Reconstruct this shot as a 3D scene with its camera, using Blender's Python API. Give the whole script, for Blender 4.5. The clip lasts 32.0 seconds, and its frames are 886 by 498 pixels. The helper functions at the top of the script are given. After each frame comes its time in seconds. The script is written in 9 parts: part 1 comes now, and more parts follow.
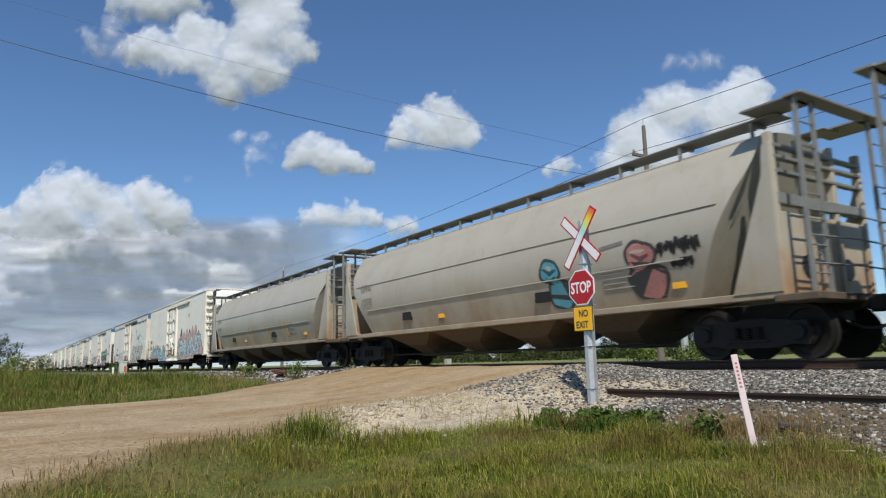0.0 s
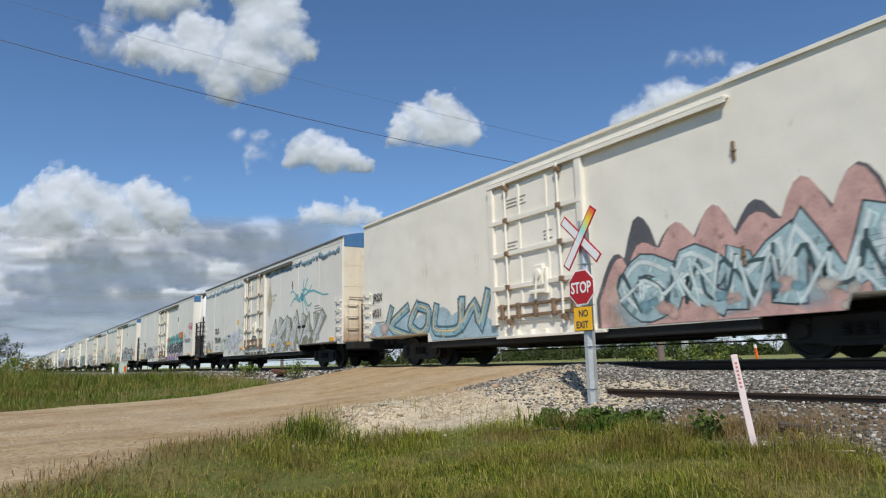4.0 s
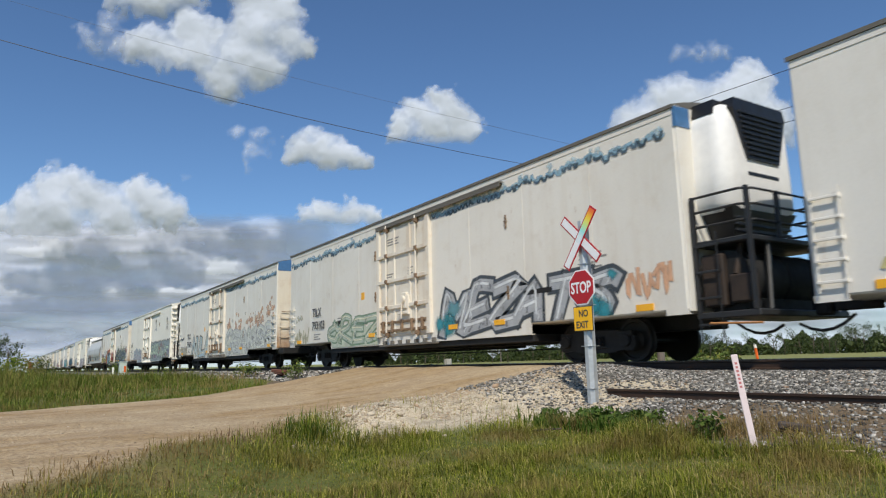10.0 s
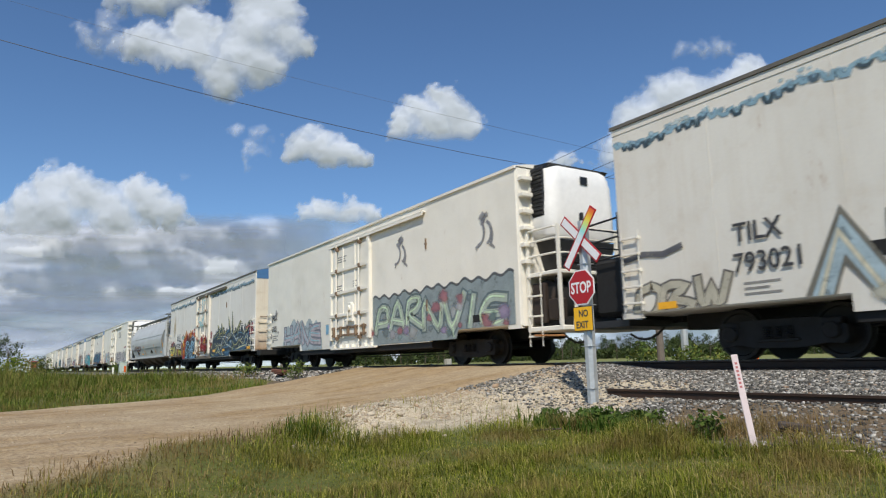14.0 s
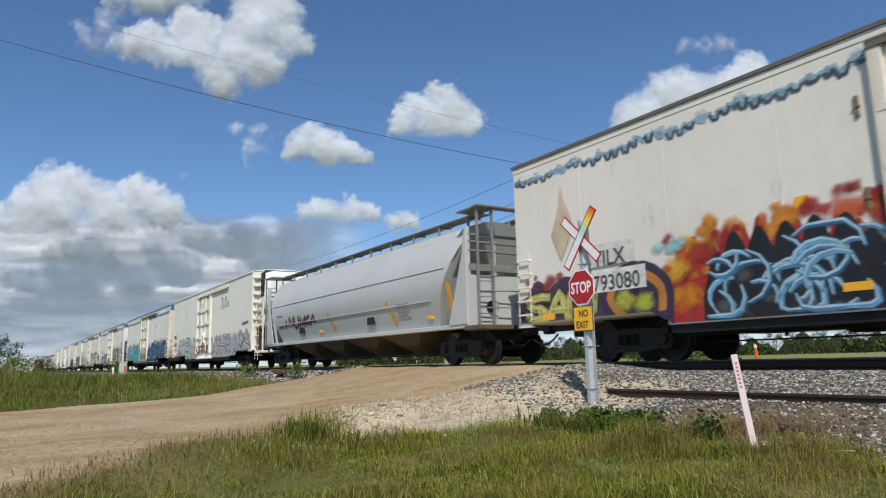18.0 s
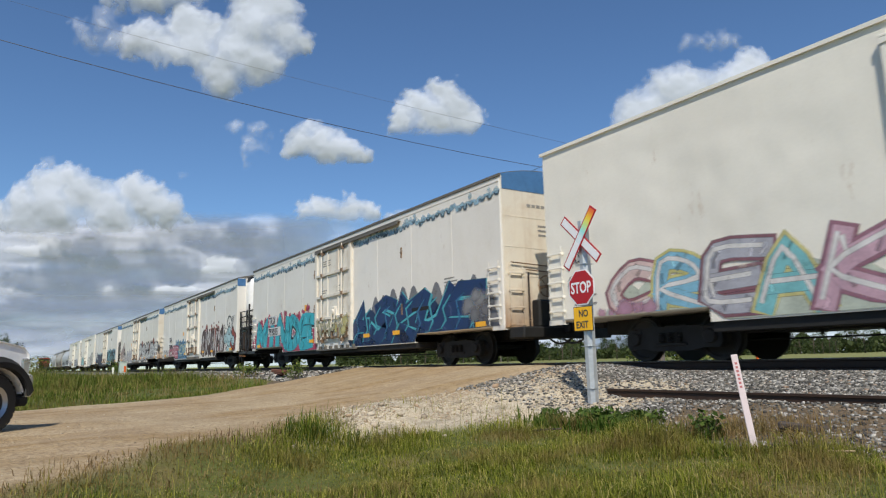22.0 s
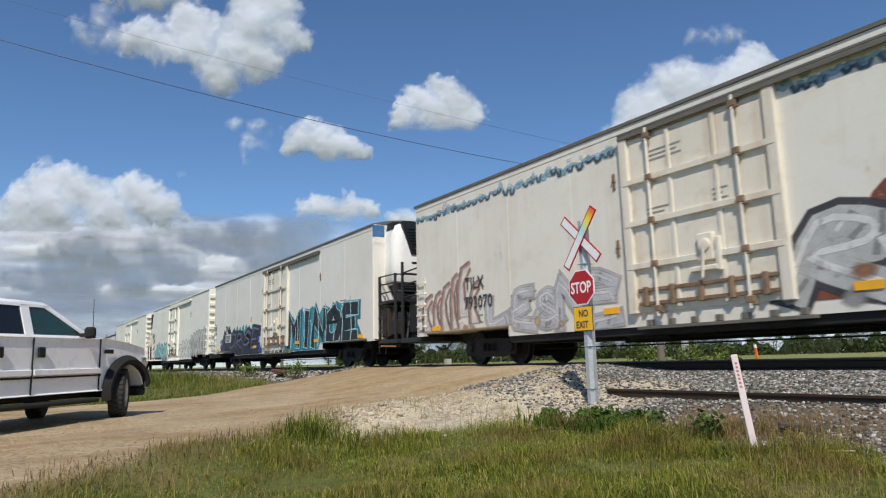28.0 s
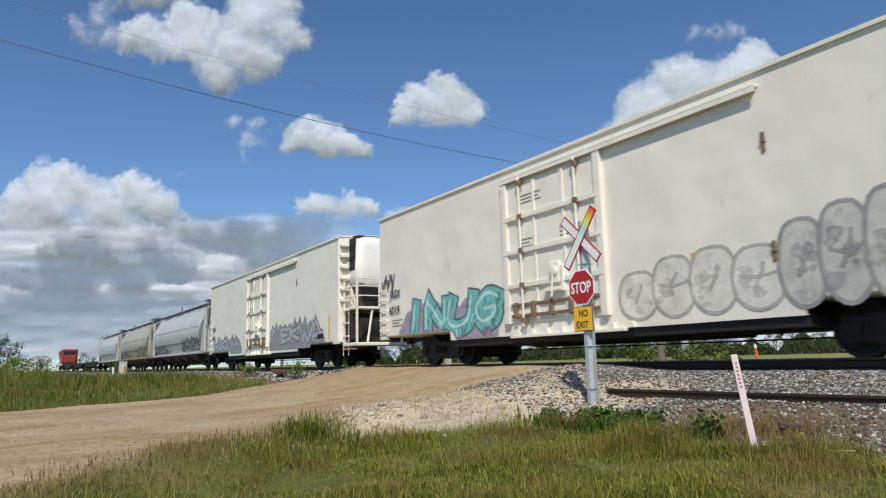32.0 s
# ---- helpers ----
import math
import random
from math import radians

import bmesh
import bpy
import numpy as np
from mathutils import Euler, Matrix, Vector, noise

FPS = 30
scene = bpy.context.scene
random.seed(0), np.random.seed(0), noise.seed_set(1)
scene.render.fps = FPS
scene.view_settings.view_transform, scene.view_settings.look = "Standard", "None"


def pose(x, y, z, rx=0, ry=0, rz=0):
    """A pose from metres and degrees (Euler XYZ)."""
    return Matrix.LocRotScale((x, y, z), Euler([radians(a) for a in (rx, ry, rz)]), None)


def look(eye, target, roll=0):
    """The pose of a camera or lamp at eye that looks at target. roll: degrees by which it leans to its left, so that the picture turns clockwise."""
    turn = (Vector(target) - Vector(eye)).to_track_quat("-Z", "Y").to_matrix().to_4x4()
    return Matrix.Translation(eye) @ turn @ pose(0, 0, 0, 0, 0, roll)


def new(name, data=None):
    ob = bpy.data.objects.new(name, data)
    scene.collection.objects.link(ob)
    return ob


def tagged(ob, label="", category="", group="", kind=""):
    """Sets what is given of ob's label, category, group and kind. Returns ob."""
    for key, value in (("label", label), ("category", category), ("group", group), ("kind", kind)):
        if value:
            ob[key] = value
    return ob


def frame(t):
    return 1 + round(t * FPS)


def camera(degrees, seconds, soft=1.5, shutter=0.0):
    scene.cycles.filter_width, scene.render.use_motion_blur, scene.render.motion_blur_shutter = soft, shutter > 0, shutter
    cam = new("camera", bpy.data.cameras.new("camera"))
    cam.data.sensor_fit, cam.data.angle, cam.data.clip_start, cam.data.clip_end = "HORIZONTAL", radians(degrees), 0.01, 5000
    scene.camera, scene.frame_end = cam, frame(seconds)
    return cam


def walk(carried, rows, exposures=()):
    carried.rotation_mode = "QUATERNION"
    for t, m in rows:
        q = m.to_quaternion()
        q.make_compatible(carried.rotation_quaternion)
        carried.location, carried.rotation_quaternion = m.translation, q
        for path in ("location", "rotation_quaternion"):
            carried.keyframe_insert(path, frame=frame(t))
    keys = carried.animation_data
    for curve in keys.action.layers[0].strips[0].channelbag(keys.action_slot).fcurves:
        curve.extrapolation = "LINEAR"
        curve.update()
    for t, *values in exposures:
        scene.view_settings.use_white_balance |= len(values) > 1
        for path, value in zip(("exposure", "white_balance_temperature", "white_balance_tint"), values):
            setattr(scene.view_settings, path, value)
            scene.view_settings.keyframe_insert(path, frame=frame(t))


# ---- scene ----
# The track runs along x, the train rolls towards +x, z = 0 is the top of the rails.
SPEED = 10.25          # m/s
TRACK_Y = 12.02        # centre line of the track
EYE = (0.0, 0.0, 0.11)
cam = camera(66.79, 32.0, 1.15, 0.17)
YAW, PITCH, LEAN = radians(-56.889), radians(9.489), 1.414
AHEAD = (math.sin(YAW) * math.cos(PITCH), math.cos(YAW) * math.cos(PITCH), math.sin(PITCH))
TARGET = tuple(e + 50 * a for e, a in zip(EYE, AHEAD))
walk(cam, [(0.0, look(EYE, TARGET, -LEAN)), (32.0, look(EYE, TARGET, -LEAN))])

# Sun behind the camera, half high; blue summer sky.
SUN_EL, SUN_TO = radians(47), Vector((0.82, -0.57, 0)).normalized()
world = bpy.data.worlds.new("sky")
scene.world = world
world.use_nodes = True
wn = world.node_tree
wn.nodes.clear()
sky = wn.nodes.new("ShaderNodeTexSky")
sky.sky_type, sky.sun_disc, sky.sun_elevation = "NISHITA", False, SUN_EL
sky.sun_rotation = math.atan2(SUN_TO.x, SUN_TO.y)
sky.altitude, sky.air_density, sky.dust_density, sky.ozone_density = 300, 1.0, 0.2, 2.2
wbg = wn.nodes.new("ShaderNodeBackground")
wbg.inputs["Strength"].default_value = 0.1
wout = wn.nodes.new("ShaderNodeOutputWorld")
tint = wn.nodes.new("ShaderNodeMix")
tint.data_type, tint.blend_type = "RGBA", "MULTIPLY"
tint.inputs[0].default_value = 1.0
tint.inputs[7].default_value = (0.79, 1.0, 1.2, 1.0)
wn.links.new(sky.outputs[0], tint.inputs[6])
wn.links.new(tint.outputs[2], wbg.inputs["Color"])
wn.links.new(wbg.outputs[0], wout.inputs["Surface"])
sun_data = bpy.data.lights.new("sun", "SUN")
sun_data.energy, sun_data.angle, sun_data.color = 4.4, radians(0.55), (1.0, 0.93, 0.81)
sun = new("sun", sun_data)
sun.matrix_world = look(tuple(60 * math.cos(SUN_EL) * SUN_TO + Vector((0, 0, 60 * math.sin(SUN_EL)))), (0, 0, 0))
scene.view_settings.exposure = -0.07

# ---- materials ----
def rgb(c):
    return (c[0], c[1], c[2], 1.0)


class Nodes:
    """A small helper round one node material."""

    def __init__(self, name, mat=None):
        self.mat = mat or bpy.data.materials.new(name)
        self.mat.use_nodes = True
        self.t = self.mat.node_tree
        self.b = self.t.nodes["Principled BSDF"]
        self.co = self.add("ShaderNodeTexCoord").outputs["Object"]

    def add(self, kind, **props):
        n = self.t.nodes.new(kind)
        for k, v in props.items():
            if k == "data_type":
                n.data_type = v
            elif k == "operation":
                n.operation = v
            elif k == "feature":
                n.feature = v
        return n

    def link(self, a, b):
        self.t.links.new(a, b)

    def put(self, sock, v):
        if isinstance(v, bpy.types.NodeSocket):
            self.link(v, sock)
        elif isinstance(v, (tuple, list)):
            sock.default_value = rgb(v) if len(v) == 3 and sock.type == "RGBA" else v
        else:
            sock.default_value = v

    def scaled(self, s):
        n = self.add("ShaderNodeVectorMath", operation="MULTIPLY")
        self.link(self.co, n.inputs[0])
        n.inputs[1].default_value = s if isinstance(s, tuple) else (s, s, s)
        return n.outputs[0]

    def noise(self, scale, detail=4.0, rough=0.55, stretch=None, vec=None):
        n = self.add("ShaderNodeTexNoise")
        n.inputs["Scale"].default_value, n.inputs["Detail"].default_value, n.inputs["Roughness"].default_value = scale, detail, rough
        self.link(vec if vec else (self.scaled(stretch) if stretch else self.co), n.inputs["Vector"])
        return n.outputs["Fac"]

    def cells(self, scale, feature="F1", color=False):
        n = self.add("ShaderNodeTexVoronoi", feature=feature)
        n.inputs["Scale"].default_value = scale
        self.link(self.co, n.inputs["Vector"])
        return n.outputs["Color" if color else "Distance"]

    def ramp(self, fac, stops):
        n = self.add("ShaderNodeValToRGB")
        e = n.color_ramp.elements
        while len(e) < len(stops):
            e.new(0.5)
        for el, (p, c) in zip(e, stops):
            el.position, el.color = p, rgb(c) if isinstance(c, tuple) else (c, c, c, 1)
        self.link(fac, n.inputs[0])
        return n.outputs[0]

    def mix(self, fac, a, b, how="MIX"):
        n = self.add("ShaderNodeMix", data_type="RGBA")
        n.blend_type = how
        self.put(n.inputs[0], fac)
        self.put(n.inputs[6], a)
        self.put(n.inputs[7], b)
        return n.outputs[2]

    def math(self, op, a, b=0.0, clamp=False):
        n = self.add("ShaderNodeMath", operation=op)
        n.use_clamp = clamp
        self.put(n.inputs[0], a)
        self.put(n.inputs[1], b)
        return n.outputs[0]

    def axis(self, i):
        n = self.add("ShaderNodeSeparateXYZ")
        self.link(self.co, n.inputs[0])
        return n.outputs[i]

    def random(self):
        return self.add("ShaderNodeObjectInfo").outputs["Random"]

    def island(self):
        return self.add("ShaderNodeNewGeometry").outputs["Random Per Island"]

    def bump(self, height, strength=0.3, dist=0.02):
        n = self.add("ShaderNodeBump")
        n.inputs["Strength"].default_value, n.inputs["Distance"].default_value = strength, dist
        self.link(height, n.inputs["Height"])
        self.link(n.outputs[0], self.b.inputs["Normal"])

    def done(self, color, rough=0.6, metal=0.0):
        self.put(self.b.inputs["Base Color"], color)
        self.put(self.b.inputs["Roughness"], rough)
        self.put(self.b.inputs["Metallic"], metal)
        return self.mat


def plain(name, color, rough=0.6, metal=0.0, vary=0.18, scale=6.0, bump=0.0):
    """Paint or metal with soft blotches and fine grain."""
    n = Nodes(name)
    a = n.noise(scale, 5)
    b = n.noise(scale * 9, 3)
    f = n.math("ADD", n.math("MULTIPLY", a, 0.7), n.math("MULTIPLY", b, 0.3))
    lo = tuple(c * (1 - vary) for c in color)
    hi = tuple(min(c * (1 + vary), 0.95) for c in color)
    col = n.ramp(f, [(0.3, lo), (0.7, hi)])
    if bump:
        n.bump(b, bump, 0.01)
    return n.done(col, n.ramp(a, [(0.3, max(rough - 0.1, 0.05)), (0.7, min(rough + 0.1, 1.0))]), metal)


def car_paint(name, color, dirt, rust, grime=0.5, streak=0.3, wave=0.0, dust_shade=0.0):
    """Weathered car-side paint: rain streaks, grime in patches, specks of rust; the last value adds brown road film low
    on the car, which can double as shade painted there.
    """
    n = Nodes(name)
    streaks = n.noise(1.0, 6, 0.65, (2.1, 2.1, 0.16))
    patches = n.noise(0.42, 4, 0.55)
    fine = n.noise(22, 4)
    c = n.mix(n.ramp(patches, [(0.35, 0.0), (0.75, 1.0)]), color, tuple(x * 0.9 for x in color))
    c = n.mix(n.math("MULTIPLY", n.ramp(streaks, [(0.5, 0.0), (0.76, 1.0)]), streak), c, dirt)
    c = n.mix(n.math("MULTIPLY", n.ramp(n.noise(1.8, 6, 0.7), [(0.52, 0.0), (0.8, 1.0)]), grime), c, dirt)
    sp = n.math("MULTIPLY", n.ramp(n.noise(1.4, 7, 0.75, (1.6, 1.6, 0.45)), [(0.63, 0.0), (0.75, 1.0)]), 0.7)
    c = n.mix(sp, c, rust)
    if dust_shade:
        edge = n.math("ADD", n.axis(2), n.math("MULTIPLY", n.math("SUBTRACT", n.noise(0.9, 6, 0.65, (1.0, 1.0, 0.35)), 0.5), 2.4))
        film = n.math("MULTIPLY", n.ramp(n.math("MULTIPLY", edge, 0.3), [(0.28, 1.0), (0.62, 0.0)]), dust_shade)
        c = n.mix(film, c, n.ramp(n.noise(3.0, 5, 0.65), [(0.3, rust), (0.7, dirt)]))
    c = n.mix(0.18, c, n.ramp(fine, [(0.3, 0.78), (0.7, 1.0)]), "MULTIPLY")
    if wave:
        n.bump(n.noise(1.15, 1, 0.4), wave, 0.06)
    return n.done(c, n.ramp(patches, [(0.3, 0.42), (0.7, 0.6)]))


M = {}
M["reefer"] = car_paint("reefer_paint", (0.785, 0.75, 0.68), (0.52, 0.455, 0.35), (0.30, 0.15, 0.06), 0.22, 0.14, 0.12)
M["reefer_warm"] = car_paint("reefer_paint_warm", (0.77, 0.735, 0.655), (0.50, 0.39, 0.26), (0.34, 0.16, 0.06), 0.34, 0.28, 0.12)
M["cream"] = car_paint("cream_paint", (0.84, 0.80, 0.70), (0.55, 0.49, 0.39), (0.38, 0.22, 0.10), 0.14, 0.1, 0.8)
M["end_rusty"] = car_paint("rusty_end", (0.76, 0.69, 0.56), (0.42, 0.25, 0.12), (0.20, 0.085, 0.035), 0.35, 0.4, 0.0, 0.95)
# the low brown film on the belly is part dust, part painted shade
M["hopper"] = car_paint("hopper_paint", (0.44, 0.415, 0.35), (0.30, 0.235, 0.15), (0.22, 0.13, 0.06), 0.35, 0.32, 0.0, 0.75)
M["hopper_clean"] = car_paint("hopper_clean", (0.50, 0.515, 0.51), (0.36, 0.35, 0.33), (0.30, 0.18, 0.08), 0.2, 0.15)
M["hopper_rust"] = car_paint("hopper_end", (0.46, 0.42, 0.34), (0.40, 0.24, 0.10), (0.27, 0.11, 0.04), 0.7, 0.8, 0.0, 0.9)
M["door"] = car_paint("stained_door_paint", (0.77, 0.72, 0.62), (0.48, 0.34, 0.20), (0.28, 0.12, 0.04), 0.65, 0.65)
M["door_warm"] = car_paint("rust_washed_door_paint", (0.77, 0.71, 0.60), (0.50, 0.33, 0.17), (0.30, 0.12, 0.04), 0.55, 0.6)
M["roof"] = plain("roof_grey", (0.13, 0.12, 0.10), 0.7)
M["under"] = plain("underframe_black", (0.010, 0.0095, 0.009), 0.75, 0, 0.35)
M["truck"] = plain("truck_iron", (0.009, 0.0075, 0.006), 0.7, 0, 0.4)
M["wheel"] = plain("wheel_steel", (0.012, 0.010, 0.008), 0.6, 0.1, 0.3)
M["black"] = plain("black_paint", (0.02, 0.02, 0.021), 0.5)
M["grille"] = plain("grille_black", (0.012, 0.012, 0.013), 0.45)
M["white"] = plain("white_paint", (0.80, 0.79, 0.76), 0.55, 0, 0.06)
M["grey_grid"] = plain("galvanised_grey", (0.26, 0.26, 0.24), 0.55, 0.3)
M["blue"] = plain("blue_stripe", (0.06, 0.16, 0.32), 0.5)
M["yellow"] = plain("yellow_mark", (0.85, 0.42, 0.02), 0.45, 0, 0.1)
M["ink"] = plain("black_lettering", (0.05, 0.05, 0.052), 0.6)
M["ink_pale"] = plain("faded_lettering", (0.25, 0.24, 0.22), 0.7)
M["brown_rail"] = plain("rusty_rail", (0.05, 0.028, 0.018), 0.65, 0.2, 0.35, 9)
M["rail_top"] = plain("rail_head_steel", (0.34, 0.33, 0.32), 0.25, 0.9, 0.1)
M["tie"] = plain("weathered_tie", (0.07, 0.055, 0.045), 0.85, 0, 0.4, 8, 0.4)
M["galv"] = plain("galvanised_steel", (0.52, 0.54, 0.55), 0.45, 0.55, 0.14, 14)
M["sign_red"] = plain("sign_red", (0.42, 0.012, 0.016), 0.4, 0, 0.06)
M["sign_white"] = plain("sign_white", (0.82, 0.82, 0.82), 0.4, 0, 0.04)
M["sign_yellow"] = plain("sign_yellow", (0.88, 0.47, 0.01), 0.4, 0, 0.05)
M["orange"] = plain("orange_marker", (0.75, 0.13, 0.015), 0.5)
M["pole_wood"] = plain("grey_pole_wood", (0.15, 0.13, 0.11), 0.85, 0, 0.25, 7)
M["wire"] = plain("wire_dark", (0.05, 0.05, 0.055), 0.6)
M["concrete"] = plain("pale_concrete", (0.42, 0.40, 0.36), 0.85)

# ---- shaping helpers ----
class Geo:
    """Collects vertices and faces of one mesh."""

    def __init__(self):
        self.v, self.f, self.m = [], [], []

    def raw(self, vs, fs, mi=0):
        o = len(self.v)
        self.v += [tuple(p) for p in vs]
        self.f += [tuple(i + o for i in f) for f in fs]
        self.m += [mi] * len(fs)
        return self

    def box(self, x0, x1, y0, y1, z0, z1, c=0.0, mi=0):
        """A box; c chamfers its edges."""
        if c <= 0:
            vs = [(x, y, z) for x in (x0, x1) for y in (y0, y1) for z in (z0, z1)]
            return self.raw(vs, [(0, 1, 3, 2), (4, 6, 7, 5), (0, 4, 5, 1), (2, 3, 7, 6), (0, 2, 6, 4), (1, 5, 7, 3)], mi)
        c = min(c, (x1 - x0) * 0.45, (y1 - y0) * 0.45, (z1 - z0) * 0.45)
        lo, hi = (x0, y0, z0), (x1, y1, z1)
        vs, ids = [], {}
        for s in [(a, b, d) for a in (0, 1) for b in (0, 1) for d in (0, 1)]:
            for ax in range(3):
                p = []
                for k in range(3):
                    e = hi[k] if s[k] else lo[k]
                    p.append(e if k == ax else (e - c if s[k] else e + c))
                ids[s, ax] = len(vs)
                vs.append(p)
        fs = []
        for ax in range(3):
            u, w = [k for k in range(3) if k != ax]
            for side in (0, 1):
                q = []
                for a, b in ((0, 0), (1, 0), (1, 1), (0, 1)):
                    s = [0, 0, 0]
                    s[ax], s[u], s[w] = side, a, b
                    q.append(ids[tuple(s), ax])
                fs.append(q if (side == 1) == (ax != 1) else q[::-1])
        for ax in range(3):
            u, w = [k for k in range(3) if k != ax]
            for a in (0, 1):
                for b in (0, 1):
                    s0, s1 = [0, 0, 0], [0, 0, 0]
                    s0[u] = s1[u] = a
                    s0[w] = s1[w] = b
                    s1[ax] = 1
                    fs.append((ids[tuple(s0), u], ids[tuple(s1), u], ids[tuple(s1), w], ids[tuple(s0), w]))
        for s in [(a, b, d) for a in (0, 1) for b in (0, 1) for d in (0, 1)]:
            fs.append((ids[s, 0], ids[s, 1], ids[s, 2]))
        return self.raw(vs, fs, mi)

    def tube(self, p, q, r, seg=8, r2=None, caps=True, mi=0):
        p, q = Vector(p), Vector(q)
        d = (q - p).normalized()
        a = d.orthogonal().normalized()
        b = d.cross(a)
        r2 = r if r2 is None else r2
        vs = [p + r * (math.cos(t) * a + math.sin(t) * b) for t in (2 * math.pi * i / seg for i in range(seg))]
        vs += [q + r2 * (math.cos(t) * a + math.sin(t) * b) for t in (2 * math.pi * i / seg for i in range(seg))]
        fs = [(i, (i + 1) % seg, (i + 1) % seg + seg, i + seg) for i in range(seg)]
        if caps:
            fs += [tuple(range(seg))[::-1], tuple(range(seg, 2 * seg))]
        return self.raw(vs, fs, mi)

    def path(self, pts, r, seg=6, mi=0):
        for a, b in zip(pts, pts[1:]):
            self.tube(a, b, r, seg, mi=mi)
        return self

    def sweep(self, pts, r, seg=5, mi=0):
        """One unbroken round cord through the points."""
        pts = [Vector(p) for p in pts]
        d = (pts[-1] - pts[0]).normalized()
        a = d.orthogonal().normalized()
        b = d.cross(a)
        return self.loft([[p + r * (math.cos(t) * a + math.sin(t) * b) for t in (2 * math.pi * i / seg for i in range(seg))] for p in pts], mi=mi)

    def prism(self, poly, axis, a, b, mi=0):
        """A polygon drawn out along an axis: (y, z) along x, (x, z) along y, (x, y) along z."""
        n = len(poly)
        make = {"x": lambda u, w, s: (s, u, w), "y": lambda u, w, s: (u, s, w), "z": lambda u, w, s: (u, w, s)}[axis]
        vs = [make(u, w, a) for u, w in poly] + [make(u, w, b) for u, w in poly]
        fs = [(i, (i + 1) % n, (i + 1) % n + n, i + n) for i in range(n)]
        fs += [tuple(range(n))[::-1], tuple(range(n, 2 * n))]
        return self.raw(vs, fs, mi)

    def loft(self, rings, closed=True, caps=True, mi=0):
        """Skin between rings with the same number of points."""
        n = len(rings[0])
        vs = [p for r in rings for p in r]
        fs = []
        for k in range(len(rings) - 1):
            for i in range(n if closed else n - 1):
                j = (i + 1) % n
                fs.append((k * n + i, k * n + j, (k + 1) * n + j, (k + 1) * n + i))
        if caps and closed:
            fs += [tuple(range(n))[::-1], tuple(range((len(rings) - 1) * n, len(rings) * n))]
        return self.raw(vs, fs, mi)

    def spin(self, prof, axis_p, axis, seg=20, mi=0):
        """A profile of (along, radius) turned round an axis."""
        p, d = Vector(axis_p), Vector(axis).normalized()
        a = d.orthogonal().normalized()
        b = d.cross(a)
        rings = [[p + s * d + r * (math.cos(t) * a + math.sin(t) * b) for t in (2 * math.pi * i / seg for i in range(seg))] for s, r in prof]
        return self.loft(rings, mi=mi)

    def mesh(self, name, mats, smooth=0.0):
        me = bpy.data.meshes.new(name)
        me.from_pydata(self.v, [], self.f)
        for m in mats if isinstance(mats, (list, tuple)) else [mats]:
            me.materials.append(m)
        if any(self.m):
            me.polygons.foreach_set("material_index", self.m)
        bm = bmesh.new()
        bm.from_mesh(me)
        bmesh.ops.recalc_face_normals(bm, faces=bm.faces)
        bm.to_mesh(me)
        bm.free()
        if smooth:
            me.shade_smooth()
            me.set_sharp_from_angle(angle=radians(smooth))
        me.update()
        return me


def part(name, geo, material, parent, label="", smooth=0.0):
    """Links a piece of geometry as one mesh object under a thing or a part."""
    me = geo if isinstance(geo, bpy.types.Mesh) else geo.mesh(name, material, smooth)
    ob = new(name, me)
    ob.parent = parent
    if label:
        ob["label"] = label
    if name in ("stencil", "graffiti"):
        ob["kind"] = "stuff"
    return ob


def thing(name, label, category, group="", m=None):
    ob = new(name)
    tagged(ob, label, category, group)
    if m is not None:
        ob.matrix_basis = m
    return ob


def solid(name, geo, material, label="", category="", group="", kind="", smooth=0.0):
    ob = new(name, geo.mesh(name, material, smooth))
    return tagged(ob, label, category, group, kind)

# ---- ground, road, ballast ----
def lerp_at(v, table):
    """Straight-line reading of a small table of (key, value)."""
    return np.interp(v, [k for k, _ in table], [w for _, w in table])


ROAD_NEAR = [(-40, 12.0), (-6, -2.2), (0, -6.5), (1.6, -8.0), (2.6, -8.8), (4.2, -10.3), (6, -10.9), (8, -10.7), (10.5, -10.5), (14, -10.8), (30, -11.5)]
ROAD_FAR = [(-40, -14.0), (-6, -17.0), (0, -18.4), (2.5, -19.5), (7, -22.0), (10.5, -22.0), (14, -21.5), (30, -21.0)]
ROAD_Z = [(-40, -1.0), (-4, -0.8), (0, -0.77), (3, -0.73), (5, -0.69), (7, -0.53), (9, -0.26), (10.4, -0.05), (13.6, -0.05), (16, -0.4), (20, -0.9), (40, -1.2)]
BED_Z = [(-60, -1.25), (-3, -1.2), (3, -1.08), (5.5, -0.97), (7.2, -0.88), (8.0, -0.76), (8.35, -0.68), (8.72, -0.575), (8.9, -0.56), (9.2, -0.52), (9.6, -0.43), (10.35, -0.20), (13.7, -0.20), (14.6, -0.6), (16, -0.95), (30, -1.1), (60, -0.95), (160, -0.35), (4200, -0.3)]


def smooth(e0, e1, v):
    t = np.clip((v - e0) / (e1 - e0), 0, 1)
    return t * t * (3 - 2 * t)


def wob(x, y, s, seed=0.0):
    """Cheap smooth waviness made of sines."""
    return (np.sin(x * s + 1.3 * np.sin(y * s * 0.7 + seed)) + np.sin(y * s * 1.17 + 1.1 * np.sin(x * s * 0.83 + 2 * seed) + seed)) * 0.5


def road_mask(x, y):
    n = lerp_at(y, ROAD_NEAR) + 0.22 * wob(x, y, 1.7, 1.0)
    f = lerp_at(y, ROAD_FAR) + 0.3 * wob(x, y, 1.1, 2.0)
    return smooth(n + 0.35, n - 0.35, x) * smooth(f - 0.5, f + 0.5, x)


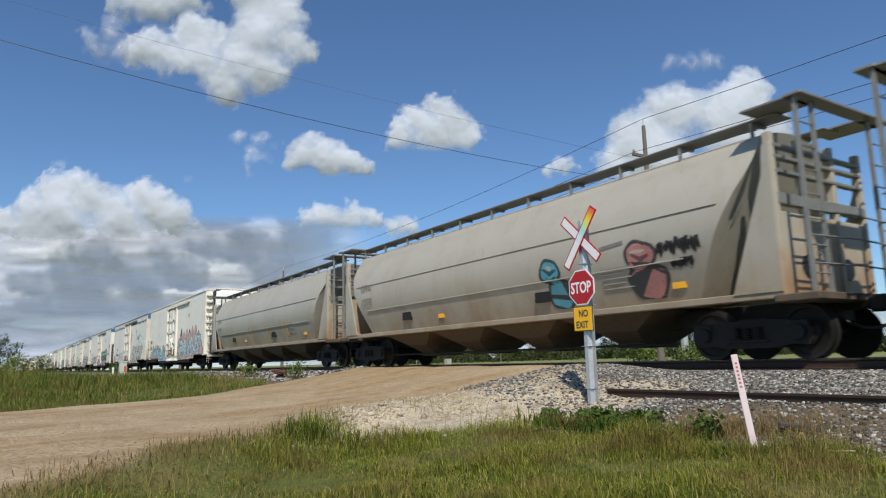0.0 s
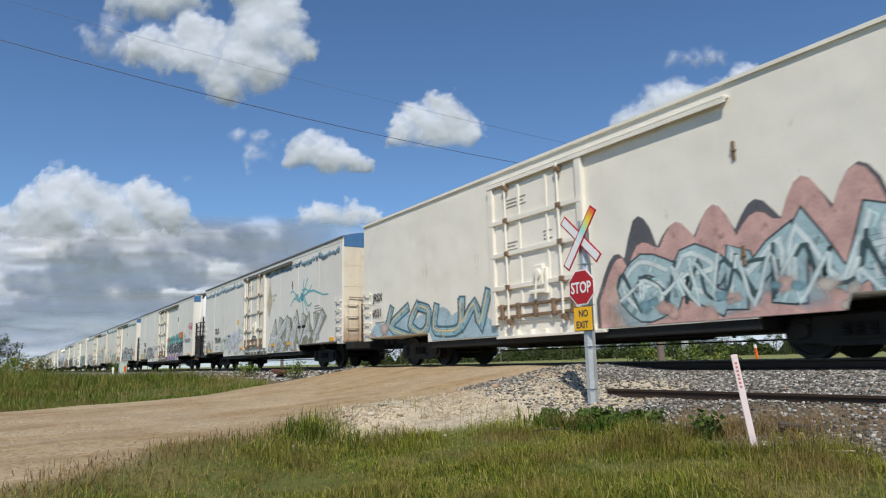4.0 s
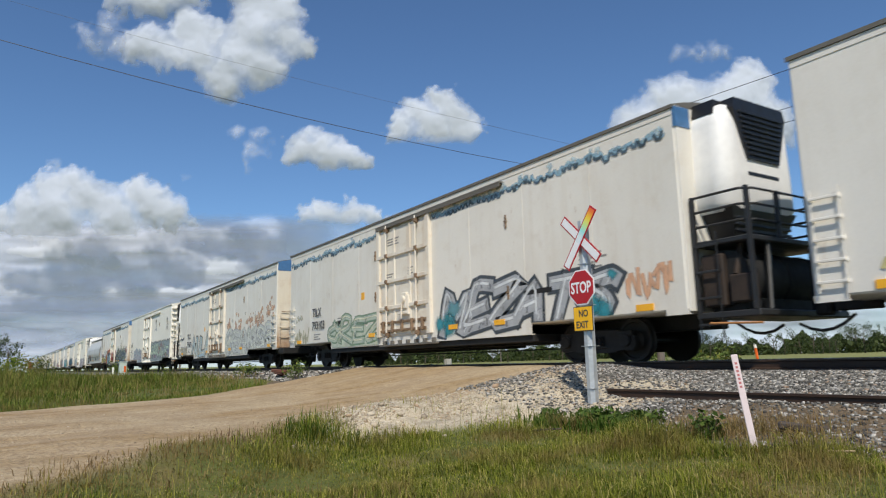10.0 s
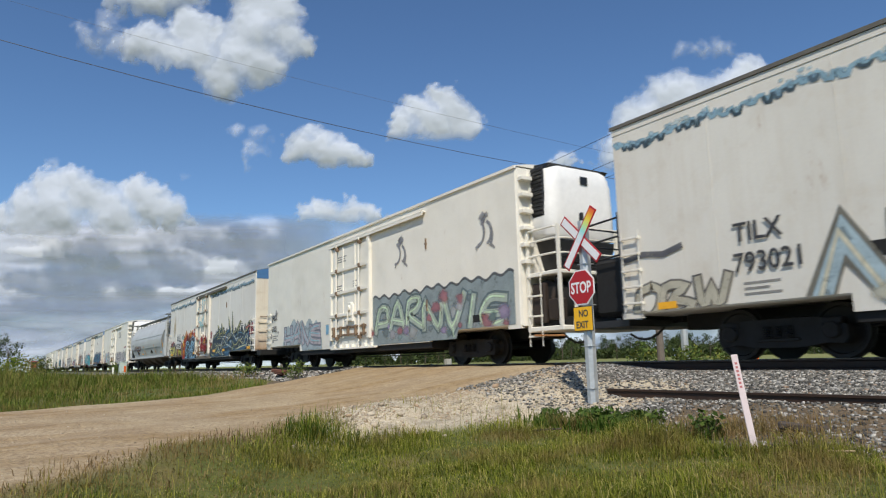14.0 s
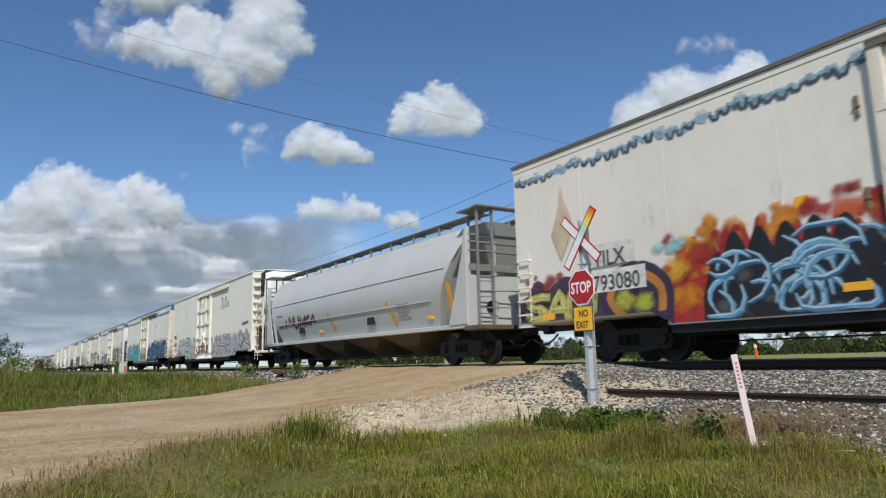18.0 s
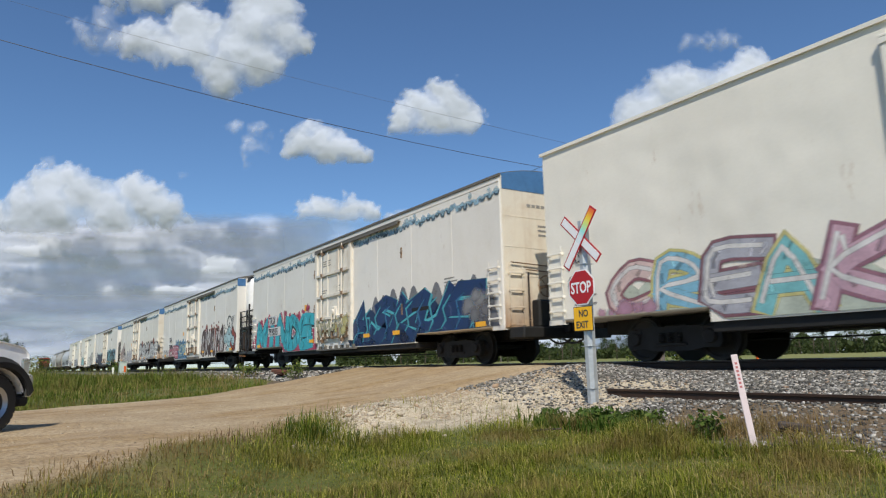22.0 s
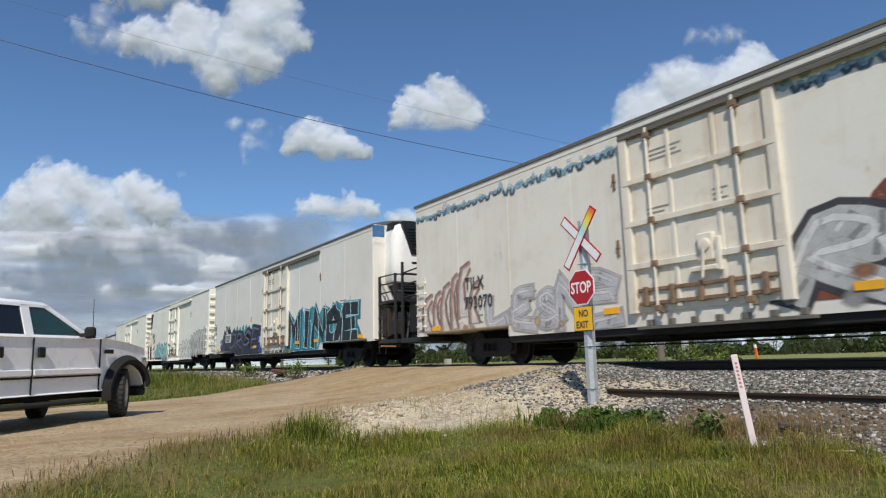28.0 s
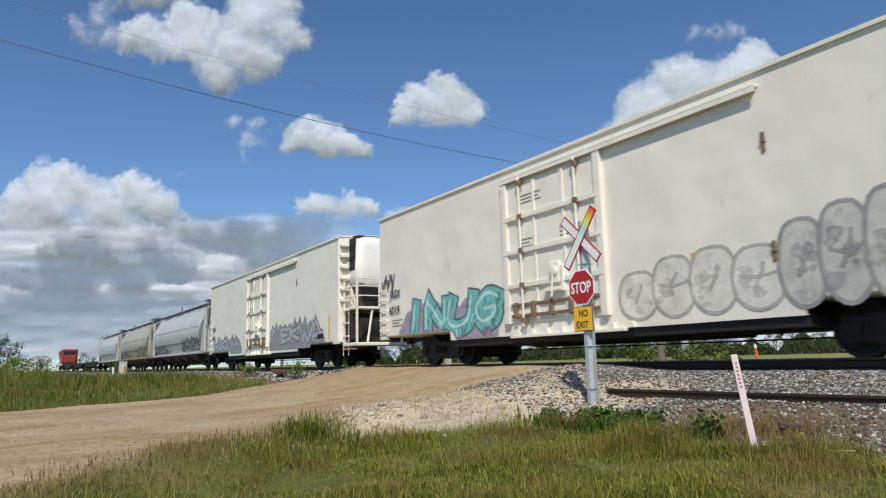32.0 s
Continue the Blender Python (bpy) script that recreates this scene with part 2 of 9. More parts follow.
def height(x, y):
    x, y = np.asarray(x, float), np.asarray(y, float)
    bed = lerp_at(y, BED_Z) + 0.035 * wob(x, y, 1.3) * smooth(9.4, 8.4, y) + 0.02 * wob(x, y, 4.1, 3.0) * smooth(9.9, 9.0, y)
    bed = bed + smooth(-21, -28, x) * smooth(10.0, 7.0, y) * (0.34 + 0.3 * smooth(-30, -45, x) * smooth(6.0, 0.0, y))
    n, f = lerp_at(y, ROAD_NEAR), lerp_at(y, ROAD_FAR)
    r = smooth(n + 2.2, n - 0.4, x) * smooth(f - 2.5, f + 0.5, x)
    road = lerp_at(y, ROAD_Z) + 0.012 * wob(x, y, 2.3, 4.0) + 0.01 * np.sin((x - n) * 2.1)
    z = bed + (road - bed) * r
    # heaps of pale crushed stone beside the road
    for hx, hy, hr, hh in ((-9.6, 4.85, 1.0, 0.12), (-10.2, 5.6, 1.1, 0.14), (-8.5, 6.0, 0.9, 0.12), (-8.9, 6.9, 0.8, 0.16), (-9.5, 7.9, 1.2, 0.10), (-8.1, 8.15, 0.55, 0.07)):
        z = z + hh * np.exp(-((x - hx) ** 2 + (y - hy) ** 2) / (hr * hr * 0.6))
    return z


def gravel_mask(x, y):
    """Grey ballast beside and under the track."""
    e = 7.75 + 0.45 * wob(x, y, 1.4, 5.0) + 0.2 * wob(x, y, 4.4, 1.0) - 0.75 * smooth(-7.2, -5.4, x)
    e = e + smooth(-22, -27, x) * 1.0
    return smooth(e - 0.25, e + 0.25, y) * smooth(15.6, 15.0, y)


def pale_mask(x, y):
    """Pale limestone spill along the near edge of the road."""
    n = lerp_at(y, ROAD_NEAR)
    d = x - n
    w = 0.9 + 1.9 * smooth(3.8, 6.2, y) + 0.5 * smooth(7.5, 8.8, y) + 0.35 * wob(x, y, 1.9, 6.0)
    heap = np.exp(-((x + 8.6) / 0.75) ** 2 - ((y - 6.7) / 0.75) ** 2) + np.exp(-((x + 7.9) / 0.55) ** 2 - ((y - 8.05) / 0.3) ** 2)
    f = lerp_at(y, ROAD_FAR)
    berm = 0.85 * np.exp(-((x - f + 0.3 + 0.15 * wob(x, y, 1.3, 3.0)) / 0.28) ** 2) * smooth(0.0, 3.0, y) * smooth(10.4, 9.6, y)
    return berm + np.clip(1.6 * heap, 0, 0.95) + np.clip(1 - 1.6 * heap, 0.05, 1) * smooth(-0.8, 0.1, d) * smooth(w + 0.4, w - 0.2, d) * smooth(3.0, 4.4, y + 0.4 * wob(x, y, 2.0)) * smooth(10.5, 9.6, y + 0.3 * wob(x, y, 2.6, 2.0))


def spread(a, b, step, far, grow):
    inner = list(np.arange(a, b + 1e-6, step))
    up, s = [], step
    v = b
    while v < far:
        s *= grow
        v += s
        up.append(v)
    down, s, v = [], step, a
    while v > -far:
        s *= grow
        v -= s
        down.append(v)
    return np.array(down[::-1] + inner + up)


gx, gy = spread(-26, 0, 0.13, 4200, 1.16), spread(0, 16, 0.13, 4200, 1.16)
GX, GY = np.meshgrid(gx, gy)
GZ = height(GX, GY)
nx, ny = len(gx), len(gy)
idx = np.arange(nx * ny).reshape(ny, nx)
quads = np.stack([idx[:-1, :-1], idx[:-1, 1:], idx[1:, 1:], idx[1:, :-1]], -1).reshape(-1, 4)
gme = bpy.data.meshes.new("ground")
gme.from_pydata(np.stack([GX, GY, GZ], -1).reshape(-1, 3).tolist(), [], quads.tolist())
for key, fn in (("road", road_mask), ("ballast", gravel_mask), ("pale", pale_mask)):
    at = gme.attributes.new(key, "FLOAT", "POINT")
    at.data.foreach_set("value", fn(GX, GY).reshape(-1).astype(np.float32))
gme.shade_smooth()


def ground_material():
    n = Nodes("ground_soil")
    n.co = n.add("ShaderNodeNewGeometry").outputs["Position"]

    def mask(key):
        a = n.add("ShaderNodeAttribute")
        a.attribute_name = key
        return a.outputs["Fac"]

    soil = n.ramp(n.noise(1.1, 6), [(0.3, (0.075, 0.095, 0.014)), (0.5, (0.11, 0.125, 0.022)), (0.72, (0.20, 0.16, 0.055))])
    far = n.ramp(n.noise(0.02, 4), [(0.35, (0.15, 0.17, 0.04)), (0.65, (0.24, 0.235, 0.07))])
    soil = n.mix(n.math("MULTIPLY", n.math("GREATER_THAN", n.axis(1), 17.0), 1.0), soil, far)
    tracks = n.noise(1.0, 5, 0.6, (1.8, 0.16, 1.0))
    dirt = n.ramp(n.noise(3.2, 7, 0.65), [(0.25, (0.22, 0.14, 0.058)), (0.5, (0.355, 0.24, 0.112)), (0.8, (0.50, 0.375, 0.205))])
    dirt = n.mix(n.ramp(tracks, [(0.42, 0.0), (0.66, 0.75)]), dirt, (0.51, 0.40, 0.265))
    dirt = n.mix(n.ramp(n.noise(1.0, 6, 0.7, (0.5, 3.0, 1.0)), [(0.5, 0.0), (0.72, 0.5)]), dirt, (0.27, 0.19, 0.11))
    dirt = n.mix(n.ramp(n.cells(16), [(0.0, 0.35), (0.12, 0.0)]), dirt, (0.44, 0.37, 0.28))
    dirt = n.mix(n.ramp(n.noise(0.33, 4), [(0.48, 0.0), (0.66, 0.6)]), dirt, (0.52, 0.42, 0.275))
    dirt = n.mix(n.ramp(n.noise(14, 5, 0.7), [(0.38, 0.6), (0.52, 0.0)]), dirt, (0.19, 0.12, 0.06))
    dirt = n.mix(n.ramp(n.cells(46), [(0.0, 0.7), (0.22, 0.0)]), dirt, n.ramp(n.cells(46, color=True), [(0.2, (0.17, 0.12, 0.07)), (0.8, (0.60, 0.51, 0.38))]))
    dirt = n.mix(n.ramp(n.noise(0.6, 3), [(0.5, 0.0), (0.75, 0.35)]), dirt, (0.26, 0.18, 0.10))
    stone = n.ramp(n.cells(17, color=True), [(0.1, (0.09, 0.088, 0.082)), (0.5, (0.20, 0.192, 0.178)), (0.9, (0.33, 0.315, 0.29))])
    stone = n.mix(n.ramp(n.cells(17), [(0.35, 0.0), (0.75, 0.75)]), stone, (0.06, 0.058, 0.055))
    lime = n.ramp(n.cells(40, color=True), [(0.1, (0.42, 0.34, 0.23)), (0.5, (0.57, 0.485, 0.345)), (0.9, (0.70, 0.625, 0.49))])
    lime = n.mix(n.ramp(n.noise(1.6, 6, 0.65), [(0.47, 0.0), (0.66, 0.55)]), lime, n.ramp(n.cells(26, color=True), [(0.1, (0.13, 0.115, 0.09)), (0.9, (0.33, 0.29, 0.23))]))
    lime = n.mix(n.ramp(n.cells(40), [(0.45, 0.0), (0.85, 0.3)]), lime, (0.27, 0.22, 0.16))
    earth = n.ramp(n.noise(9, 7, 0.7), [(0.3, (0.07, 0.05, 0.03)), (0.55, (0.15, 0.105, 0.06)), (0.75, (0.27, 0.23, 0.18))])
    stone = n.mix(n.math("MULTIPLY", n.math("LESS_THAN", n.math("ADD", n.axis(1), n.math("MULTIPLY", n.noise(2.0, 4), 0.5)), 9.1), 0.92), stone, earth)
    c = n.mix(mask("ballast"), soil, stone)
    c = n.mix(mask("pale"), c, lime)
    c = n.mix(mask("road"), c, dirt)
    h = n.math("ADD", n.noise(7, 8, 0.7), n.math("MULTIPLY", n.cells(16), 0.6))
    n.bump(h, 0.85, 0.04)
    return n.done(c, 0.95)


M["ground"] = ground_material()
gme.materials.append(M["ground"])
ground = tagged(new("ground", gme), "flat prairie ground with a sandy gravel road and grey ballast bank", "ground", kind="structure")


# ---- track ----
def rail_prism(geo, y, z, x0, x1, foot=True):
    """A flat-bottomed rail whose head is at z."""
    p = [(-0.036, 0), (0.036, 0), (0.036, -0.03), (0.01, -0.045), (0.01, -0.13), (0.07, -0.15), (0.07, -0.165), (-0.07, -0.165), (-0.07, -0.15), (-0.01, -0.13), (-0.01, -0.045), (-0.036, -0.03)]
    geo.prism([(y + a, z + b) for a, b in p], "x", x0, x1)
    return geo


rails = thing("railway_track", "main line of two steel rails on wooden ties", "railway track")
rails["kind"] = "structure"
for yy in (TRACK_Y - 0.753, TRACK_Y + 0.753):
    part("rail", rail_prism(Geo(), yy, 0.0, -900, 400), M["brown_rail"], rails, "rust-brown steel rail")
    part("rail_head", Geo().box(-900, 400, yy - 0.03, yy + 0.03, -0.004, 0.003), M["rail_top"], rails, "polished rail head")
tie_me = Geo().box(-0.115, 0.115, -1.3, 1.3, -0.34, -0.172, 0.015).mesh("tie", M["tie"])
for k in range(300):
    tx = -62 + k * 0.52 - 40
    if -22.2 < tx < -10.6:
        continue
    ob = part("tie", tie_me, None, rails)
    ob.matrix_basis = pose(tx, TRACK_Y, 0, 0, 0, random.uniform(-1, 1))

# ---- clouds, far off, drifting slowly ----
CAM_M = look(EYE, TARGET, -LEAN)
UNIT = 0.65903 / 784      # width of one step of the sky chart at one metre


def value_noise(u, v, seed):
    r = np.random.RandomState(seed).rand(64, 64)
    iu, iv = np.floor(u).astype(int), np.floor(v).astype(int)
    fu, fv = u - iu, v - iv
    fu, fv = fu * fu * (3 - 2 * fu), fv * fv * (3 - 2 * fv)
    g = lambda a, b: r[a % 64, b % 64]
    return (g(iu, iv) * (1 - fu) + g(iu + 1, iv) * fu) * (1 - fv) + (g(iu, iv + 1) * (1 - fu) + g(iu + 1, iv + 1) * fu) * fv


def fbm(u, v, seed, octaves=5, gain=0.5):
    s, a, t = 0.0, 1.0, 0.0
    for k in range(octaves):
        s = s + a * value_noise(u * 2 ** k + 7.3 * k, v * 2 ** k + 3.1 * k, seed + k)
        t += a
        a *= gain
    return s / t


def cloud_material(name, white, glow, soft):
    n = Nodes(name)
    a = n.add("ShaderNodeAttribute")
    a.attribute_name = "thickness"
    fine = n.noise(0.011, 9, 0.58)
    d = n.math("ADD", a.outputs["Fac"], n.math("MULTIPLY", n.math("SUBTRACT", fine, 0.5), 0.4))
    n.put(n.b.inputs["Alpha"], n.ramp(d, [(0.0, 0.0), (0.12 * soft, 0.12), (0.45 * soft, 0.62), (soft, 1.0)]))
    # own glow added for sunlight scattered inside the cloud
    n.put(n.b.inputs["Emission Color"], white)
    n.b.inputs["Emission Strength"].default_value = glow
    n.b.inputs["Specular IOR Level"].default_value = 0.0
    return n.done(white, 1.0)


M["cumulus"] = cloud_material("cumulus_white", (0.475, 0.51, 0.58), 0.16, 0.62)
M["thin_cloud"] = cloud_material("thin_cloud", (0.50, 0.53, 0.60), 0.22, 2.1)
# bank tints are darker: the shade on these layers is put into the colour
M["bank_cloud"] = cloud_material("layered_cloud", (0.41, 0.45, 0.545), 0.42, 1.15)
M["shaded_rain_cloud"] = cloud_material("slate_cloud_base", (0.37, 0.43, 0.555), 0.42, 1.1)
CLOUDS = []


def cloud(x, y, w, h, puffs, drift, label, seed, material="cumulus", depth=2600.0, rough=0.5, flat=None, swell=0.33, wisp=0.0, step=3.0):
    """A heaped cloud: puffs (across, up, radius) in chart steps about its centre; drift is the way it has gone by the end."""
    s = depth * UNIT
    us, vs = np.arange(-w / 2, w / 2 + step, step), np.arange(-h / 2, h / 2 + step, step)
    U, V = np.meshgrid(us, vs)
    k = 1 / 46.0
    wu = U + 26 * (fbm(U * k, V * k, seed, 4) - 0.5) * 2 + 10 * (fbm(U * k * 5, V * k * 5, seed + 9, 4) - 0.5) * 2
    wv = V + 20 * (fbm(U * k, V * k, seed + 20, 4) - 0.5) * 2 + 7 * (fbm(U * k * 5, V * k * 5, seed + 29, 3) - 0.5) * 2
    dens = np.zeros(U.shape)
    bulge = np.zeros(U.shape)
    for cx, cy, r in puffs:
        q = 1 - np.hypot(wu - cx, (wv - cy) * 1.12) / r
        p = 1 - np.hypot(0.7 * U + 0.3 * wu - cx, (0.7 * V + 0.3 * wv - cy) * 1.05) / (r * 1.15)
        dens = dens + np.exp(9 * np.clip(q, -2, 1) * min(1.0, r / 45.0 + 0.35))
        bulge = bulge + np.exp(0.1 * r * (1 - (1 - np.clip(p, 0, 1)) ** 2)) - 1
    dens, bulge = np.log(dens + 1e-6) / 9, np.log(bulge + 1) / 0.1
    dens = dens * 1.0 + 0.05 + 0.75 * rough * (fbm(U * k * 1.3, V * k * 1.3, seed + 40, 4, 0.5) - 0.5) - wisp * np.clip(fbm(U * k * 1.3, V * k * 0.8, seed + 60, 5) - 0.45, 0, 1) * 2.2
    if flat is not None:
        dens = np.minimum(dens, (V - flat + 10 * (fbm(U * k, V * 0, seed + 70, 3) - 0.5)) / 28.0)
    edge = np.minimum.reduce([U + w / 2, w / 2 - U, V + h / 2, h / 2 - V]) / 30.0 - 0.22
    dens = np.minimum(dens, edge)
    lump = fbm(U * k * 0.9, V * k * 0.9, seed + 80, 4, 0.42)
    tall = swell * bulge + 11 * lump
    keep = dens > -0.22
    cell = keep[:-1, :-1] | keep[1:, :-1] | keep[:-1, 1:] | keep[1:, 1:]
    ids = np.arange(U.size).reshape(U.shape)
    f = np.stack([ids[:-1, :-1], ids[:-1, 1:], ids[1:, 1:], ids[1:, :-1]], -1)[cell]
    used, back = np.unique(f.reshape(-1), return_inverse=True)
    P = np.stack([U, V, tall], -1).reshape(-1, 3)[used] * s
    me = bpy.data.meshes.new("cloud")
    me.from_pydata(P.tolist(), [], back.reshape(-1, 4).tolist())
    at = me.attributes.new("thickness", "FLOAT", "POINT")
    at.data.foreach_set("value", dens.reshape(-1)[used].astype(np.float32))
    me.materials.append(M[material])
    me.shade_smooth()
    ob = tagged(new("cloud", me), label, "cloud", "clouds in the sky")

    def at_time(dx, dy):
        return CAM_M @ Matrix.Translation(((x + dx - 784) * s, (441 - y - dy) * s, -depth))

    ob.matrix_basis = at_time(0, 0)
    CLOUDS.append((ob, at_time(0, 0), at_time(*drift)))
    return ob


cloud(372, 70, 460, 270, [(-130, 72, 52), (-85, 70, 50), (-45, 80, 46), (75, 75, 46), (105, 50, 50), (130, 30, 46), (150, -12, 42), (178, -24, 22), (92, 0, 62), (60, -40, 60), (95, -62, 48), (125, -52, 32), (30, -72, 46), (-15, -36, 52), (-70, -30, 50), (-105, -18, 42), (-20, 0, 44), (25, 0, 36), (-25, 28, 26), (-50, -52, 30)], (-12, -22), "large torn white cumulus cloud high in the sky", 11, rough=0.62, wisp=0.2)
cloud(190, 70, 150, 110, [(-18, -8, 30), (10, 14, 32), (30, -22, 28), (-36, 4, 20)], (-22, -22), "thin ragged edge of a torn cloud", 17, "thin_cloud", rough=0.9)
cloud(768, 222, 230, 150, [(22, 24, 33), (14, 38, 20), (34, 4, 38), (-22, 2, 32), (-52, -18, 32), (-66, -24, 18), (54, -20, 34), (0, -22, 40), (74, -26, 18)], (6, -40), "small white heaped cumulus cloud", 23, rough=0.35, flat=-48)
cloud(568, 280, 220, 130, [(-32, 10, 34), (-4, 8, 36), (-50, -4, 22), (24, -10, 34), (50, -14, 26), (72, -18, 18), (84, -16, 11)], (-4, -30), "small white cumulus cloud with ragged edge", 31, rough=0.45)
cloud(452, 272, 130, 150, [(10, 18, 22), (4, -12, 24), (-30, 22, 16), (2, -36, 14), (22, 26, 14)], (-8, -26), "thin wisp of torn cloud", 37, "thin_cloud", rough=1.0, wisp=0.4)
cloud(606, 385, 190, 90, [(-46, -8, 22), (-20, 2, 26), (10, 6, 28), (36, 0, 26), (58, -8, 18)], (-6, -18), "flat-based small white cloud", 41, rough=0.35, flat=-20)
cloud(1190, 230, 440, 330, [(0, 30, 62), (-60, -20, 62), (-110, -60, 48), (60, 26, 56), (122, 62, 50), (150, 50, 40), (95, 40, 44), (100, 0, 80), (160, 0, 60), (-30, -60, 80)], (14, -50), "broad white cumulus cloud behind the train", 53, rough=0.55, wisp=0.12)
cloud(1225, 112, 170, 80, [(-50, -4, 20), (-18, 2, 20), (20, 6, 24), (44, 2, 18)], (44, -52), "thin scrap of cloud above the cumulus", 57, "thin_cloud", rough=0.7)
cloud(720, 402, 110, 60, [(-15, 0, 22), (12, 2, 22)], (4, -14), "small white cloud over the horizon", 59)
cloud(990, 298, 110, 60, [(10, 0, 22), (-20, -8, 18)], (10, -20), "small white cloud scrap", 61)
cloud(112, 297, 60, 50, [(0, 2, 15), (6, -6, 11)], (-28, -10), "tiny scrap of cloud", 63, "thin_cloud", rough=0.4)
cloud(330, 326, 60, 44, [(0, 0, 14)], (-14, -10), "tiny faint scrap of cloud", 64, "thin_cloud", rough=0.4)
cloud(180, 365, 460, 190, [(-170, -28, 34), (-205, -22, 26), (-120, -4, 40), (-72, 22, 42), (-40, 36, 34), (-10, 20, 46), (10, 4, 50), (78, 20, 30), (92, 14, 32), (108, -10, 40), (136, -22, 34), (40, -22, 54), (-60, -16, 60), (-110, -30, 50)], (-22, -14), "towering cumulus cloud with a grey base", 67, rough=0.34, depth=2900.0, flat=-62, swell=0.36)


def cloud_bank(x, y, w, h, depth, material, seed, cover, label, drift=(-10, -6), soft=46.0):
    """Long layers of cloud low over the horizon, in chart steps."""
    s = depth * UNIT
    us, vs = np.arange(-w / 2, w / 2 + 1, 7.0), np.arange(-h / 2, h / 2 + 1, 3.5)
    U, V = np.meshgrid(us, vs)
    n1 = fbm(U / 260.0 + 3, V / 44.0 + 9, seed, 4, 0.5)
    n2 = fbm(U / 80.0, V / 26.0, seed + 31, 4, 0.48)
    dens = cover + 1.2 * (n1 - 0.5) + 0.5 * (n2 - 0.5)
    rim = np.minimum((w / 2 - np.abs(U)) / 330.0, (h / 2 - np.abs(V)) / soft)
    dens = np.minimum(dens, 1.5 * rim - 0.25)
    keep = dens > -0.3
    cell = keep[:-1, :-1] | keep[1:, :-1] | keep[:-1, 1:] | keep[1:, 1:]
    ids = np.arange(U.size).reshape(U.shape)
    f = np.stack([ids[:-1, :-1], ids[:-1, 1:], ids[1:, 1:], ids[1:, :-1]], -1)[cell]
    used, back = np.unique(f.reshape(-1), return_inverse=True)
    tall = 26 * n1 + 4 * n2
    P = np.stack([U, V, tall], -1).reshape(-1, 3)[used] * s
    me = bpy.data.meshes.new("cloud_bank")
    me.from_pydata(P.tolist(), [], back.reshape(-1, 4).tolist())
    at = me.attributes.new("thickness", "FLOAT", "POINT")
    at.data.foreach_set("value", dens.reshape(-1)[used].astype(np.float32))
    me.materials.append(M[material])
    me.shade_smooth()
    ob = tagged(new("cloud", me), label, "cloud", "clouds in the sky")
    a = CAM_M @ Matrix.Translation(((x - 784) * s, (441 - y) * s, -depth))
    ob.matrix_basis = a
    CLOUDS.append((ob, a, CAM_M @ Matrix.Translation(((x + drift[0] - 784) * s, (441 - y - drift[1]) * s, -depth))))


cloud_bank(150, 570, 1300, 190, 3300.0, "shaded_rain_cloud", 301, 1.0, "base of a cloud bank over the horizon, its shade tinted slate-blue")
cloud_bank(120, 472, 1240, 200, 3150.0, "bank_cloud", 401, 0.95, "layered pale grey cloud bank")
cloud_bank(100, 468, 1200, 150, 3100.0, "thin_cloud", 431, 0.8, "pale streaks along the cloud bank", soft=30.0)
cloud_bank(60, 600, 900, 110, 3050.0, "thin_cloud", 501, 0.75, "pale haze of cloud low on the horizon")
cloud_bank(1080, 590, 1300, 130, 3250.0, "bank_cloud", 601, 1.0, "low grey cloud far behind the train", soft=30.0)

# ---- lettering and spray paint ----
def text_mesh(words, size, material, bold=0.0, deep=0.002):
    """Lettering in the built-in font, as a mesh in the x-z plane that faces -y."""
    cu = bpy.data.curves.new("lettering", "FONT")
    cu.body, cu.size, cu.offset, cu.extrude, cu.resolution_u = words, size, bold, deep, 3
    tmp = new("lettering", cu)
    bpy.context.view_layer.update()
    me = bpy.data.meshes.new_from_object(tmp.evaluated_get(bpy.context.evaluated_depsgraph_get()))
    bpy.data.objects.remove(tmp)
    me.transform(Matrix.Rotation(radians(90), 4, "X"))
    me.materials.clear()
    me.materials.append(material)
    me.name = "lettering"
    return me


def lettering(words, size, parent, x, y, z, material=None, bold=0.0, label="", wide=1.0):
    ob = part("lettering", text_mesh(words, size, material or M["ink"], bold), None, parent, label)
    ob.matrix_basis = pose(x, y, z) @ Matrix.Diagonal((wide, 1, 1, 1))
    return ob


PAINTS = {}


def spray(c):
    if c not in PAINTS:
        PAINTS[c] = plain("spray_paint", c, 0.55, 0, 0.28, 2.5)
        n = Nodes("", PAINTS[c])
        a = n.add("ShaderNodeAttribute")
        a.attribute_name = "cover"
        n.put(n.b.inputs["Alpha"], n.math("MULTIPLY", a.outputs["Fac"], n.ramp(n.noise(3.5, 8, 0.72), [(0.31, 0.5), (0.42, 0.97)])))
    return PAINTS[c]


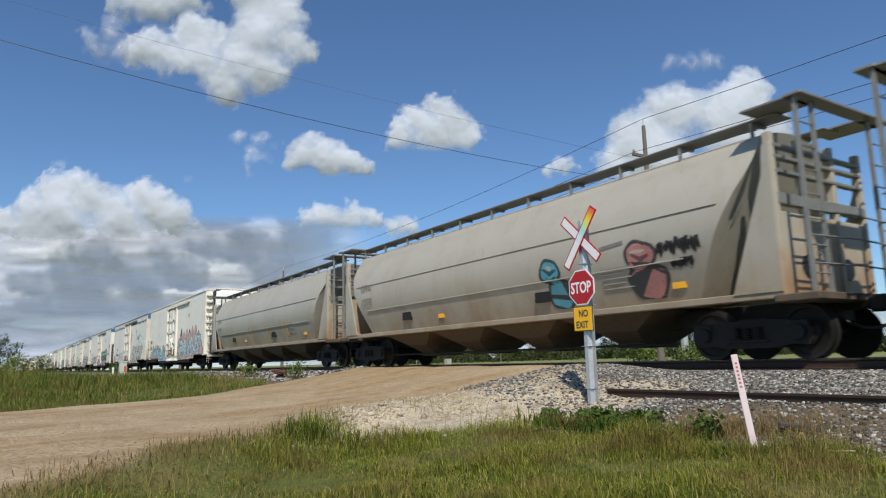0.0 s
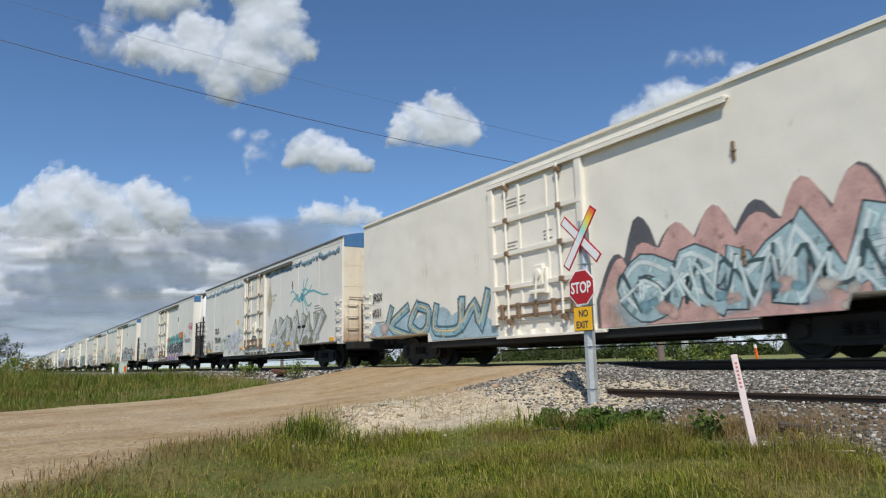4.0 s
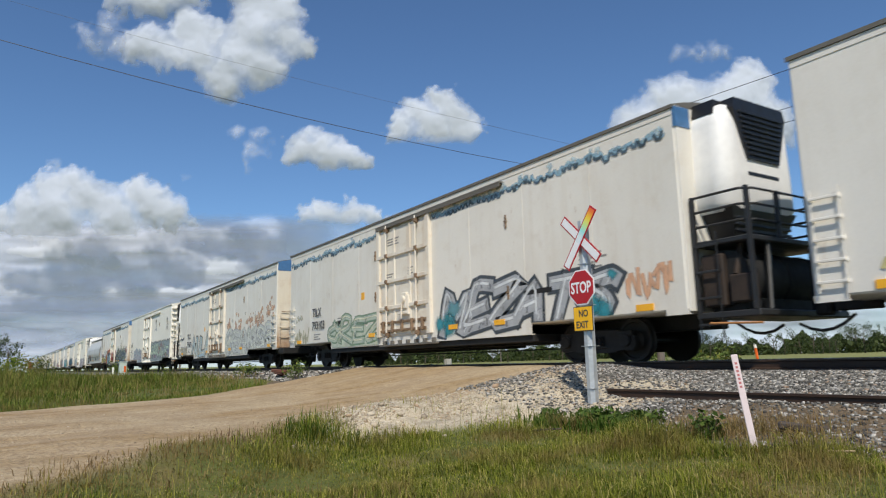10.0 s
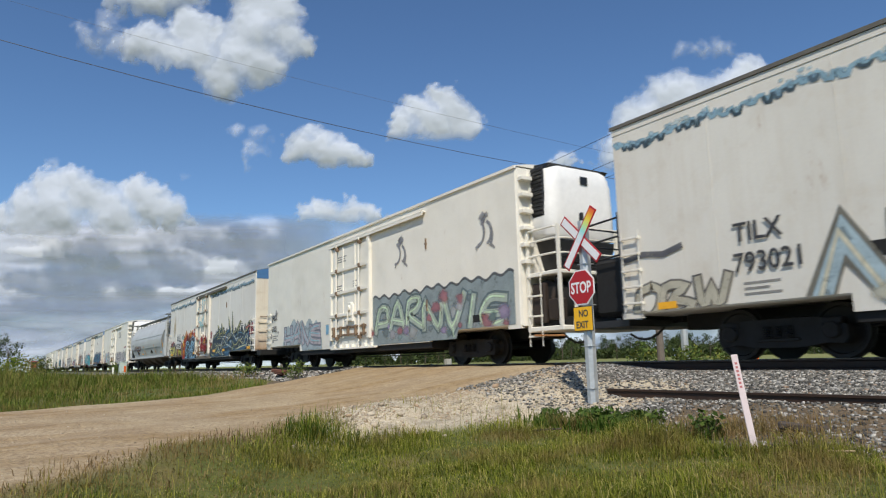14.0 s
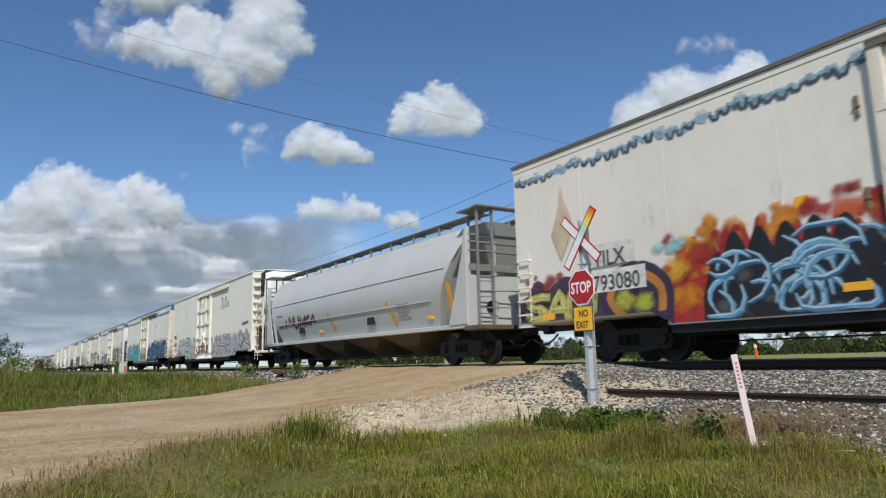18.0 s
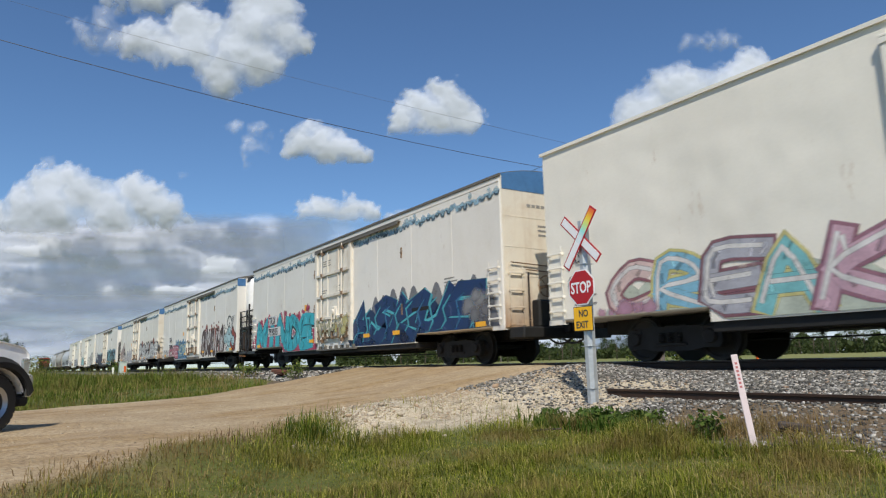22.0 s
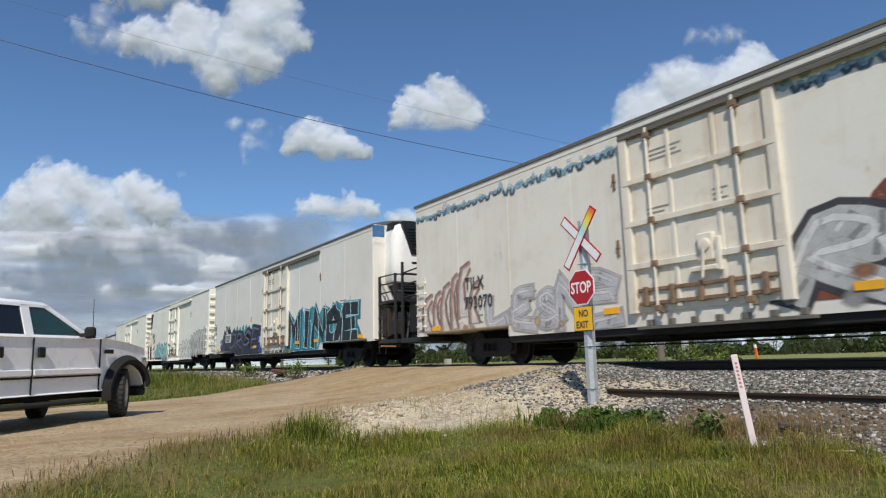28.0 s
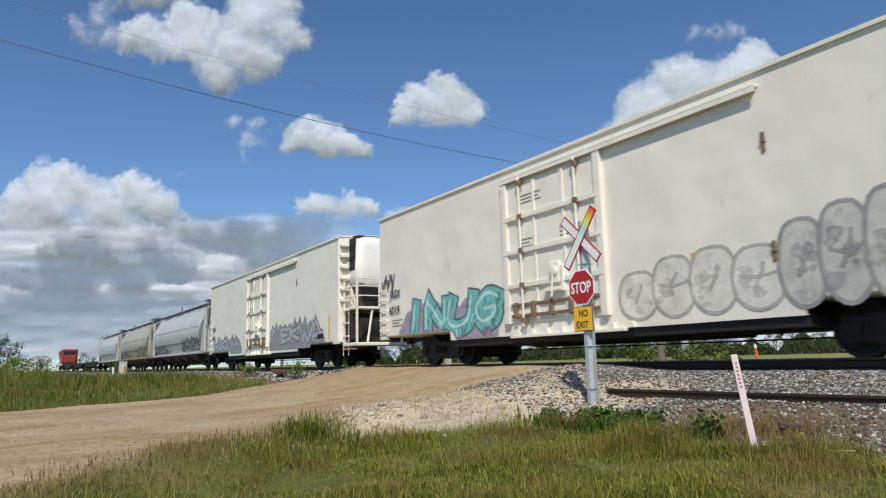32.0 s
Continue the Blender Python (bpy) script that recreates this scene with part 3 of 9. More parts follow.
LETTERS = {
    "M": [[(0, 0), (0.05, 1), (0.5, 0.35), (0.95, 1), (1, 0)]], "I": [[(0.5, 0), (0.5, 1)]], "N": [[(0, 0), (0.05, 1), (0.95, 0), (1, 1)]],
    "O": [[(0.5, 1), (0.1, 0.8), (0, 0.5), (0.1, 0.15), (0.5, 0), (0.9, 0.15), (1, 0.5), (0.9, 0.8), (0.5, 1)]],
    "E": [[(1, 0.95), (0.1, 1), (0, 0.5), (0.1, 0), (1, 0.05)], [(0.05, 0.5), (0.8, 0.5)]], "U": [[(0, 1), (0.05, 0.2), (0.5, 0), (0.95, 0.2), (1, 1)]],
    "L": [[(0.05, 1), (0, 0), (1, 0.1)]], "A": [[(0, 0), (0.45, 1), (1, 0)], [(0.2, 0.35), (0.85, 0.35)]],
    "S": [[(0.95, 0.85), (0.5, 1), (0.08, 0.8), (0.3, 0.55), (0.8, 0.42), (0.95, 0.2), (0.5, 0), (0.02, 0.12)]],
    "R": [[(0, 0), (0.05, 1), (0.8, 0.9), (0.85, 0.6), (0.1, 0.48), (1, 0)]], "K": [[(0, 0), (0.05, 1)], [(0.95, 1), (0.1, 0.45), (1, 0)]],
    "T": [[(0, 0.95), (1, 1)], [(0.5, 0.97), (0.45, 0)]], "G": [[(0.95, 0.85), (0.45, 1), (0, 0.5), (0.4, 0), (0.95, 0.1), (0.95, 0.45), (0.55, 0.45)]],
    "C": [[(1, 0.85), (0.45, 1), (0, 0.5), (0.45, 0), (1, 0.15)]], "H": [[(0, 0), (0.05, 1)], [(1, 0), (0.95, 1)], [(0.05, 0.5), (0.95, 0.5)]],
    "B": [[(0, 0), (0.05, 1), (0.8, 0.85), (0.3, 0.52), (0.95, 0.3), (0.6, 0), (0, 0)]], "W": [[(0, 1), (0.2, 0), (0.5, 0.7), (0.8, 0), (1, 1)]],
    "D": [[(0.05, 0), (0.05, 1), (0.6, 0.95), (1, 0.6), (0.95, 0.3), (0.6, 0.02), (0.05, 0)]], "P": [[(0.05, 0), (0.05, 1), (0.8, 0.95), (0.95, 0.7), (0.7, 0.45), (0.1, 0.42)]],
    "Z": [[(0, 1), (1, 0.95), (0.05, 0.05), (1, 0)]], "V": [[(0, 1), (0.5, 0), (1, 1)]],
}


class Spray:
    """Layers of spray paint on a car side, each a hair above the one below."""

    def __init__(self, y, seed):
        self.geo, self.alpha, self.cols, self.y, self.r = Geo(), [], [], y, random.Random(seed)

    def slot(self, c):
        if c not in self.cols:
            self.cols.append(c)
        self.y -= 0.00005
        return self.cols.index(c)

    def put(self, pts, faces, c, cover):
        """Adds points (x, z), each with how fully the paint covers there."""
        mi = self.slot(c)
        self.geo.raw([(x, self.y, z) for x, z in pts], faces, mi)
        self.alpha += cover

    def patch(self, pts, c, feather=0.03):
        n = len(pts)
        mx, mz = sum(p[0] for p in pts) / n, sum(p[1] for p in pts) / n
        rim = []
        for x, z in pts:
            d = math.hypot(x - mx, z - mz) or 1
            rim.append((x + (x - mx) / d * feather, z + (z - mz) / d * feather))
        self.put(list(pts) + rim, [tuple(range(n))] + [(i, (i + 1) % n, n + (i + 1) % n, n + i) for i in range(n)], c, [1.0] * n + [0.0] * n)

    def strip(self, top, bottom, c, feather=0.022):
        n = len(top)

        def away(p, q):
            dx, dz = p[0] - q[0], p[1] - q[1]
            d = math.hypot(dx, dz) or 1
            return (p[0] + dx / d * feather, p[1] + dz / d * feather)

        up = [away(p, q) for p, q in zip(top, bottom)]
        low = [away(q, p) for p, q in zip(top, bottom)]
        faces = [(k * n + i, k * n + i + 1, (k + 1) * n + i + 1, (k + 1) * n + i) for k in range(3) for i in range(n - 1)]
        self.put(up + list(top) + list(bottom) + low, faces, c, [0.0] * n + [1.0] * (2 * n) + [0.0] * n)

    def line(self, pts, w, c, taper=0.0):
        """A stroke of width w along a bent line."""
        if len(pts) < 2:
            return
        a, b, n = [], [], len(pts)
        for i, (x, z) in enumerate(pts):
            p, q = pts[max(i - 1, 0)], pts[min(i + 1, n - 1)]
            dx, dz = q[0] - p[0], q[1] - p[1]
            ln = math.hypot(dx, dz) or 1
            nxt, k = (-dz / ln, dx / ln), w * 0.5 * (1 - taper * i / (n - 1))
            if 0 < i < n - 1:
                u1 = (x - p[0], z - p[1])
                l1 = math.hypot(*u1) or 1
                cosn = abs((-u1[1] / l1) * nxt[0] + (u1[0] / l1) * nxt[1])
                k /= max(cosn, 0.55)
            ex = 0.5 * w * (1 if i == n - 1 else -1 if i == 0 else 0) * (1 - taper)
            a.append((x + nxt[0] * k + dx / ln * ex, z + nxt[1] * k + dz / ln * ex))
            b.append((x - nxt[0] * k + dx / ln * ex, z - nxt[1] * k + dz / ln * ex))
        self.strip(a, b, c)

    def blade(self, pts, w, c):
        """A stroke that swells in its middle and ends in points."""
        n, a, b = len(pts), [], []
        for i, (x, z) in enumerate(pts):
            p, q = pts[max(i - 1, 0)], pts[min(i + 1, n - 1)]
            dx, dz = q[0] - p[0], q[1] - p[1]
            ln, k = math.hypot(dx, dz) or 1, 0.5 * w * math.sin(math.pi * (i + 0.12) / (n - 0.76)) ** 0.8
            a.append((x - dz / ln * k, z + dx / ln * k))
            b.append((x + dz / ln * k, z - dx / ln * k))
        self.strip(a, b, c)

    def cloud(self, x0, x1, z0, z1, c, bumps=9, jag=0.5, sharp=False):
        r, n = self.r, bumps * 6
        ph, top = r.uniform(0, 6), []
        hs = [r.uniform(1 - jag, 1.0) for _ in range(bumps + 1)]
        for i in range(n + 1):
            u = i / n
            k = u * bumps
            h = hs[int(min(k, bumps))]
            s = abs(math.sin(math.pi * k)) if not sharp else 1 - abs(2 * (k % 1) - 1)
            edge = min(1, 7 * u, 7 * (1 - u))
            top.append((x0 + u * (x1 - x0), z0 + (z1 - z0) * (0.55 + 0.45 * h * (0.35 + 0.65 * s)) * (0.35 + 0.65 * edge)))
        self.strip(top, [(x, z0) for x, _ in top], c)

    def bend(self, pts, k=3):
        """Rounds a polyline."""
        if len(pts) < 3:
            return pts
        out = []
        for i in range(len(pts) - 1):
            p0, p1, p2, p3 = pts[max(i - 1, 0)], pts[i], pts[i + 1], pts[min(i + 2, len(pts) - 1)]
            for j in range(k):
                t = j / k
                out.append(tuple(0.5 * (2 * b + (c - a) * t + (2 * a - 5 * b + 4 * c - d) * t * t + (3 * b - a - 3 * c + d) * t ** 3) for a, b, c, d in zip(p0, p1, p2, p3)))
        return out + [pts[-1]]

    def word(self, word, x0, x1, z0, z1, w, fill, outline, light=None, under=None, wild=0.12, out=1.55, slant=0.1, curve=True):
        r, n = self.r, len(word)
        cell = (x1 - x0) / n
        jobs = []
        for i, ch in enumerate(word):
            lo, hi = z0 + (z1 - z0) * r.uniform(0, wild), z1 - (z1 - z0) * r.uniform(0, wild)
            ax, bx = x0 + i * cell + w * 0.45, x0 + (i + 1) * cell - w * 0.2
            if w <= 0.09 and not outline:
                loops = [(ax + (bx - ax) * (k / 6 + r.uniform(-0.25, 0.25)), lo + (hi - lo) * (0.5 + 0.5 * math.sin(2.4 * k + r.uniform(-0.6, 0.6)))) for k in range(7)]
                jobs.append(self.bend(loops))
                continue
            for s in LETTERS.get(ch, LETTERS["N"]):
                pts = [(ax + (bx - ax) * (px + r.uniform(-wild, wild)) + slant * (pz - 0.5) * (hi - lo), lo + w * 0.5 + (hi - lo - w) * (pz + r.uniform(-wild, wild) * 0.6)) for px, pz in s]
                jobs.append(self.bend(pts) if curve else pts)
        if under:
            for p in jobs:
                self.line([(x + 0.09, z - 0.06) for x, z in p], w * out * 1.3, under)
        if outline:
            for p in jobs:
                self.line(p, w * out, outline)
        for p in jobs:
            self.line(p, w, fill)
        dark, pale = tuple(v * 0.55 for v in fill), tuple(min(0.7, v * 1.35 + 0.03) for v in fill)
        for p in jobs if w > 0.15 else []:
            for k in range(len(p)):
                if r.random() < 0.55:
                    (x, z), e = p[k], w * r.uniform(0.25, 0.5)
                    self.line([(x - e * r.uniform(-1, 1), z - e), (x + e * 0.3, z), (x + e * r.uniform(-1, 1), z + e * 0.8)], w * r.uniform(0.08, 0.22), r.choice((dark, pale, dark)), 0.5)
        if light:
            for p in jobs:
                self.line([(x - w * 0.2, z + w * 0.16) for x, z in p], w * 0.2, light)
                if r.random() < 0.5:
                    x, z = p[len(p) // 2]
                    self.line([(x, z), (x + 0.05, z - r.uniform(0.1, 0.35))], w * 0.25, light, 0.8)

    def kite(self, x, z0, z1, w, c):
        """A tall diamond of overpaint."""
        self.patch([(x, z1), (x - 0.12 * w, z0 + 0.72 * (z1 - z0)), (x - 0.5 * w, z0 + 0.36 * (z1 - z0)), (x - 0.1 * w, z0), (x + 0.5 * w, z0 + 0.42 * (z1 - z0)), (x + 0.14 * w, z0 + 0.75 * (z1 - z0))], c)

    def curl(self, x, z, h, c, tails=4):
        """A sprayed scrawl: a dark knot with curling tails under it."""
        r = self.r
        self.haze(x - 0.12, x + 0.12, z, z + 0.2 * h, 5, [c], 0.16)
        for k in range(tails):
            side, turn = -1 if k % 2 else 1, r.uniform(2.2, 3.6)
            p = []
            for i in range(12):
                u = i / 11
                q = 0.32 * h * (1 - 0.75 * u)
                p.append((x + side * (0.12 + 0.3 * u * (k + 1) / tails) + q * 0.5 * math.sin(turn * u * 2), z - h * (0.15 + 0.55 * u * (0.6 + 0.4 * k / tails)) + q * 0.5 * math.cos(turn * u * 2)))
            self.line(p, 0.05, c, 0.5)

    def bubbles(self, x0, x1, z0, tops, fill, edge, shade, w=0.06):
        """Rounded letters that stand side by side, each a lobe with a dark edge."""
        r, n = self.r, len(tops)
        cell = (x1 - x0) / n
        for i, z1 in enumerate(tops):
            a, b = x0 + i * cell - 0.06, x0 + (i + 1) * cell + 0.06
            m, h = 0.5 * (a + b), z1 - z0
            arch = [(m + 0.5 * (b - a) * math.copysign(abs(math.cos(t)) ** 0.6, math.cos(t)), z0 + h * (0.45 + 0.55 * max(math.sin(t), -0.8) ** (1.0 if math.sin(t) < 0 else 1))) if math.sin(t) > 0 else (m + 0.5 * (b - a) * math.cos(t), z0 + h * (0.45 + 0.45 * math.sin(t))) for t in (2 * math.pi * k / 24 for k in range(25))]
            self.patch(arch[:-1], fill)
            for k in range(4):
                sx, sz = r.uniform(a + 0.2, b - 0.2), r.uniform(z0 + 0.1 * h, z0 + 0.6 * h)
                self.haze(sx - 0.05, sx + 0.05, sz, sz + 0.2 * h, 2, [shade], 0.13)
            self.line(arch, w, edge)
            self.line([(m - 0.08, z0 + 0.35 * h), (m + r.uniform(-0.05, 0.1), z0 + 0.6 * h), (m + 0.1, z0 + 0.72 * h)], w * 1.2, edge, 0.4)
            if i % 2:
                self.line(self.bend([(a + 0.15, z0 + 0.55 * h), (m, z0 + 0.5 * h), (b - 0.15, z0 + 0.56 * h)]), w, edge, 0.5)

    def haze(self, x0, x1, z0, z1, n, cols, size=0.3):
        r = self.r
        for i in range(n):
            x, z, s = r.uniform(x0, x1), r.uniform(z0, z1), size * r.uniform(0.4, 1.2)
            rim = [(s * r.uniform(0.8, 1.4) * math.cos(a), 0.8 * s * r.uniform(0.7, 1.4) * math.sin(a)) for a in (2 * math.pi * k / 9 for k in range(9))]
            pts = [(x, z)] + [(x + 0.5 * u, z + 0.5 * v) for u, v in rim] + [(x + u, z + v) for u, v in rim]
            faces = [(0, 1 + k, 1 + (k + 1) % 9) for k in range(9)] + [(1 + k, 10 + k, 10 + (k + 1) % 9, 1 + (k + 1) % 9) for k in range(9)]
            self.put(pts, faces, r.choice(cols), [0.95] + [0.75] * 9 + [0.0] * 9)

    def finish(self, parent, label, L=20.5, round_side=False):
        if round_side:
            self.geo.v = [(x, y + HALF + hop_y(z) - 0.008, max(z, 1.22)) for x, y, z in self.geo.v]
        self.geo.v = self.geo.v if round_side else [(x, y, max(z, 0.70 if 4.45 < x < L - 4.45 else 0.955)) for x, y, z in self.geo.v]
        spans = sorted((min(self.geo.v[i][0] for i in f), max(self.geo.v[i][0] for i in f), k) for k, f in enumerate(self.geo.f))
        groups, end = [], -9.0
        for a, b, k in spans:
            if a > end + 0.12:
                groups.append([])
            groups[-1].append(k)
            end = max(end, b)
        for ks in groups:
            g, cover = Geo(), []
            for k in sorted(ks):
                g.raw([self.geo.v[i] for i in self.geo.f[k]], [tuple(range(len(self.geo.f[k])))], self.geo.m[k])
                cover += [self.alpha[i] for i in self.geo.f[k]]
            ob = part("graffiti", g, [spray(c) for c in self.cols], parent, label)
            at = ob.data.attributes.new("cover", "FLOAT", "POINT")
            at.data.foreach_set("value", cover)


# ---- running gear ----
def truck(parent, x):
    """A four-wheel freight truck with two wheelsets."""
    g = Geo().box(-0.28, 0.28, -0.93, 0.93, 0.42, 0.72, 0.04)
    t = part("truck", g, M["truck"], parent, "cast iron freight truck, near black", 35)
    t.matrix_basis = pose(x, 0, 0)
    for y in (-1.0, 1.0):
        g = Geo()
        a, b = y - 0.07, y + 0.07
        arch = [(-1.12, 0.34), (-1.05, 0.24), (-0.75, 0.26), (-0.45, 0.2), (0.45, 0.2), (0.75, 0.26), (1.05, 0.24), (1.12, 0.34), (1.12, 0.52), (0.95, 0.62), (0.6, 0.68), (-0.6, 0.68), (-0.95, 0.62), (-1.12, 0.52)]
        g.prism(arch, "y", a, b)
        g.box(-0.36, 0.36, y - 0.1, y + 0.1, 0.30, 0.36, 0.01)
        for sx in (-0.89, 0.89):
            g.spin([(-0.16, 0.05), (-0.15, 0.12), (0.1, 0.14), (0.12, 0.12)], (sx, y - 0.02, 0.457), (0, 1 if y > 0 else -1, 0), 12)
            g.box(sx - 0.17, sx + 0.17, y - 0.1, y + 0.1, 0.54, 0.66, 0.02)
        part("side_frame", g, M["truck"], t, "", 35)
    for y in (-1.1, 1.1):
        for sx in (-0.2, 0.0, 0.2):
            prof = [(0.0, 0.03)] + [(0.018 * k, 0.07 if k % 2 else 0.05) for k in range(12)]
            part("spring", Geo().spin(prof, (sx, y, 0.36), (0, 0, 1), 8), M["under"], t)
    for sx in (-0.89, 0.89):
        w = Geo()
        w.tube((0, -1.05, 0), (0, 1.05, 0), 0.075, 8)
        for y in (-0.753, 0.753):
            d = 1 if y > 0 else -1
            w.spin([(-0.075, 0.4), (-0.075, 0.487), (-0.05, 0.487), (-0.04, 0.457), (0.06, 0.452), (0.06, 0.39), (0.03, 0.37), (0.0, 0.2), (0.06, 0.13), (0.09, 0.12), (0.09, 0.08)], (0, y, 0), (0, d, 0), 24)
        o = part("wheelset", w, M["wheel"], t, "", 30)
        o.matrix_basis = pose(sx, 0, 0.457)
        WHEELS.append(o)
    return t


WHEELS, TRAIN = [], []


def coupler(parent, x, d):
    """A knuckle coupler with its shank and air hose; d is the way it points."""
    g = Geo()
    g.box(min(x - 0.2 * d, x + 0.55 * d), max(x - 0.2 * d, x + 0.55 * d), -0.09, 0.09, 0.8, 0.97, 0.02)
    e = x + 0.55 * d
    g.box(min(e, e + 0.28 * d), max(e, e + 0.28 * d), -0.19, 0.05, 0.74, 1.02, 0.04)
    g.box(min(e + 0.12 * d, e + 0.32 * d), max(e + 0.12 * d, e + 0.32 * d), 0.03, 0.2, 0.76, 1.0, 0.04)
    part("coupler", g, M["truck"], parent, "rusty knuckle coupler")
    h = Geo()
    pts = [(x + d * (0.1 + 0.95 * u), -0.3, 0.72 - 0.75 * u * (1.15 - u)) for u in (0, 0.2, 0.4, 0.6, 0.8, 1)]
    h.path(pts, 0.028, 6)
    part("air_hose", h, M["black"], parent)


def ladder(parent, x, y, z0, z1, w=0.42, rungs=4, axis="x", material=None, stand=0.06):
    """Flat steps on short brackets, standing off the wall in -y (axis x) or +x (axis y)."""
    g = Geo()
    for k in range(2):
        o = k * w
        if axis == "x":
            g.box(x + o - 0.014, x + o + 0.014, y - stand, y - stand + 0.012, z0, z1)
        else:
            g.box(x + stand - 0.012, x + stand, y + o - 0.014, y + o + 0.014, z0, z1)
    lad = part("ladder", g, material or M["reefer"], parent)
    for k in range(rungs):
        z = z0 + (z1 - z0) * (k + 0.5) / rungs
        r = Geo()
        if axis == "x":
            r.box(x - 0.02, x + w + 0.02, y - stand - 0.03, y - stand, z - 0.022, z + 0.022, 0.006)
            for o in (0, w):
                r.box(x + o - 0.02, x + o + 0.02, y - stand, y, z - 0.03, z + 0.03)
        else:
            r.box(x + stand, x + stand + 0.03, y - 0.02, y + w + 0.02, z - 0.022, z + 0.022, 0.006)
            for o in (0, w):
                r.box(x, x + stand, y + o - 0.02, y + o + 0.02, z - 0.03, z + 0.03)
        part("rung", r, material or M["reefer"], lad)
    return lad


HALF = 1.6


def under_gear(car, L, sill=True):
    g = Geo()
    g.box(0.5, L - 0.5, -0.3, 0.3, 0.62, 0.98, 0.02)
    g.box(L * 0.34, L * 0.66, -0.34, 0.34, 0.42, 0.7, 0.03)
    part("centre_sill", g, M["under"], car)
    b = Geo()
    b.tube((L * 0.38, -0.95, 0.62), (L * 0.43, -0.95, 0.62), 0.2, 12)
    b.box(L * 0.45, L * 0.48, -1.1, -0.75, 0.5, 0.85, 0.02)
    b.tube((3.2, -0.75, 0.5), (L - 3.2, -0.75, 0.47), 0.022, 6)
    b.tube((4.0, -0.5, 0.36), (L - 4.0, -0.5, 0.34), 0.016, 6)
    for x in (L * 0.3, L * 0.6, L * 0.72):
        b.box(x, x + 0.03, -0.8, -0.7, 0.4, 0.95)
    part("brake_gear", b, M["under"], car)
    coupler(car, 0.05, -1)
    coupler(car, L - 0.05, 1)
    truck(car, 2.9)
    truck(car, L - 2.9)


def plug_door(car, x0, x1, z0, z1, paint, label, cols=3):
    """A sliding plug door: frame, recessed panels, lock bars with rusty keepers, hinges and gear."""
    y = -HALF
    door = part("plug_door", Geo().box(x0, x1, y - 0.035, y + 0.01, z0, z1, 0.01), paint, car, label)
    for x in (x0, x1):
        part("door_post", Geo().box(x - 0.1, x + 0.1, y - 0.11, y + 0.01, z0 - 0.02, z1 + 0.12, 0.012), paint, door)
    w = (x1 - x0 - 0.2) / cols
    h = (z1 - z0 - 0.1) / 4
    for i in range(cols):
        for j in range(4):
            px, pz = x0 + 0.1 + i * w, z0 + 0.05 + j * h
            g = Geo().box(px + 0.05, px + w - 0.05, y - 0.055, y - 0.03, pz + 0.06, pz + h - 0.06, 0.012)
            part("door_panel", g, paint, door)
    for j in range(1, 4):
        z = z0 + 0.05 + j * h
        g = Geo().prism([(y - 0.035, z - 0.075), (y - 0.12, z - 0.05), (y - 0.12, z + 0.05), (y - 0.035, z + 0.075)], "x", x0 - 0.04, x1 + 0.04)
        part("cross_bar", g, paint, door)
    for i in range(1, cols):
        x = x0 + 0.1 + i * w
        part("door_rib", Geo().box(x - 0.045, x + 0.045, y - 0.085, y - 0.03, z0 + 0.05, z1 - 0.05, 0.012), paint, door)
    for i, fx in enumerate((0.2, 0.8)):
        g = Geo()
        x = x0 + (x1 - x0) * fx
        g.tube((x, y - 0.13, z0 - 0.1), (x, y - 0.13, z1 + 0.1), 0.028, 8)
        bar = part("lock_bar", g, paint, door, "vertical lock bar")
        for j in range(5):
            z = z0 + 0.05 + j * (z1 - z0 - 0.1) / 4
            k = Geo().box(x - 0.075, x + 0.075, y - 0.165, y - 0.04, z - 0.06, z + 0.06, 0.014)
            k.box(x - 0.03, x + 0.12, y - 0.15, y - 0.1, z - 0.1, z - 0.05, 0.01)
            part("bar_keeper", k, M["door_iron"], bar, "rusty keeper")
    g = Geo()
    xm = (x0 + x1) / 2 + 0.18
    g.box(xm - 0.16, xm + 0.16, y - 0.14, y - 0.03, z0 + 0.8, z0 + 1.3, 0.02)
    g.spin([(0, 0.12), (0.05, 0.11), (0.06, 0.05)], (xm, y - 0.14, z0 + 1.08), (0, -1, 0), 14)
    g.box(xm - 0.34, xm + 0.24, y - 0.16, y - 0.05, z0 + 0.62, z0 + 0.72, 0.02)
    g.tube((xm, y - 0.18, z0 + 1.08), (xm - 0.06, y - 0.19, z0 + 0.5), 0.024, 6)
    g.box(xm + 0.2, xm + 0.3, y - 0.15, y - 0.05, z0 + 0.6, z0 + 1.2, 0.015)
    part("door_gear", g, paint, door, "worn door lock with crank lever")
    g = Geo()
    for z in (z0 + 0.16, z0 + 0.42):
        g.box(x0 + 0.15, x1 - 0.15, y - 0.1, y - 0.05, z - 0.035, z + 0.035, 0.008)
    for k in range(5):
        x = x0 + 0.35 + k * (x1 - x0 - 0.7) / 4
        g.box(x - 0.05, x + 0.05, y - 0.14, y - 0.05, z0 + 0.1, z0 + 0.48, 0.012)
    part("roller_gear", g, M["door_iron"], door, "rust-stained roller brackets at the foot of the door")
    for x, z, n, wd in ((x0 + 0.62, z1 - 0.38, 3, 0.75), (x0 + 0.5, z0 + 1.98, 4, 0.5), (x0 + 1.95, z0 + 2.05, 3, 0.3)):
        g = Geo()
        for k in range(n):
            g.box(x, x + wd - 0.1 * (k % 2), y - 0.059, y - 0.054, z - 0.09 * k - 0.02, z - 0.09 * k + 0.02)
        part("stencil", g, M["ink_pale"], door)
    return door


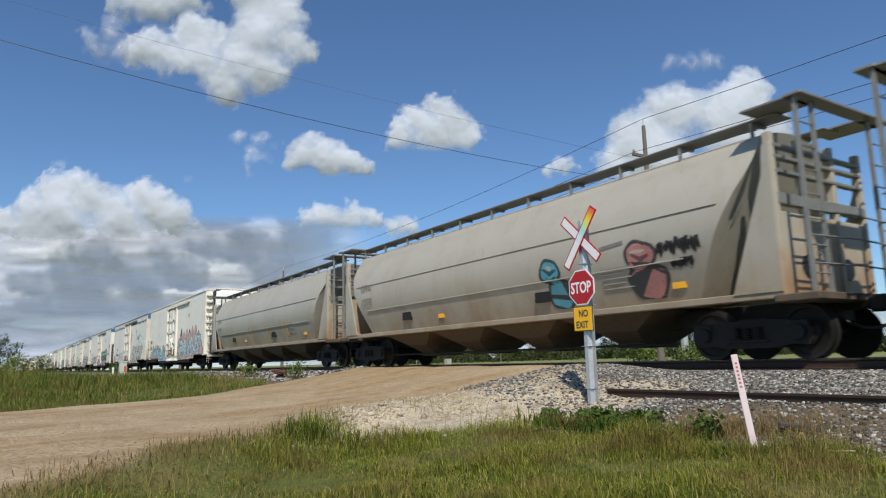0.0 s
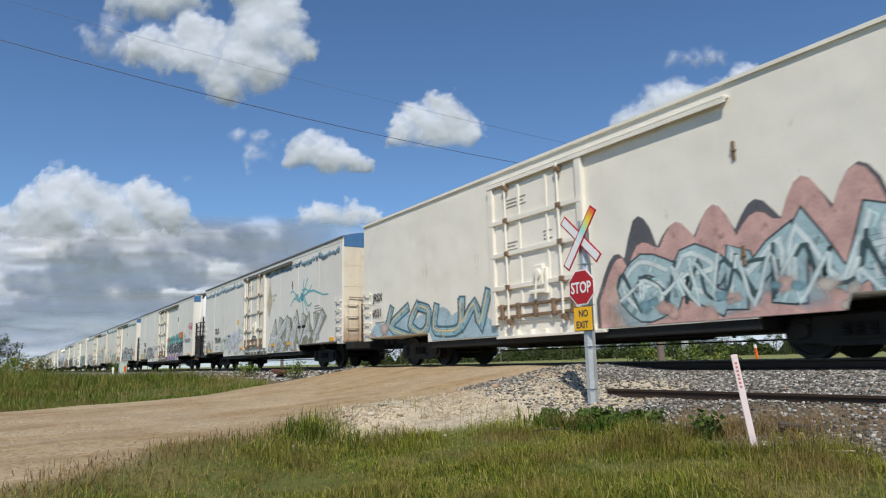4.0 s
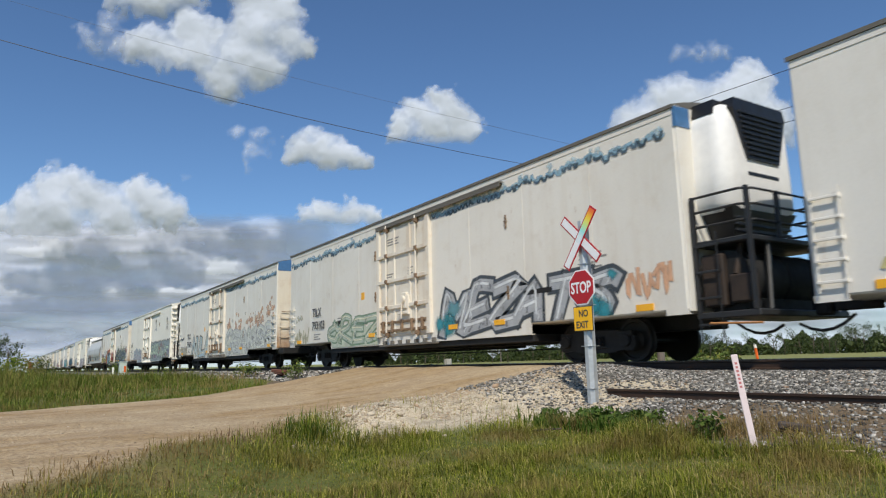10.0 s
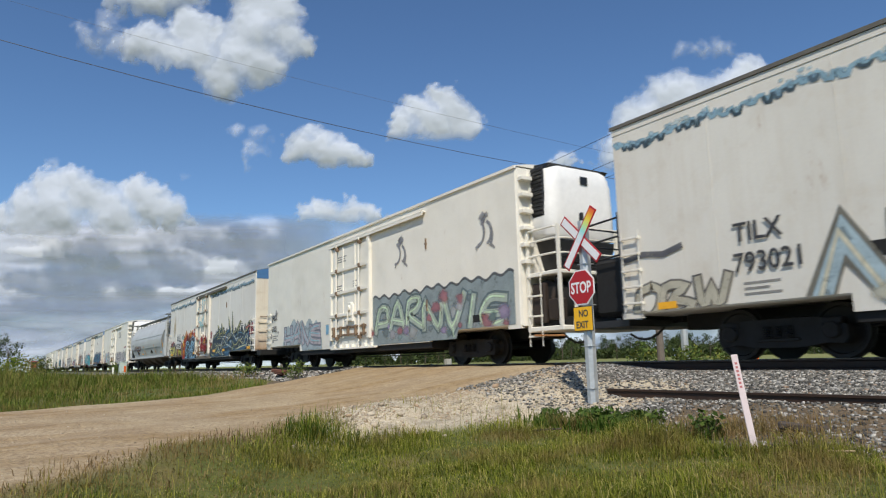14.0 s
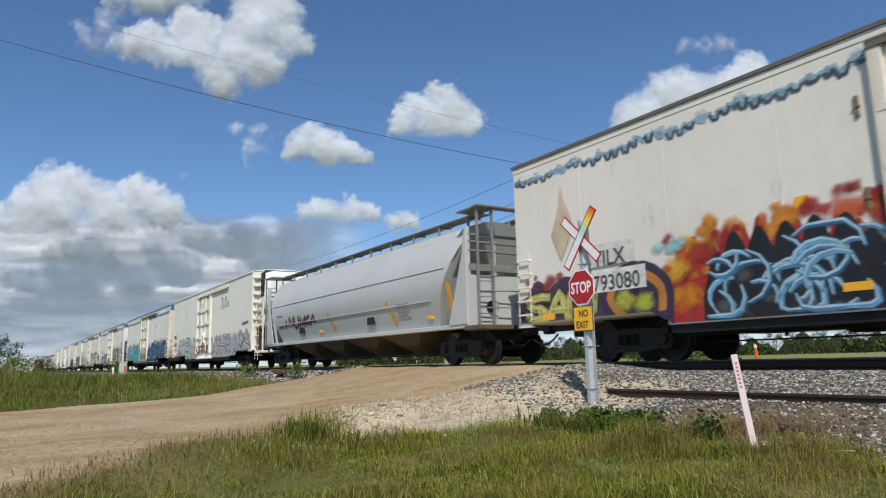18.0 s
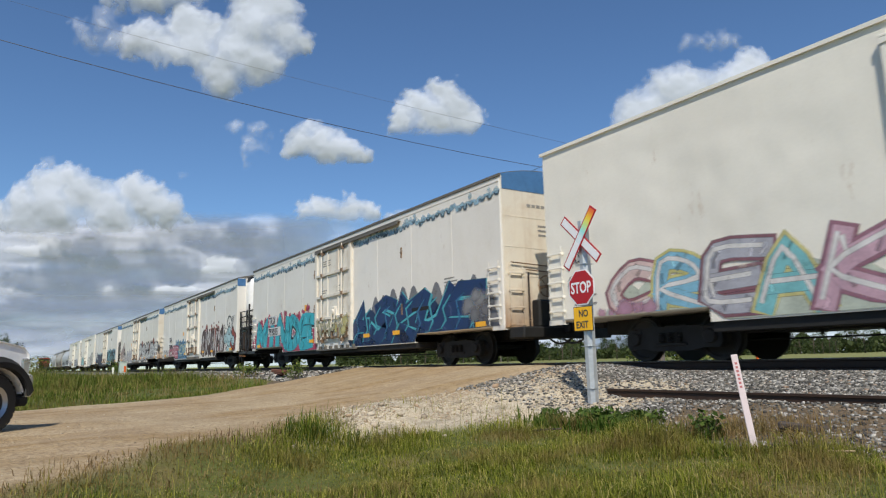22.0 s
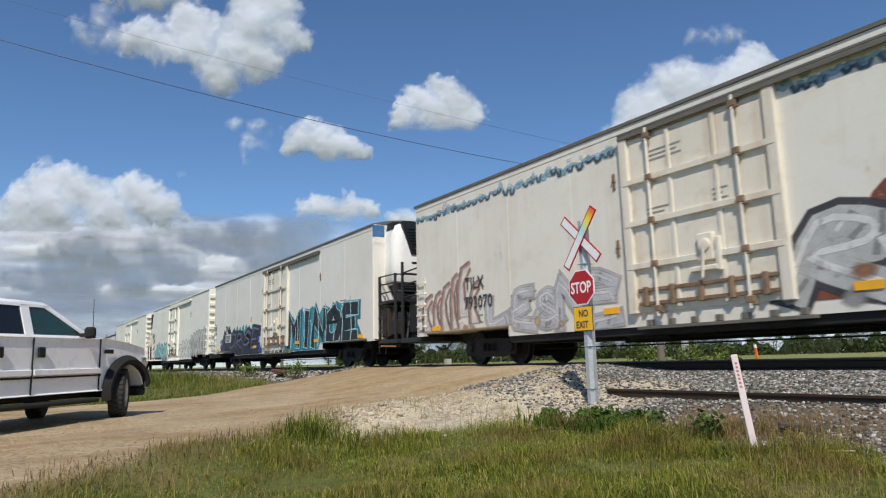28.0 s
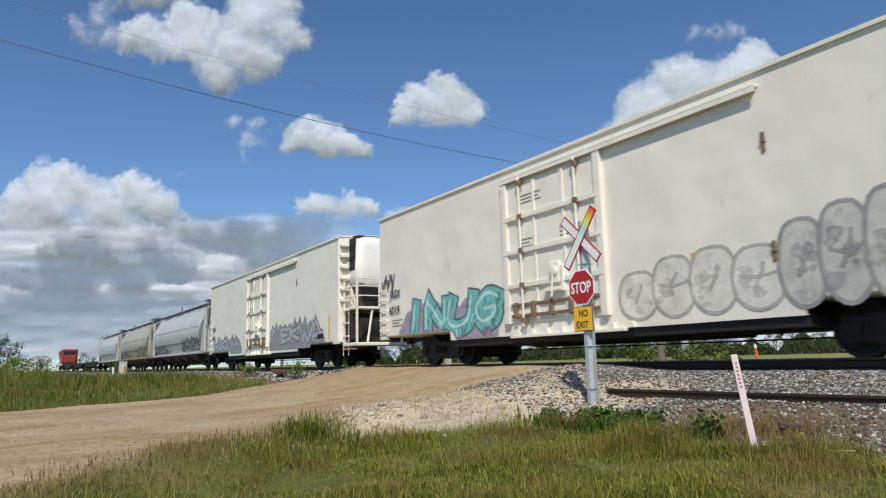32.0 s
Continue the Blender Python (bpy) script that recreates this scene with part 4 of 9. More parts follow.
def hood(car, x0, x1, z, material):
    g = Geo()
    g.box(x0, x1, -HALF - 0.13, -HALF + 0.01, z, z + 0.05, 0.01)
    g.box(x0, x1, -HALF - 0.13, -HALF - 0.10, z - 0.09, z, 0.005)
    part("door_track", g, material, car, "dark door rail under the eave")
    g = Geo()
    g.box(x0 + 0.2, x1 - 3.2, -HALF - 0.12, -HALF - 0.0, 0.62, 0.68, 0.005)
    for k in range(int((x1 - x0 - 3) / 0.5)):
        g.box(x0 + 0.4 + k * 0.5, x0 + 0.52 + k * 0.5, -HALF - 0.1, -HALF, 0.68, 0.8, 0.01)
    part("lower_track", g, material, car)


def side_hull(L, z0, z1, notch, half=HALF, low=0.68):
    """Car body with skirts that step up over the trucks."""
    g = Geo()
    g.box(0, L, -half, half, z0, z1, 0.03)
    for y in (-half, half - 0.02):
        for a, b, e in ((0, 0.5, z0 - 0.08), (notch, L - notch, low), (L - 0.5, L, z0 - 0.08)):
            g.box(a, b, y, y + 0.02, e, z0 + 0.03)
            g.box(a, b, y + (0.02 if y < 0 else -0.1), y + (0.1 if y < 0 else 0.0), e, e + 0.02)
    return g


def roof_cap(car, L, z, rise, material, label, over=0.04):
    n = 9
    prof = [(-HALF - over + (2 * HALF + 2 * over) * i / (n - 1), z + rise * (1 - (2 * i / (n - 1) - 1) ** 2)) for i in range(n)]
    prof += [(HALF + over, z - 0.07), (HALF + 0.001, z - 0.07), (HALF - 0.05, z - 0.002), (-HALF + 0.05, z - 0.002), (-HALF - 0.001, z - 0.07), (-HALF - over, z - 0.07)]
    g = Geo().prism(prof, "x", -0.02, L + 0.02)
    part("roof", g, material, car, label)


def marks(car, xs, z=0.98, w=0.42, h=0.13):
    for x in xs:
        part("reflector", Geo().box(x, x + w, -HALF - 0.03, -HALF + 0.001, z, z + h), M["yellow"], car, "amber reflective strip")


def jag_line(car, L, x0, x1, z=4.42, seed=1):
    """The slate-blue dripping line sprayed along the top of the side, in lengths that step up one after another."""
    s = Spray(-HALF - 0.002, seed)
    r = s.r
    count = max(1, round((x1 - x0) / 2.3))
    span = (x1 - x0) / count
    for j in range(count):
        a, pts, x, q = x0 + j * span, [], 0.0, 0.0
        while x < span * 0.97:
            u = x / span
            base = z - 0.12 + 0.10 * u + (0.12 * (1 - 6 * u) if u < 0.17 else 0.0)
            drop = r.uniform(0.04, 0.13)
            run = r.uniform(0.10, 0.24)
            pts += [(a + x, base), (a + x + 0.3 * run, base - drop), (a + x + 0.75 * run, base - drop + r.uniform(-0.02, 0.02)), (a + x + run, base + r.uniform(-0.01, 0.04))]
            x += run + r.uniform(0.02, 0.1)
        for k in range(0, len(pts), 4):
            px, pz = pts[k + 1]
            if r.random() < 0.45:
                hgt = r.uniform(0.12, 0.32)
                s.haze(px - 0.04, px + 0.10, pz + 0.06, pz + hgt, 4, [(0.46, 0.58, 0.62), (0.52, 0.61, 0.63), (0.40, 0.55, 0.62)], 0.09)
            s.haze(px - 0.04, px + 0.14, pz + 0.04, pz + 0.14, 4, [(0.27, 0.43, 0.53), (0.36, 0.50, 0.57), (0.22, 0.36, 0.45)], 0.08)
        s.line([(p, q + 0.035) for p, q in pts], 0.06, (0.24, 0.38, 0.46), 0.3)
        for k in range(0, len(pts), 4):
            if r.random() < 0.8:
                s.line([(p, q - 0.005) for p, q in pts[k:k + 4]], r.uniform(0.03, 0.06), r.choice([(0.05, 0.075, 0.09), (0.08, 0.12, 0.15)]), 0.4)
    s.finish(car, "slate-blue and black dripping spray line")


def tag_text(car, mark, number, x=2.6, z=2.0, size=0.46, material=None):
    lettering(mark, size, car, x, -HALF - 0.032, z, material, 0.006, "stencilled reporting mark", 0.92)
    lettering(number, size, car, x - 0.05, -HALF - 0.032, z - 0.52, material, 0.006, "stencilled car number", 0.92)
    g = Geo()
    for k in range(3):
        g.box(x + 0.1, x + 0.75 - 0.2 * (k % 2), -HALF - 0.006, -HALF, z - 0.74 - k * 0.09, z - 0.70 - k * 0.09)
    part("stencil", g, M["ink_pale"], car)


def small_stuff(car, xs, paint):
    """Stencil blocks, vents and brackets on the side."""
    for x, z in xs:
        g = Geo().box(x - 0.035, x + 0.035, -HALF - 0.03, -HALF, z - 0.17, z + 0.17, 0.008)
        g.box(x - 0.05, x + 0.05, -HALF - 0.045, -HALF, z - 0.02, z + 0.02, 0.006)
        part("bracket", g, M["door_iron"], car)


def plain_end(car, L, paint):
    """A flat car end at x = L with a blue band, ladders, brake wheel and gear."""
    part("end_wall", Geo().box(L, L + 0.04, -HALF + 0.02, HALF - 0.02, 0.9, 4.82, 0.01), paint, car, "rust-streaked cream end wall")
    arch = [(-HALF + 0.03 + (2 * HALF - 0.06) * k / 12, 4.86 + 0.21 * (1 - (k / 6 - 1) ** 2)) for k in range(13)]
    part("end_band", Geo().prism([(HALF - 0.03, 4.46), (-HALF + 0.03, 4.46)] + arch, "x", L + 0.021, L + 0.05), M["blue"], car, "faded blue arched band")
    g = Geo()
    for i in range(5):
        g.box(L + 0.05, L + 0.056, 0.25 + i * 0.12, 0.33 + i * 0.12, 4.66, 4.76)
    part("stencil", g, M["white"], car)
    g = Geo()
    for k, z in enumerate((3.75, 2.95, 2.2)):
        g.box(L + 0.03, L + 0.046, -HALF + 0.03, HALF - 0.03, z, z + 0.025)
    part("seam", g, paint, car)
    g = Geo()
    for i in range(8):
        g.box(L + 0.04, L + 0.047, -0.75 + i * 0.16, -0.63 + i * 0.16, 4.05, 4.13)
    for k in range(3):
        g.box(L + 0.04, L + 0.047, -0.4, 0.25 - 0.1 * k, 3.3 + k * 0.12, 3.35 + k * 0.12)
    part("stencil", g, M["ink_pale"], car)
    ladder(car, L + 0.04, -1.45, 0.75, 2.5, 0.42, 4, "y", paint)
    ladder(car, L + 0.04, 1.0, 0.75, 2.5, 0.42, 4, "y", paint)
    g = Geo()
    g.box(L + 0.04, L + 0.62, -1.5, 1.5, 0.62, 0.9, 0.03)
    g.box(L + 0.04, L + 0.35, -0.75, 0.55, 0.9, 1.6, 0.04)
    g.box(L + 0.04, L + 0.2, 0.6, 1.3, 0.9, 1.35, 0.03)
    part("end_platform", g, M["under"], car, "near-black end sill and draft gear")
    g = Geo()
    g.box(L + 0.04, L + 0.24, -0.2, 0.25, 1.55, 2.25, 0.05)
    g.tube((L + 0.2, 0.45, 1.1), (L + 0.2, 0.45, 2.1), 0.05, 8)
    g.tube((L + 0.16, -0.9, 0.9), (L + 0.16, -0.9, 2.3), 0.022, 6)
    g.tube((L + 0.16, 0.9, 0.9), (L + 0.16, 0.9, 2.3), 0.022, 6)
    part("brake_gear_box", g, M["brown_gear"], car, "dark rusty hand brake housing")
    w = Geo()
    c = Vector((L + 0.3, -0.42, 1.95))
    ring = [c + Vector((0, 0.27 * math.cos(a), 0.27 * math.sin(a))) for a in (2 * math.pi * k / 16 for k in range(17))]
    w.path(ring, 0.018, 6)
    for k in range(5):
        w.tube(c, ring[k * 3], 0.012, 5)
    w.tube(c - Vector((0.26, 0, 0)), c, 0.04, 8)
    part("brake_wheel", w, M["door_iron"], car, "rusty hand brake wheel")
    h = Geo()
    h.path([(L + 0.1, -1.4, 2.55), (L + 0.12, 1.4, 2.45)], 0.018, 6)
    h.path([(L + 0.1, -0.9, 2.38), (L + 0.12, 1.2, 2.3)], 0.018, 6)
    part("grab_rail", h, M["door_iron"], car)


def unit_end(car, L, paint, rail_mat, white=False):
    """A refrigeration unit over a tank, with a railed platform, at x = L."""
    part("end_wall", Geo().box(L, L + 0.04, -HALF + 0.02, HALF - 0.02, 0.9, 4.84, 0.01), paint, car)
    u = Geo()
    rows = []
    zs = [3.0, 3.12, 3.7, 4.45, 4.78, 4.93] if white else [2.72, 2.86, 3.5, 4.42, 4.76, 4.87]
    for z, k in zip(zs, (0.9, 1.0, 1.0, 0.98, 0.9, 0.72)):
        d = 0.74 * k
        w = 1.16 * k
        ring = []
        for q in range(7):
            a = radians(90 * q / 6)
            ring.append((L + d - 0.3 * k * (1 - math.sin(a)), -w + 0.34 * k * (1 - math.cos(a)), z))
        ring = [(L + d - 0.34 * k, -w, z)] + ring + [(L + d, -w + 0.38 * k, z)]
        rows.append([(L + 0.03, -w, z)] + ring + [(x, -y, zz) for x, y, zz in ring[::-1]] + [(L + 0.03, w, z)])
    u.loft(rows)
    unit = part("cooling_unit", u, M["white"], car, "white refrigeration unit with a black grille", 50)
    g = Geo()
    if white:
        for k in range(12):
            z = 3.62 + k * 0.1
            g.box(L + 0.05, L + 0.5, -1.2, -1.12, z, z + 0.07, 0.01)
        g.box(L + 0.04, L + 0.52, -1.165, -1.1, 3.55, 4.84, 0.03)
        g.box(L + 0.74, L + 0.76, -0.12, 0.12, 4.42, 4.62)
        g.prism([(L + 0.05, 4.78), (L + 0.5, 4.80), (L + 0.62, 4.9), (L + 0.05, 4.96)], "y", -1.02, 1.02)
    else:
        g.prism([(-0.52, 3.74), (0.52, 3.74), (0.86, 4.70), (0.80, 4.90), (-0.80, 4.90), (-0.86, 4.70)], "x", L + 0.45, L + 0.78)
        for k in range(9):
            z = 3.81 + k * 0.1
            w = 0.47 + 0.28 * (z - 3.74)
            g.box(L + 0.77, L + 0.815, -w, w, z, z + 0.05, 0.008)
        g.prism([(-1.1, 4.62), (1.1, 4.62), (1.04, 4.90), (-1.04, 4.90)], "x", L + 0.03, L + 0.5)
    part("grille", g, M["grille"], unit, "black louvred grille")
    if not white:
        part("badge", Geo().box(L + 0.03, L + 0.055, HALF - 0.36, HALF - 0.04, 4.34, 4.78), M["blue"], car)
        part("corner_band", Geo().box(L - 0.02, L + 0.055, -HALF - 0.003, -HALF + 0.42, 4.42, 4.82), M["blue"], car, "blue corner panel")
        part("vent_slot", Geo().box(L + 0.72, L + 0.75, -0.5, 0.5, 3.42, 3.5, 0.01), M["grille"], unit)
    s = Geo()
    s.loft([[(L + 0.04, -w, z), (L + d, -w, z), (L + d, w, z), (L + 0.04, w, z)] for z, w, d in ((2.18, 0.78, 0.5), (2.5, 0.9, 0.62), (2.98 if white else 2.80, 1.06, 0.7))])
    for k in range(4):
        s.box(L + 0.62, L + 0.66, -0.9, 0.9, 2.34 + 0.12 * k, 2.40 + 0.12 * k, 0.01)
    part("lower_casing", s, M["grille"], car)
    deck = Geo()
    deck.box(L + 0.05, L + 1.3, -1.45, 1.45, 0.74, 0.86, 0.02)
    deck.box(L + 0.05, L + 1.2, -1.4, 1.4, 2.06, 2.16, 0.02)
    part("platform", deck, rail_mat, car)
    t = Geo()
    t.tube((L + 0.55, -1.25, 1.46), (L + 0.55, 1.25, 1.46), 0.5, 24)
    for y in (-1.0, 0.0, 1.0):
        t.tube((L + 0.55, y - 0.03, 1.46), (L + 0.55, y + 0.03, 1.46), 0.515, 24)
    t.box(L + 0.2, L + 0.9, -1.2, 1.2, 0.86, 1.1, 0.03)
    part("fuel_tank", t, M["under"], car, "black drum fuel tank", 30)
    xa, xb = L + 0.12, L + 1.22
    rail = part("railing", Geo().path([(xa, -1.42, 3.18 if white else 2.98), (xb - 0.15, -1.42, 3.18 if white else 2.98), (xb, -1.2, 3.18 if white else 2.98), (xb, 1.2, 3.18 if white else 2.98), (xb - 0.15, 1.42, 3.18 if white else 2.98), (xa, 1.42, 3.18 if white else 2.98)], 0.024, 6), rail_mat, car, "tubular platform railing")
    for x, y in ((xa, -1.42), (xb, -1.42), (xb, -0.5), (xb, 0.5), (xb, 1.42), (xa, 1.42)):
        part("rail_post", Geo().box(x - 0.035, x + 0.035, y - 0.035, y + 0.035, 0.86 if abs(y) > 1 else 2.16, 3.2 if white else 3.0), rail_mat, rail)
    for z in ((2.55, 2.9) if white else (2.42, 2.7)):
        part("mid_rail", Geo().path([(xa, -1.42, z), (xb - 0.15, -1.42, z), (xb, -1.2, z), (xb, 1.2, z), (xb - 0.15, 1.42, z), (xa, 1.42, z)], 0.024, 6), rail_mat, rail)
    for y in (-1.0, 0.4):
        part("brace", Geo().path([(xb, y, 0.86), (xb - 0.1, y + 0.25, 2.05)], 0.045, 6), rail_mat, rail)
    p = Geo()
    p.box(xa + 0.05, xa + 0.5, -1.38, -1.18, 0.95, 1.9, 0.03)
    p.box(xa + 0.58, xa + 1.02, -1.36, -1.14, 1.0, 1.5, 0.03)
    p.tube((xa + 0.7, -1.3, 1.5), (xa + 0.7, -1.1, 2.06), 0.05, 8)
    part("control_box", p, M["brown_gear"], car, "sooty brown control boxes under the platform")
    ladder(car, xa, -1.42, 0.4, 2.3, 0.45, 4, "x", rail_mat, 0.03)
    h = Geo()
    h.path([(L + 0.35, -1.5, 0.66), (L + 1.35, -1.5, 0.62)], 0.02, 6)
    part("uncoupling_lever", h, M["orange_rust"], car, "orange-brown uncoupling lever")


M["door_iron"] = plain("stained_door_iron", (0.21, 0.14, 0.085), 0.7, 0.1, 0.5, 5)
M["brown_gear"] = plain("dark_rusty_gear", (0.032, 0.021, 0.015), 0.75, 0.1, 0.45, 6)
M["orange_rust"] = plain("orange_rust", (0.45, 0.2, 0.07), 0.7)


def reefer(left, L, right, mark, number, paint="reefer", jag=0, label="", left_unit=False):
    """A long insulated boxcar, grey-white, with one plug door."""
    car = thing("refrigerator_car", label or "grey-white refrigerated boxcar with graffiti, rolling on the rails", "railway car", "cars of the train")
    p = M[paint]
    part("body", side_hull(L, 0.93, 4.85, 4.4), p, car, "weathered grey-white smooth side")
    roof_cap(car, L, 4.86, 0.24, M["roof"], "dark grey roof")
    g = Geo().box(0.02, L - 0.02, -HALF - 0.012, -HALF, 4.66, 4.785, 0.004)
    part("eave_strip", g, p, car)
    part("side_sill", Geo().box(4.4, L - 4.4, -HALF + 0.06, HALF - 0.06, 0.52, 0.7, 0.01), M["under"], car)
    for k in range(1, 9):
        x = L * k / 9
        if not 8.0 < x < 12.4:
            part("seam", Geo().box(x - 0.006, x + 0.006, -HALF - 0.006, -HALF, 0.95, 4.66), p, car)
    d0 = 8.45 if number[:2] == "79" else 9.25
    plug_door(car, d0, d0 + 3.15, 0.95, 4.45, M["door_warm"] if paint == "reefer_warm" else M["door"], "plug door with rust-stained bars")
    hood(car, d0 - 0.1, d0 + 6.75, 4.56, M["roof"])
    marks(car, [0.9, 7.6, d0 + 0.5, d0 + 2.1, d0 + 4.1, d0 + 6.2, L - 1.2])
    part("notice", Geo().box(7.0, 7.25, -HALF - 0.006, -HALF, 2.3, 2.55), M["yellow"], car)
    small_stuff(car, [(d0 + 6.8, 3.55), (d0 + 6.8, 1.75), (d0 - 0.35, 3.7), (d0 - 0.35, 2.3)], p)
    tag_text(car, mark, number)
    g = Geo()
    for k in range(6):
        g.box(L - 2.7, L - 1.9 - 0.15 * (k % 3), -HALF - 0.006, -HALF, 1.9 + k * 0.1, 1.94 + k * 0.1)
    for k in range(4):
        g.box(5.0, 5.5 - 0.1 * (k % 2), -HALF - 0.006, -HALF, 1.5 + k * 0.09, 1.53 + k * 0.09)
    part("stencil", g, M["ink_pale"], car)
    part("vent", Geo().box(4.55, 5.3, -HALF - 0.012, -HALF, 1.45, 1.68, 0.004), M["under"], car)
    part("vent", Geo().box(d0 + 7.4, d0 + 8.4, -HALF - 0.012, -HALF, 1.62, 1.74, 0.004), M["under"], car)
    under_gear(car, L)
    if right == "plain":
        plain_end(car, L, M["end_rusty"])
        ladder(car, L - 0.55, -HALF, 0.98, 2.6, 0.42, 5, "x", p)
    else:
        unit_end(car, L, p, M["black"])
    ladder(car, 0.12, -HALF, 0.98, 2.6, 0.42, 5, "x", p)
    if left_unit:
        deck = part("platform", Geo().box(-1.25, 0, -1.45, 1.45, 0.72, 0.86), M["black"], car, "black end platform")
        for y in (-1.42, 1.42):
            part("rail_post", Geo().box(-1.22, -1.15, y - 0.035, y + 0.035, 0.86, 3.3), M["black"], deck)
            part("rail_post", Geo().box(-0.15, -0.08, y - 0.035, y + 0.035, 0.86, 3.1), M["black"], deck)
        for z in (2.2, 2.6, 3.0):
            part("handrail", Geo().path([(-0.1, -1.42, z), (-1.18, -1.42, z - 0.06), (-1.18, 1.42, z - 0.06)], 0.022, 6), M["black"], deck)
        t = Geo().box(-1.05, -0.05, -1.3, 1.3, 0.95, 2.2, 0.1)
        part("fuel_tank", t, M["under"], car)
    if jag:
        jag_line(car, L, 0.1, d0 - 0.2, 4.42, jag)
        jag_line(car, L, d0 + 3.3, L - 0.15, 4.42, jag + 1)
    TRAIN.append((car, left, TRACK_Y, 0.0))
    return car


def cream_car(left, L, right, number, mark="JRSX", label=""):
    """A white mechanical reefer with quilted sides and a white railed unit."""
    car = thing("refrigerator_car", label or "cream-white refrigerated boxcar with graffiti, rolling on the rails", "railway car", "cars of the train")
    p = M["cream"]
    part("body", side_hull(L, 0.93, 4.88, 4.2), p, car, "cream-white side, softly rippled")
    roof_cap(car, L, 4.9, 0.16, M["cream"], "cream-white roof", 0.05)
    part("side_sill", Geo().box(4.2, L - 4.2, -HALF + 0.06, HALF - 0.06, 0.5, 0.7, 0.01), M["under"], car)
    d0 = 7.55 if right != "ribbed" else 6.9
    plug_door(car, d0, d0 + 3.2, 0.98, 4.42, p, "cream plug door with lock bars")
    hood(car, d0 - 0.1, d0 + 6.9, 4.56, p)
    for x in (d0 + 5.3, L - 0.9):
        part("reflector", Geo().box(x, x + 0.12, -HALF - 0.006, -HALF + 0.001, 1.05, 1.95), M["yellow"], car, "tall amber reflective strip")
    tag_text(car, mark, number, 0.75, 2.15, 0.36)
    small_stuff(car, [(d0 + 6.9, 3.6), (d0 + 6.9, 1.75)], p)
    part("placard", Geo().box(L - 2.0, L - 1.4, -HALF - 0.012, -HALF, 1.1, 1.3, 0.004), M["under"], car)
    under_gear(car, L)
    ladder(car, 0.12, -HALF, 0.98, 2.6, 0.42, 5, "x", p)
    if right == "ribbed":
        part("end_wall", Geo().box(L, L + 0.04, -HALF + 0.02, HALF - 0.02, 0.9, 4.84, 0.01), p, car)
        for k in range(7):
            z = 1.35 + k * 0.48
            g = Geo().prism([(L + 0.03, z), (L + 0.16, z + 0.09), (L + 0.16, z + 0.24), (L + 0.03, z + 0.33)], "y", -HALF + 0.05, HALF - 0.05)
            part("end_rib", g, p, car)
        ladder(car, L - 0.75, -HALF, 0.75, 2.7, 0.5, 5, "x", p)
        ladder(car, L + 0.16, -1.45, 0.75, 2.6, 0.42, 5, "y", p)
        part("end_platform", Geo().box(L + 0.04, L + 0.5, -1.5, 1.5, 0.62, 0.92, 0.03), M["under"], car)
    else:
        unit_end(car, L, p, M["cream"], True)
        g = Geo()
        for k in range(6):
            g.box(L + 0.03, L + 0.22, -HALF + 0.03, -HALF + 0.36, 2.4 + k * 0.42, 2.5 + k * 0.42, 0.01)
        g.box(L + 0.03, L + 0.1, -HALF + 0.36, -HALF + 0.42, 2.3, 4.8)
        part("corner_steps", g, p, car)
    TRAIN.append((car, left, TRACK_Y, 0.0))
    return car


def hop_y(z):
    """How far out the hopper's side lies at a height."""
    return float(np.interp(z, [1.2, 1.5, 1.88, 2.2, 2.55, 2.95, 3.3, 3.65], [-1.33, -1.42, -1.545, -1.61, -1.62, -1.565, -1.45, -1.28]))


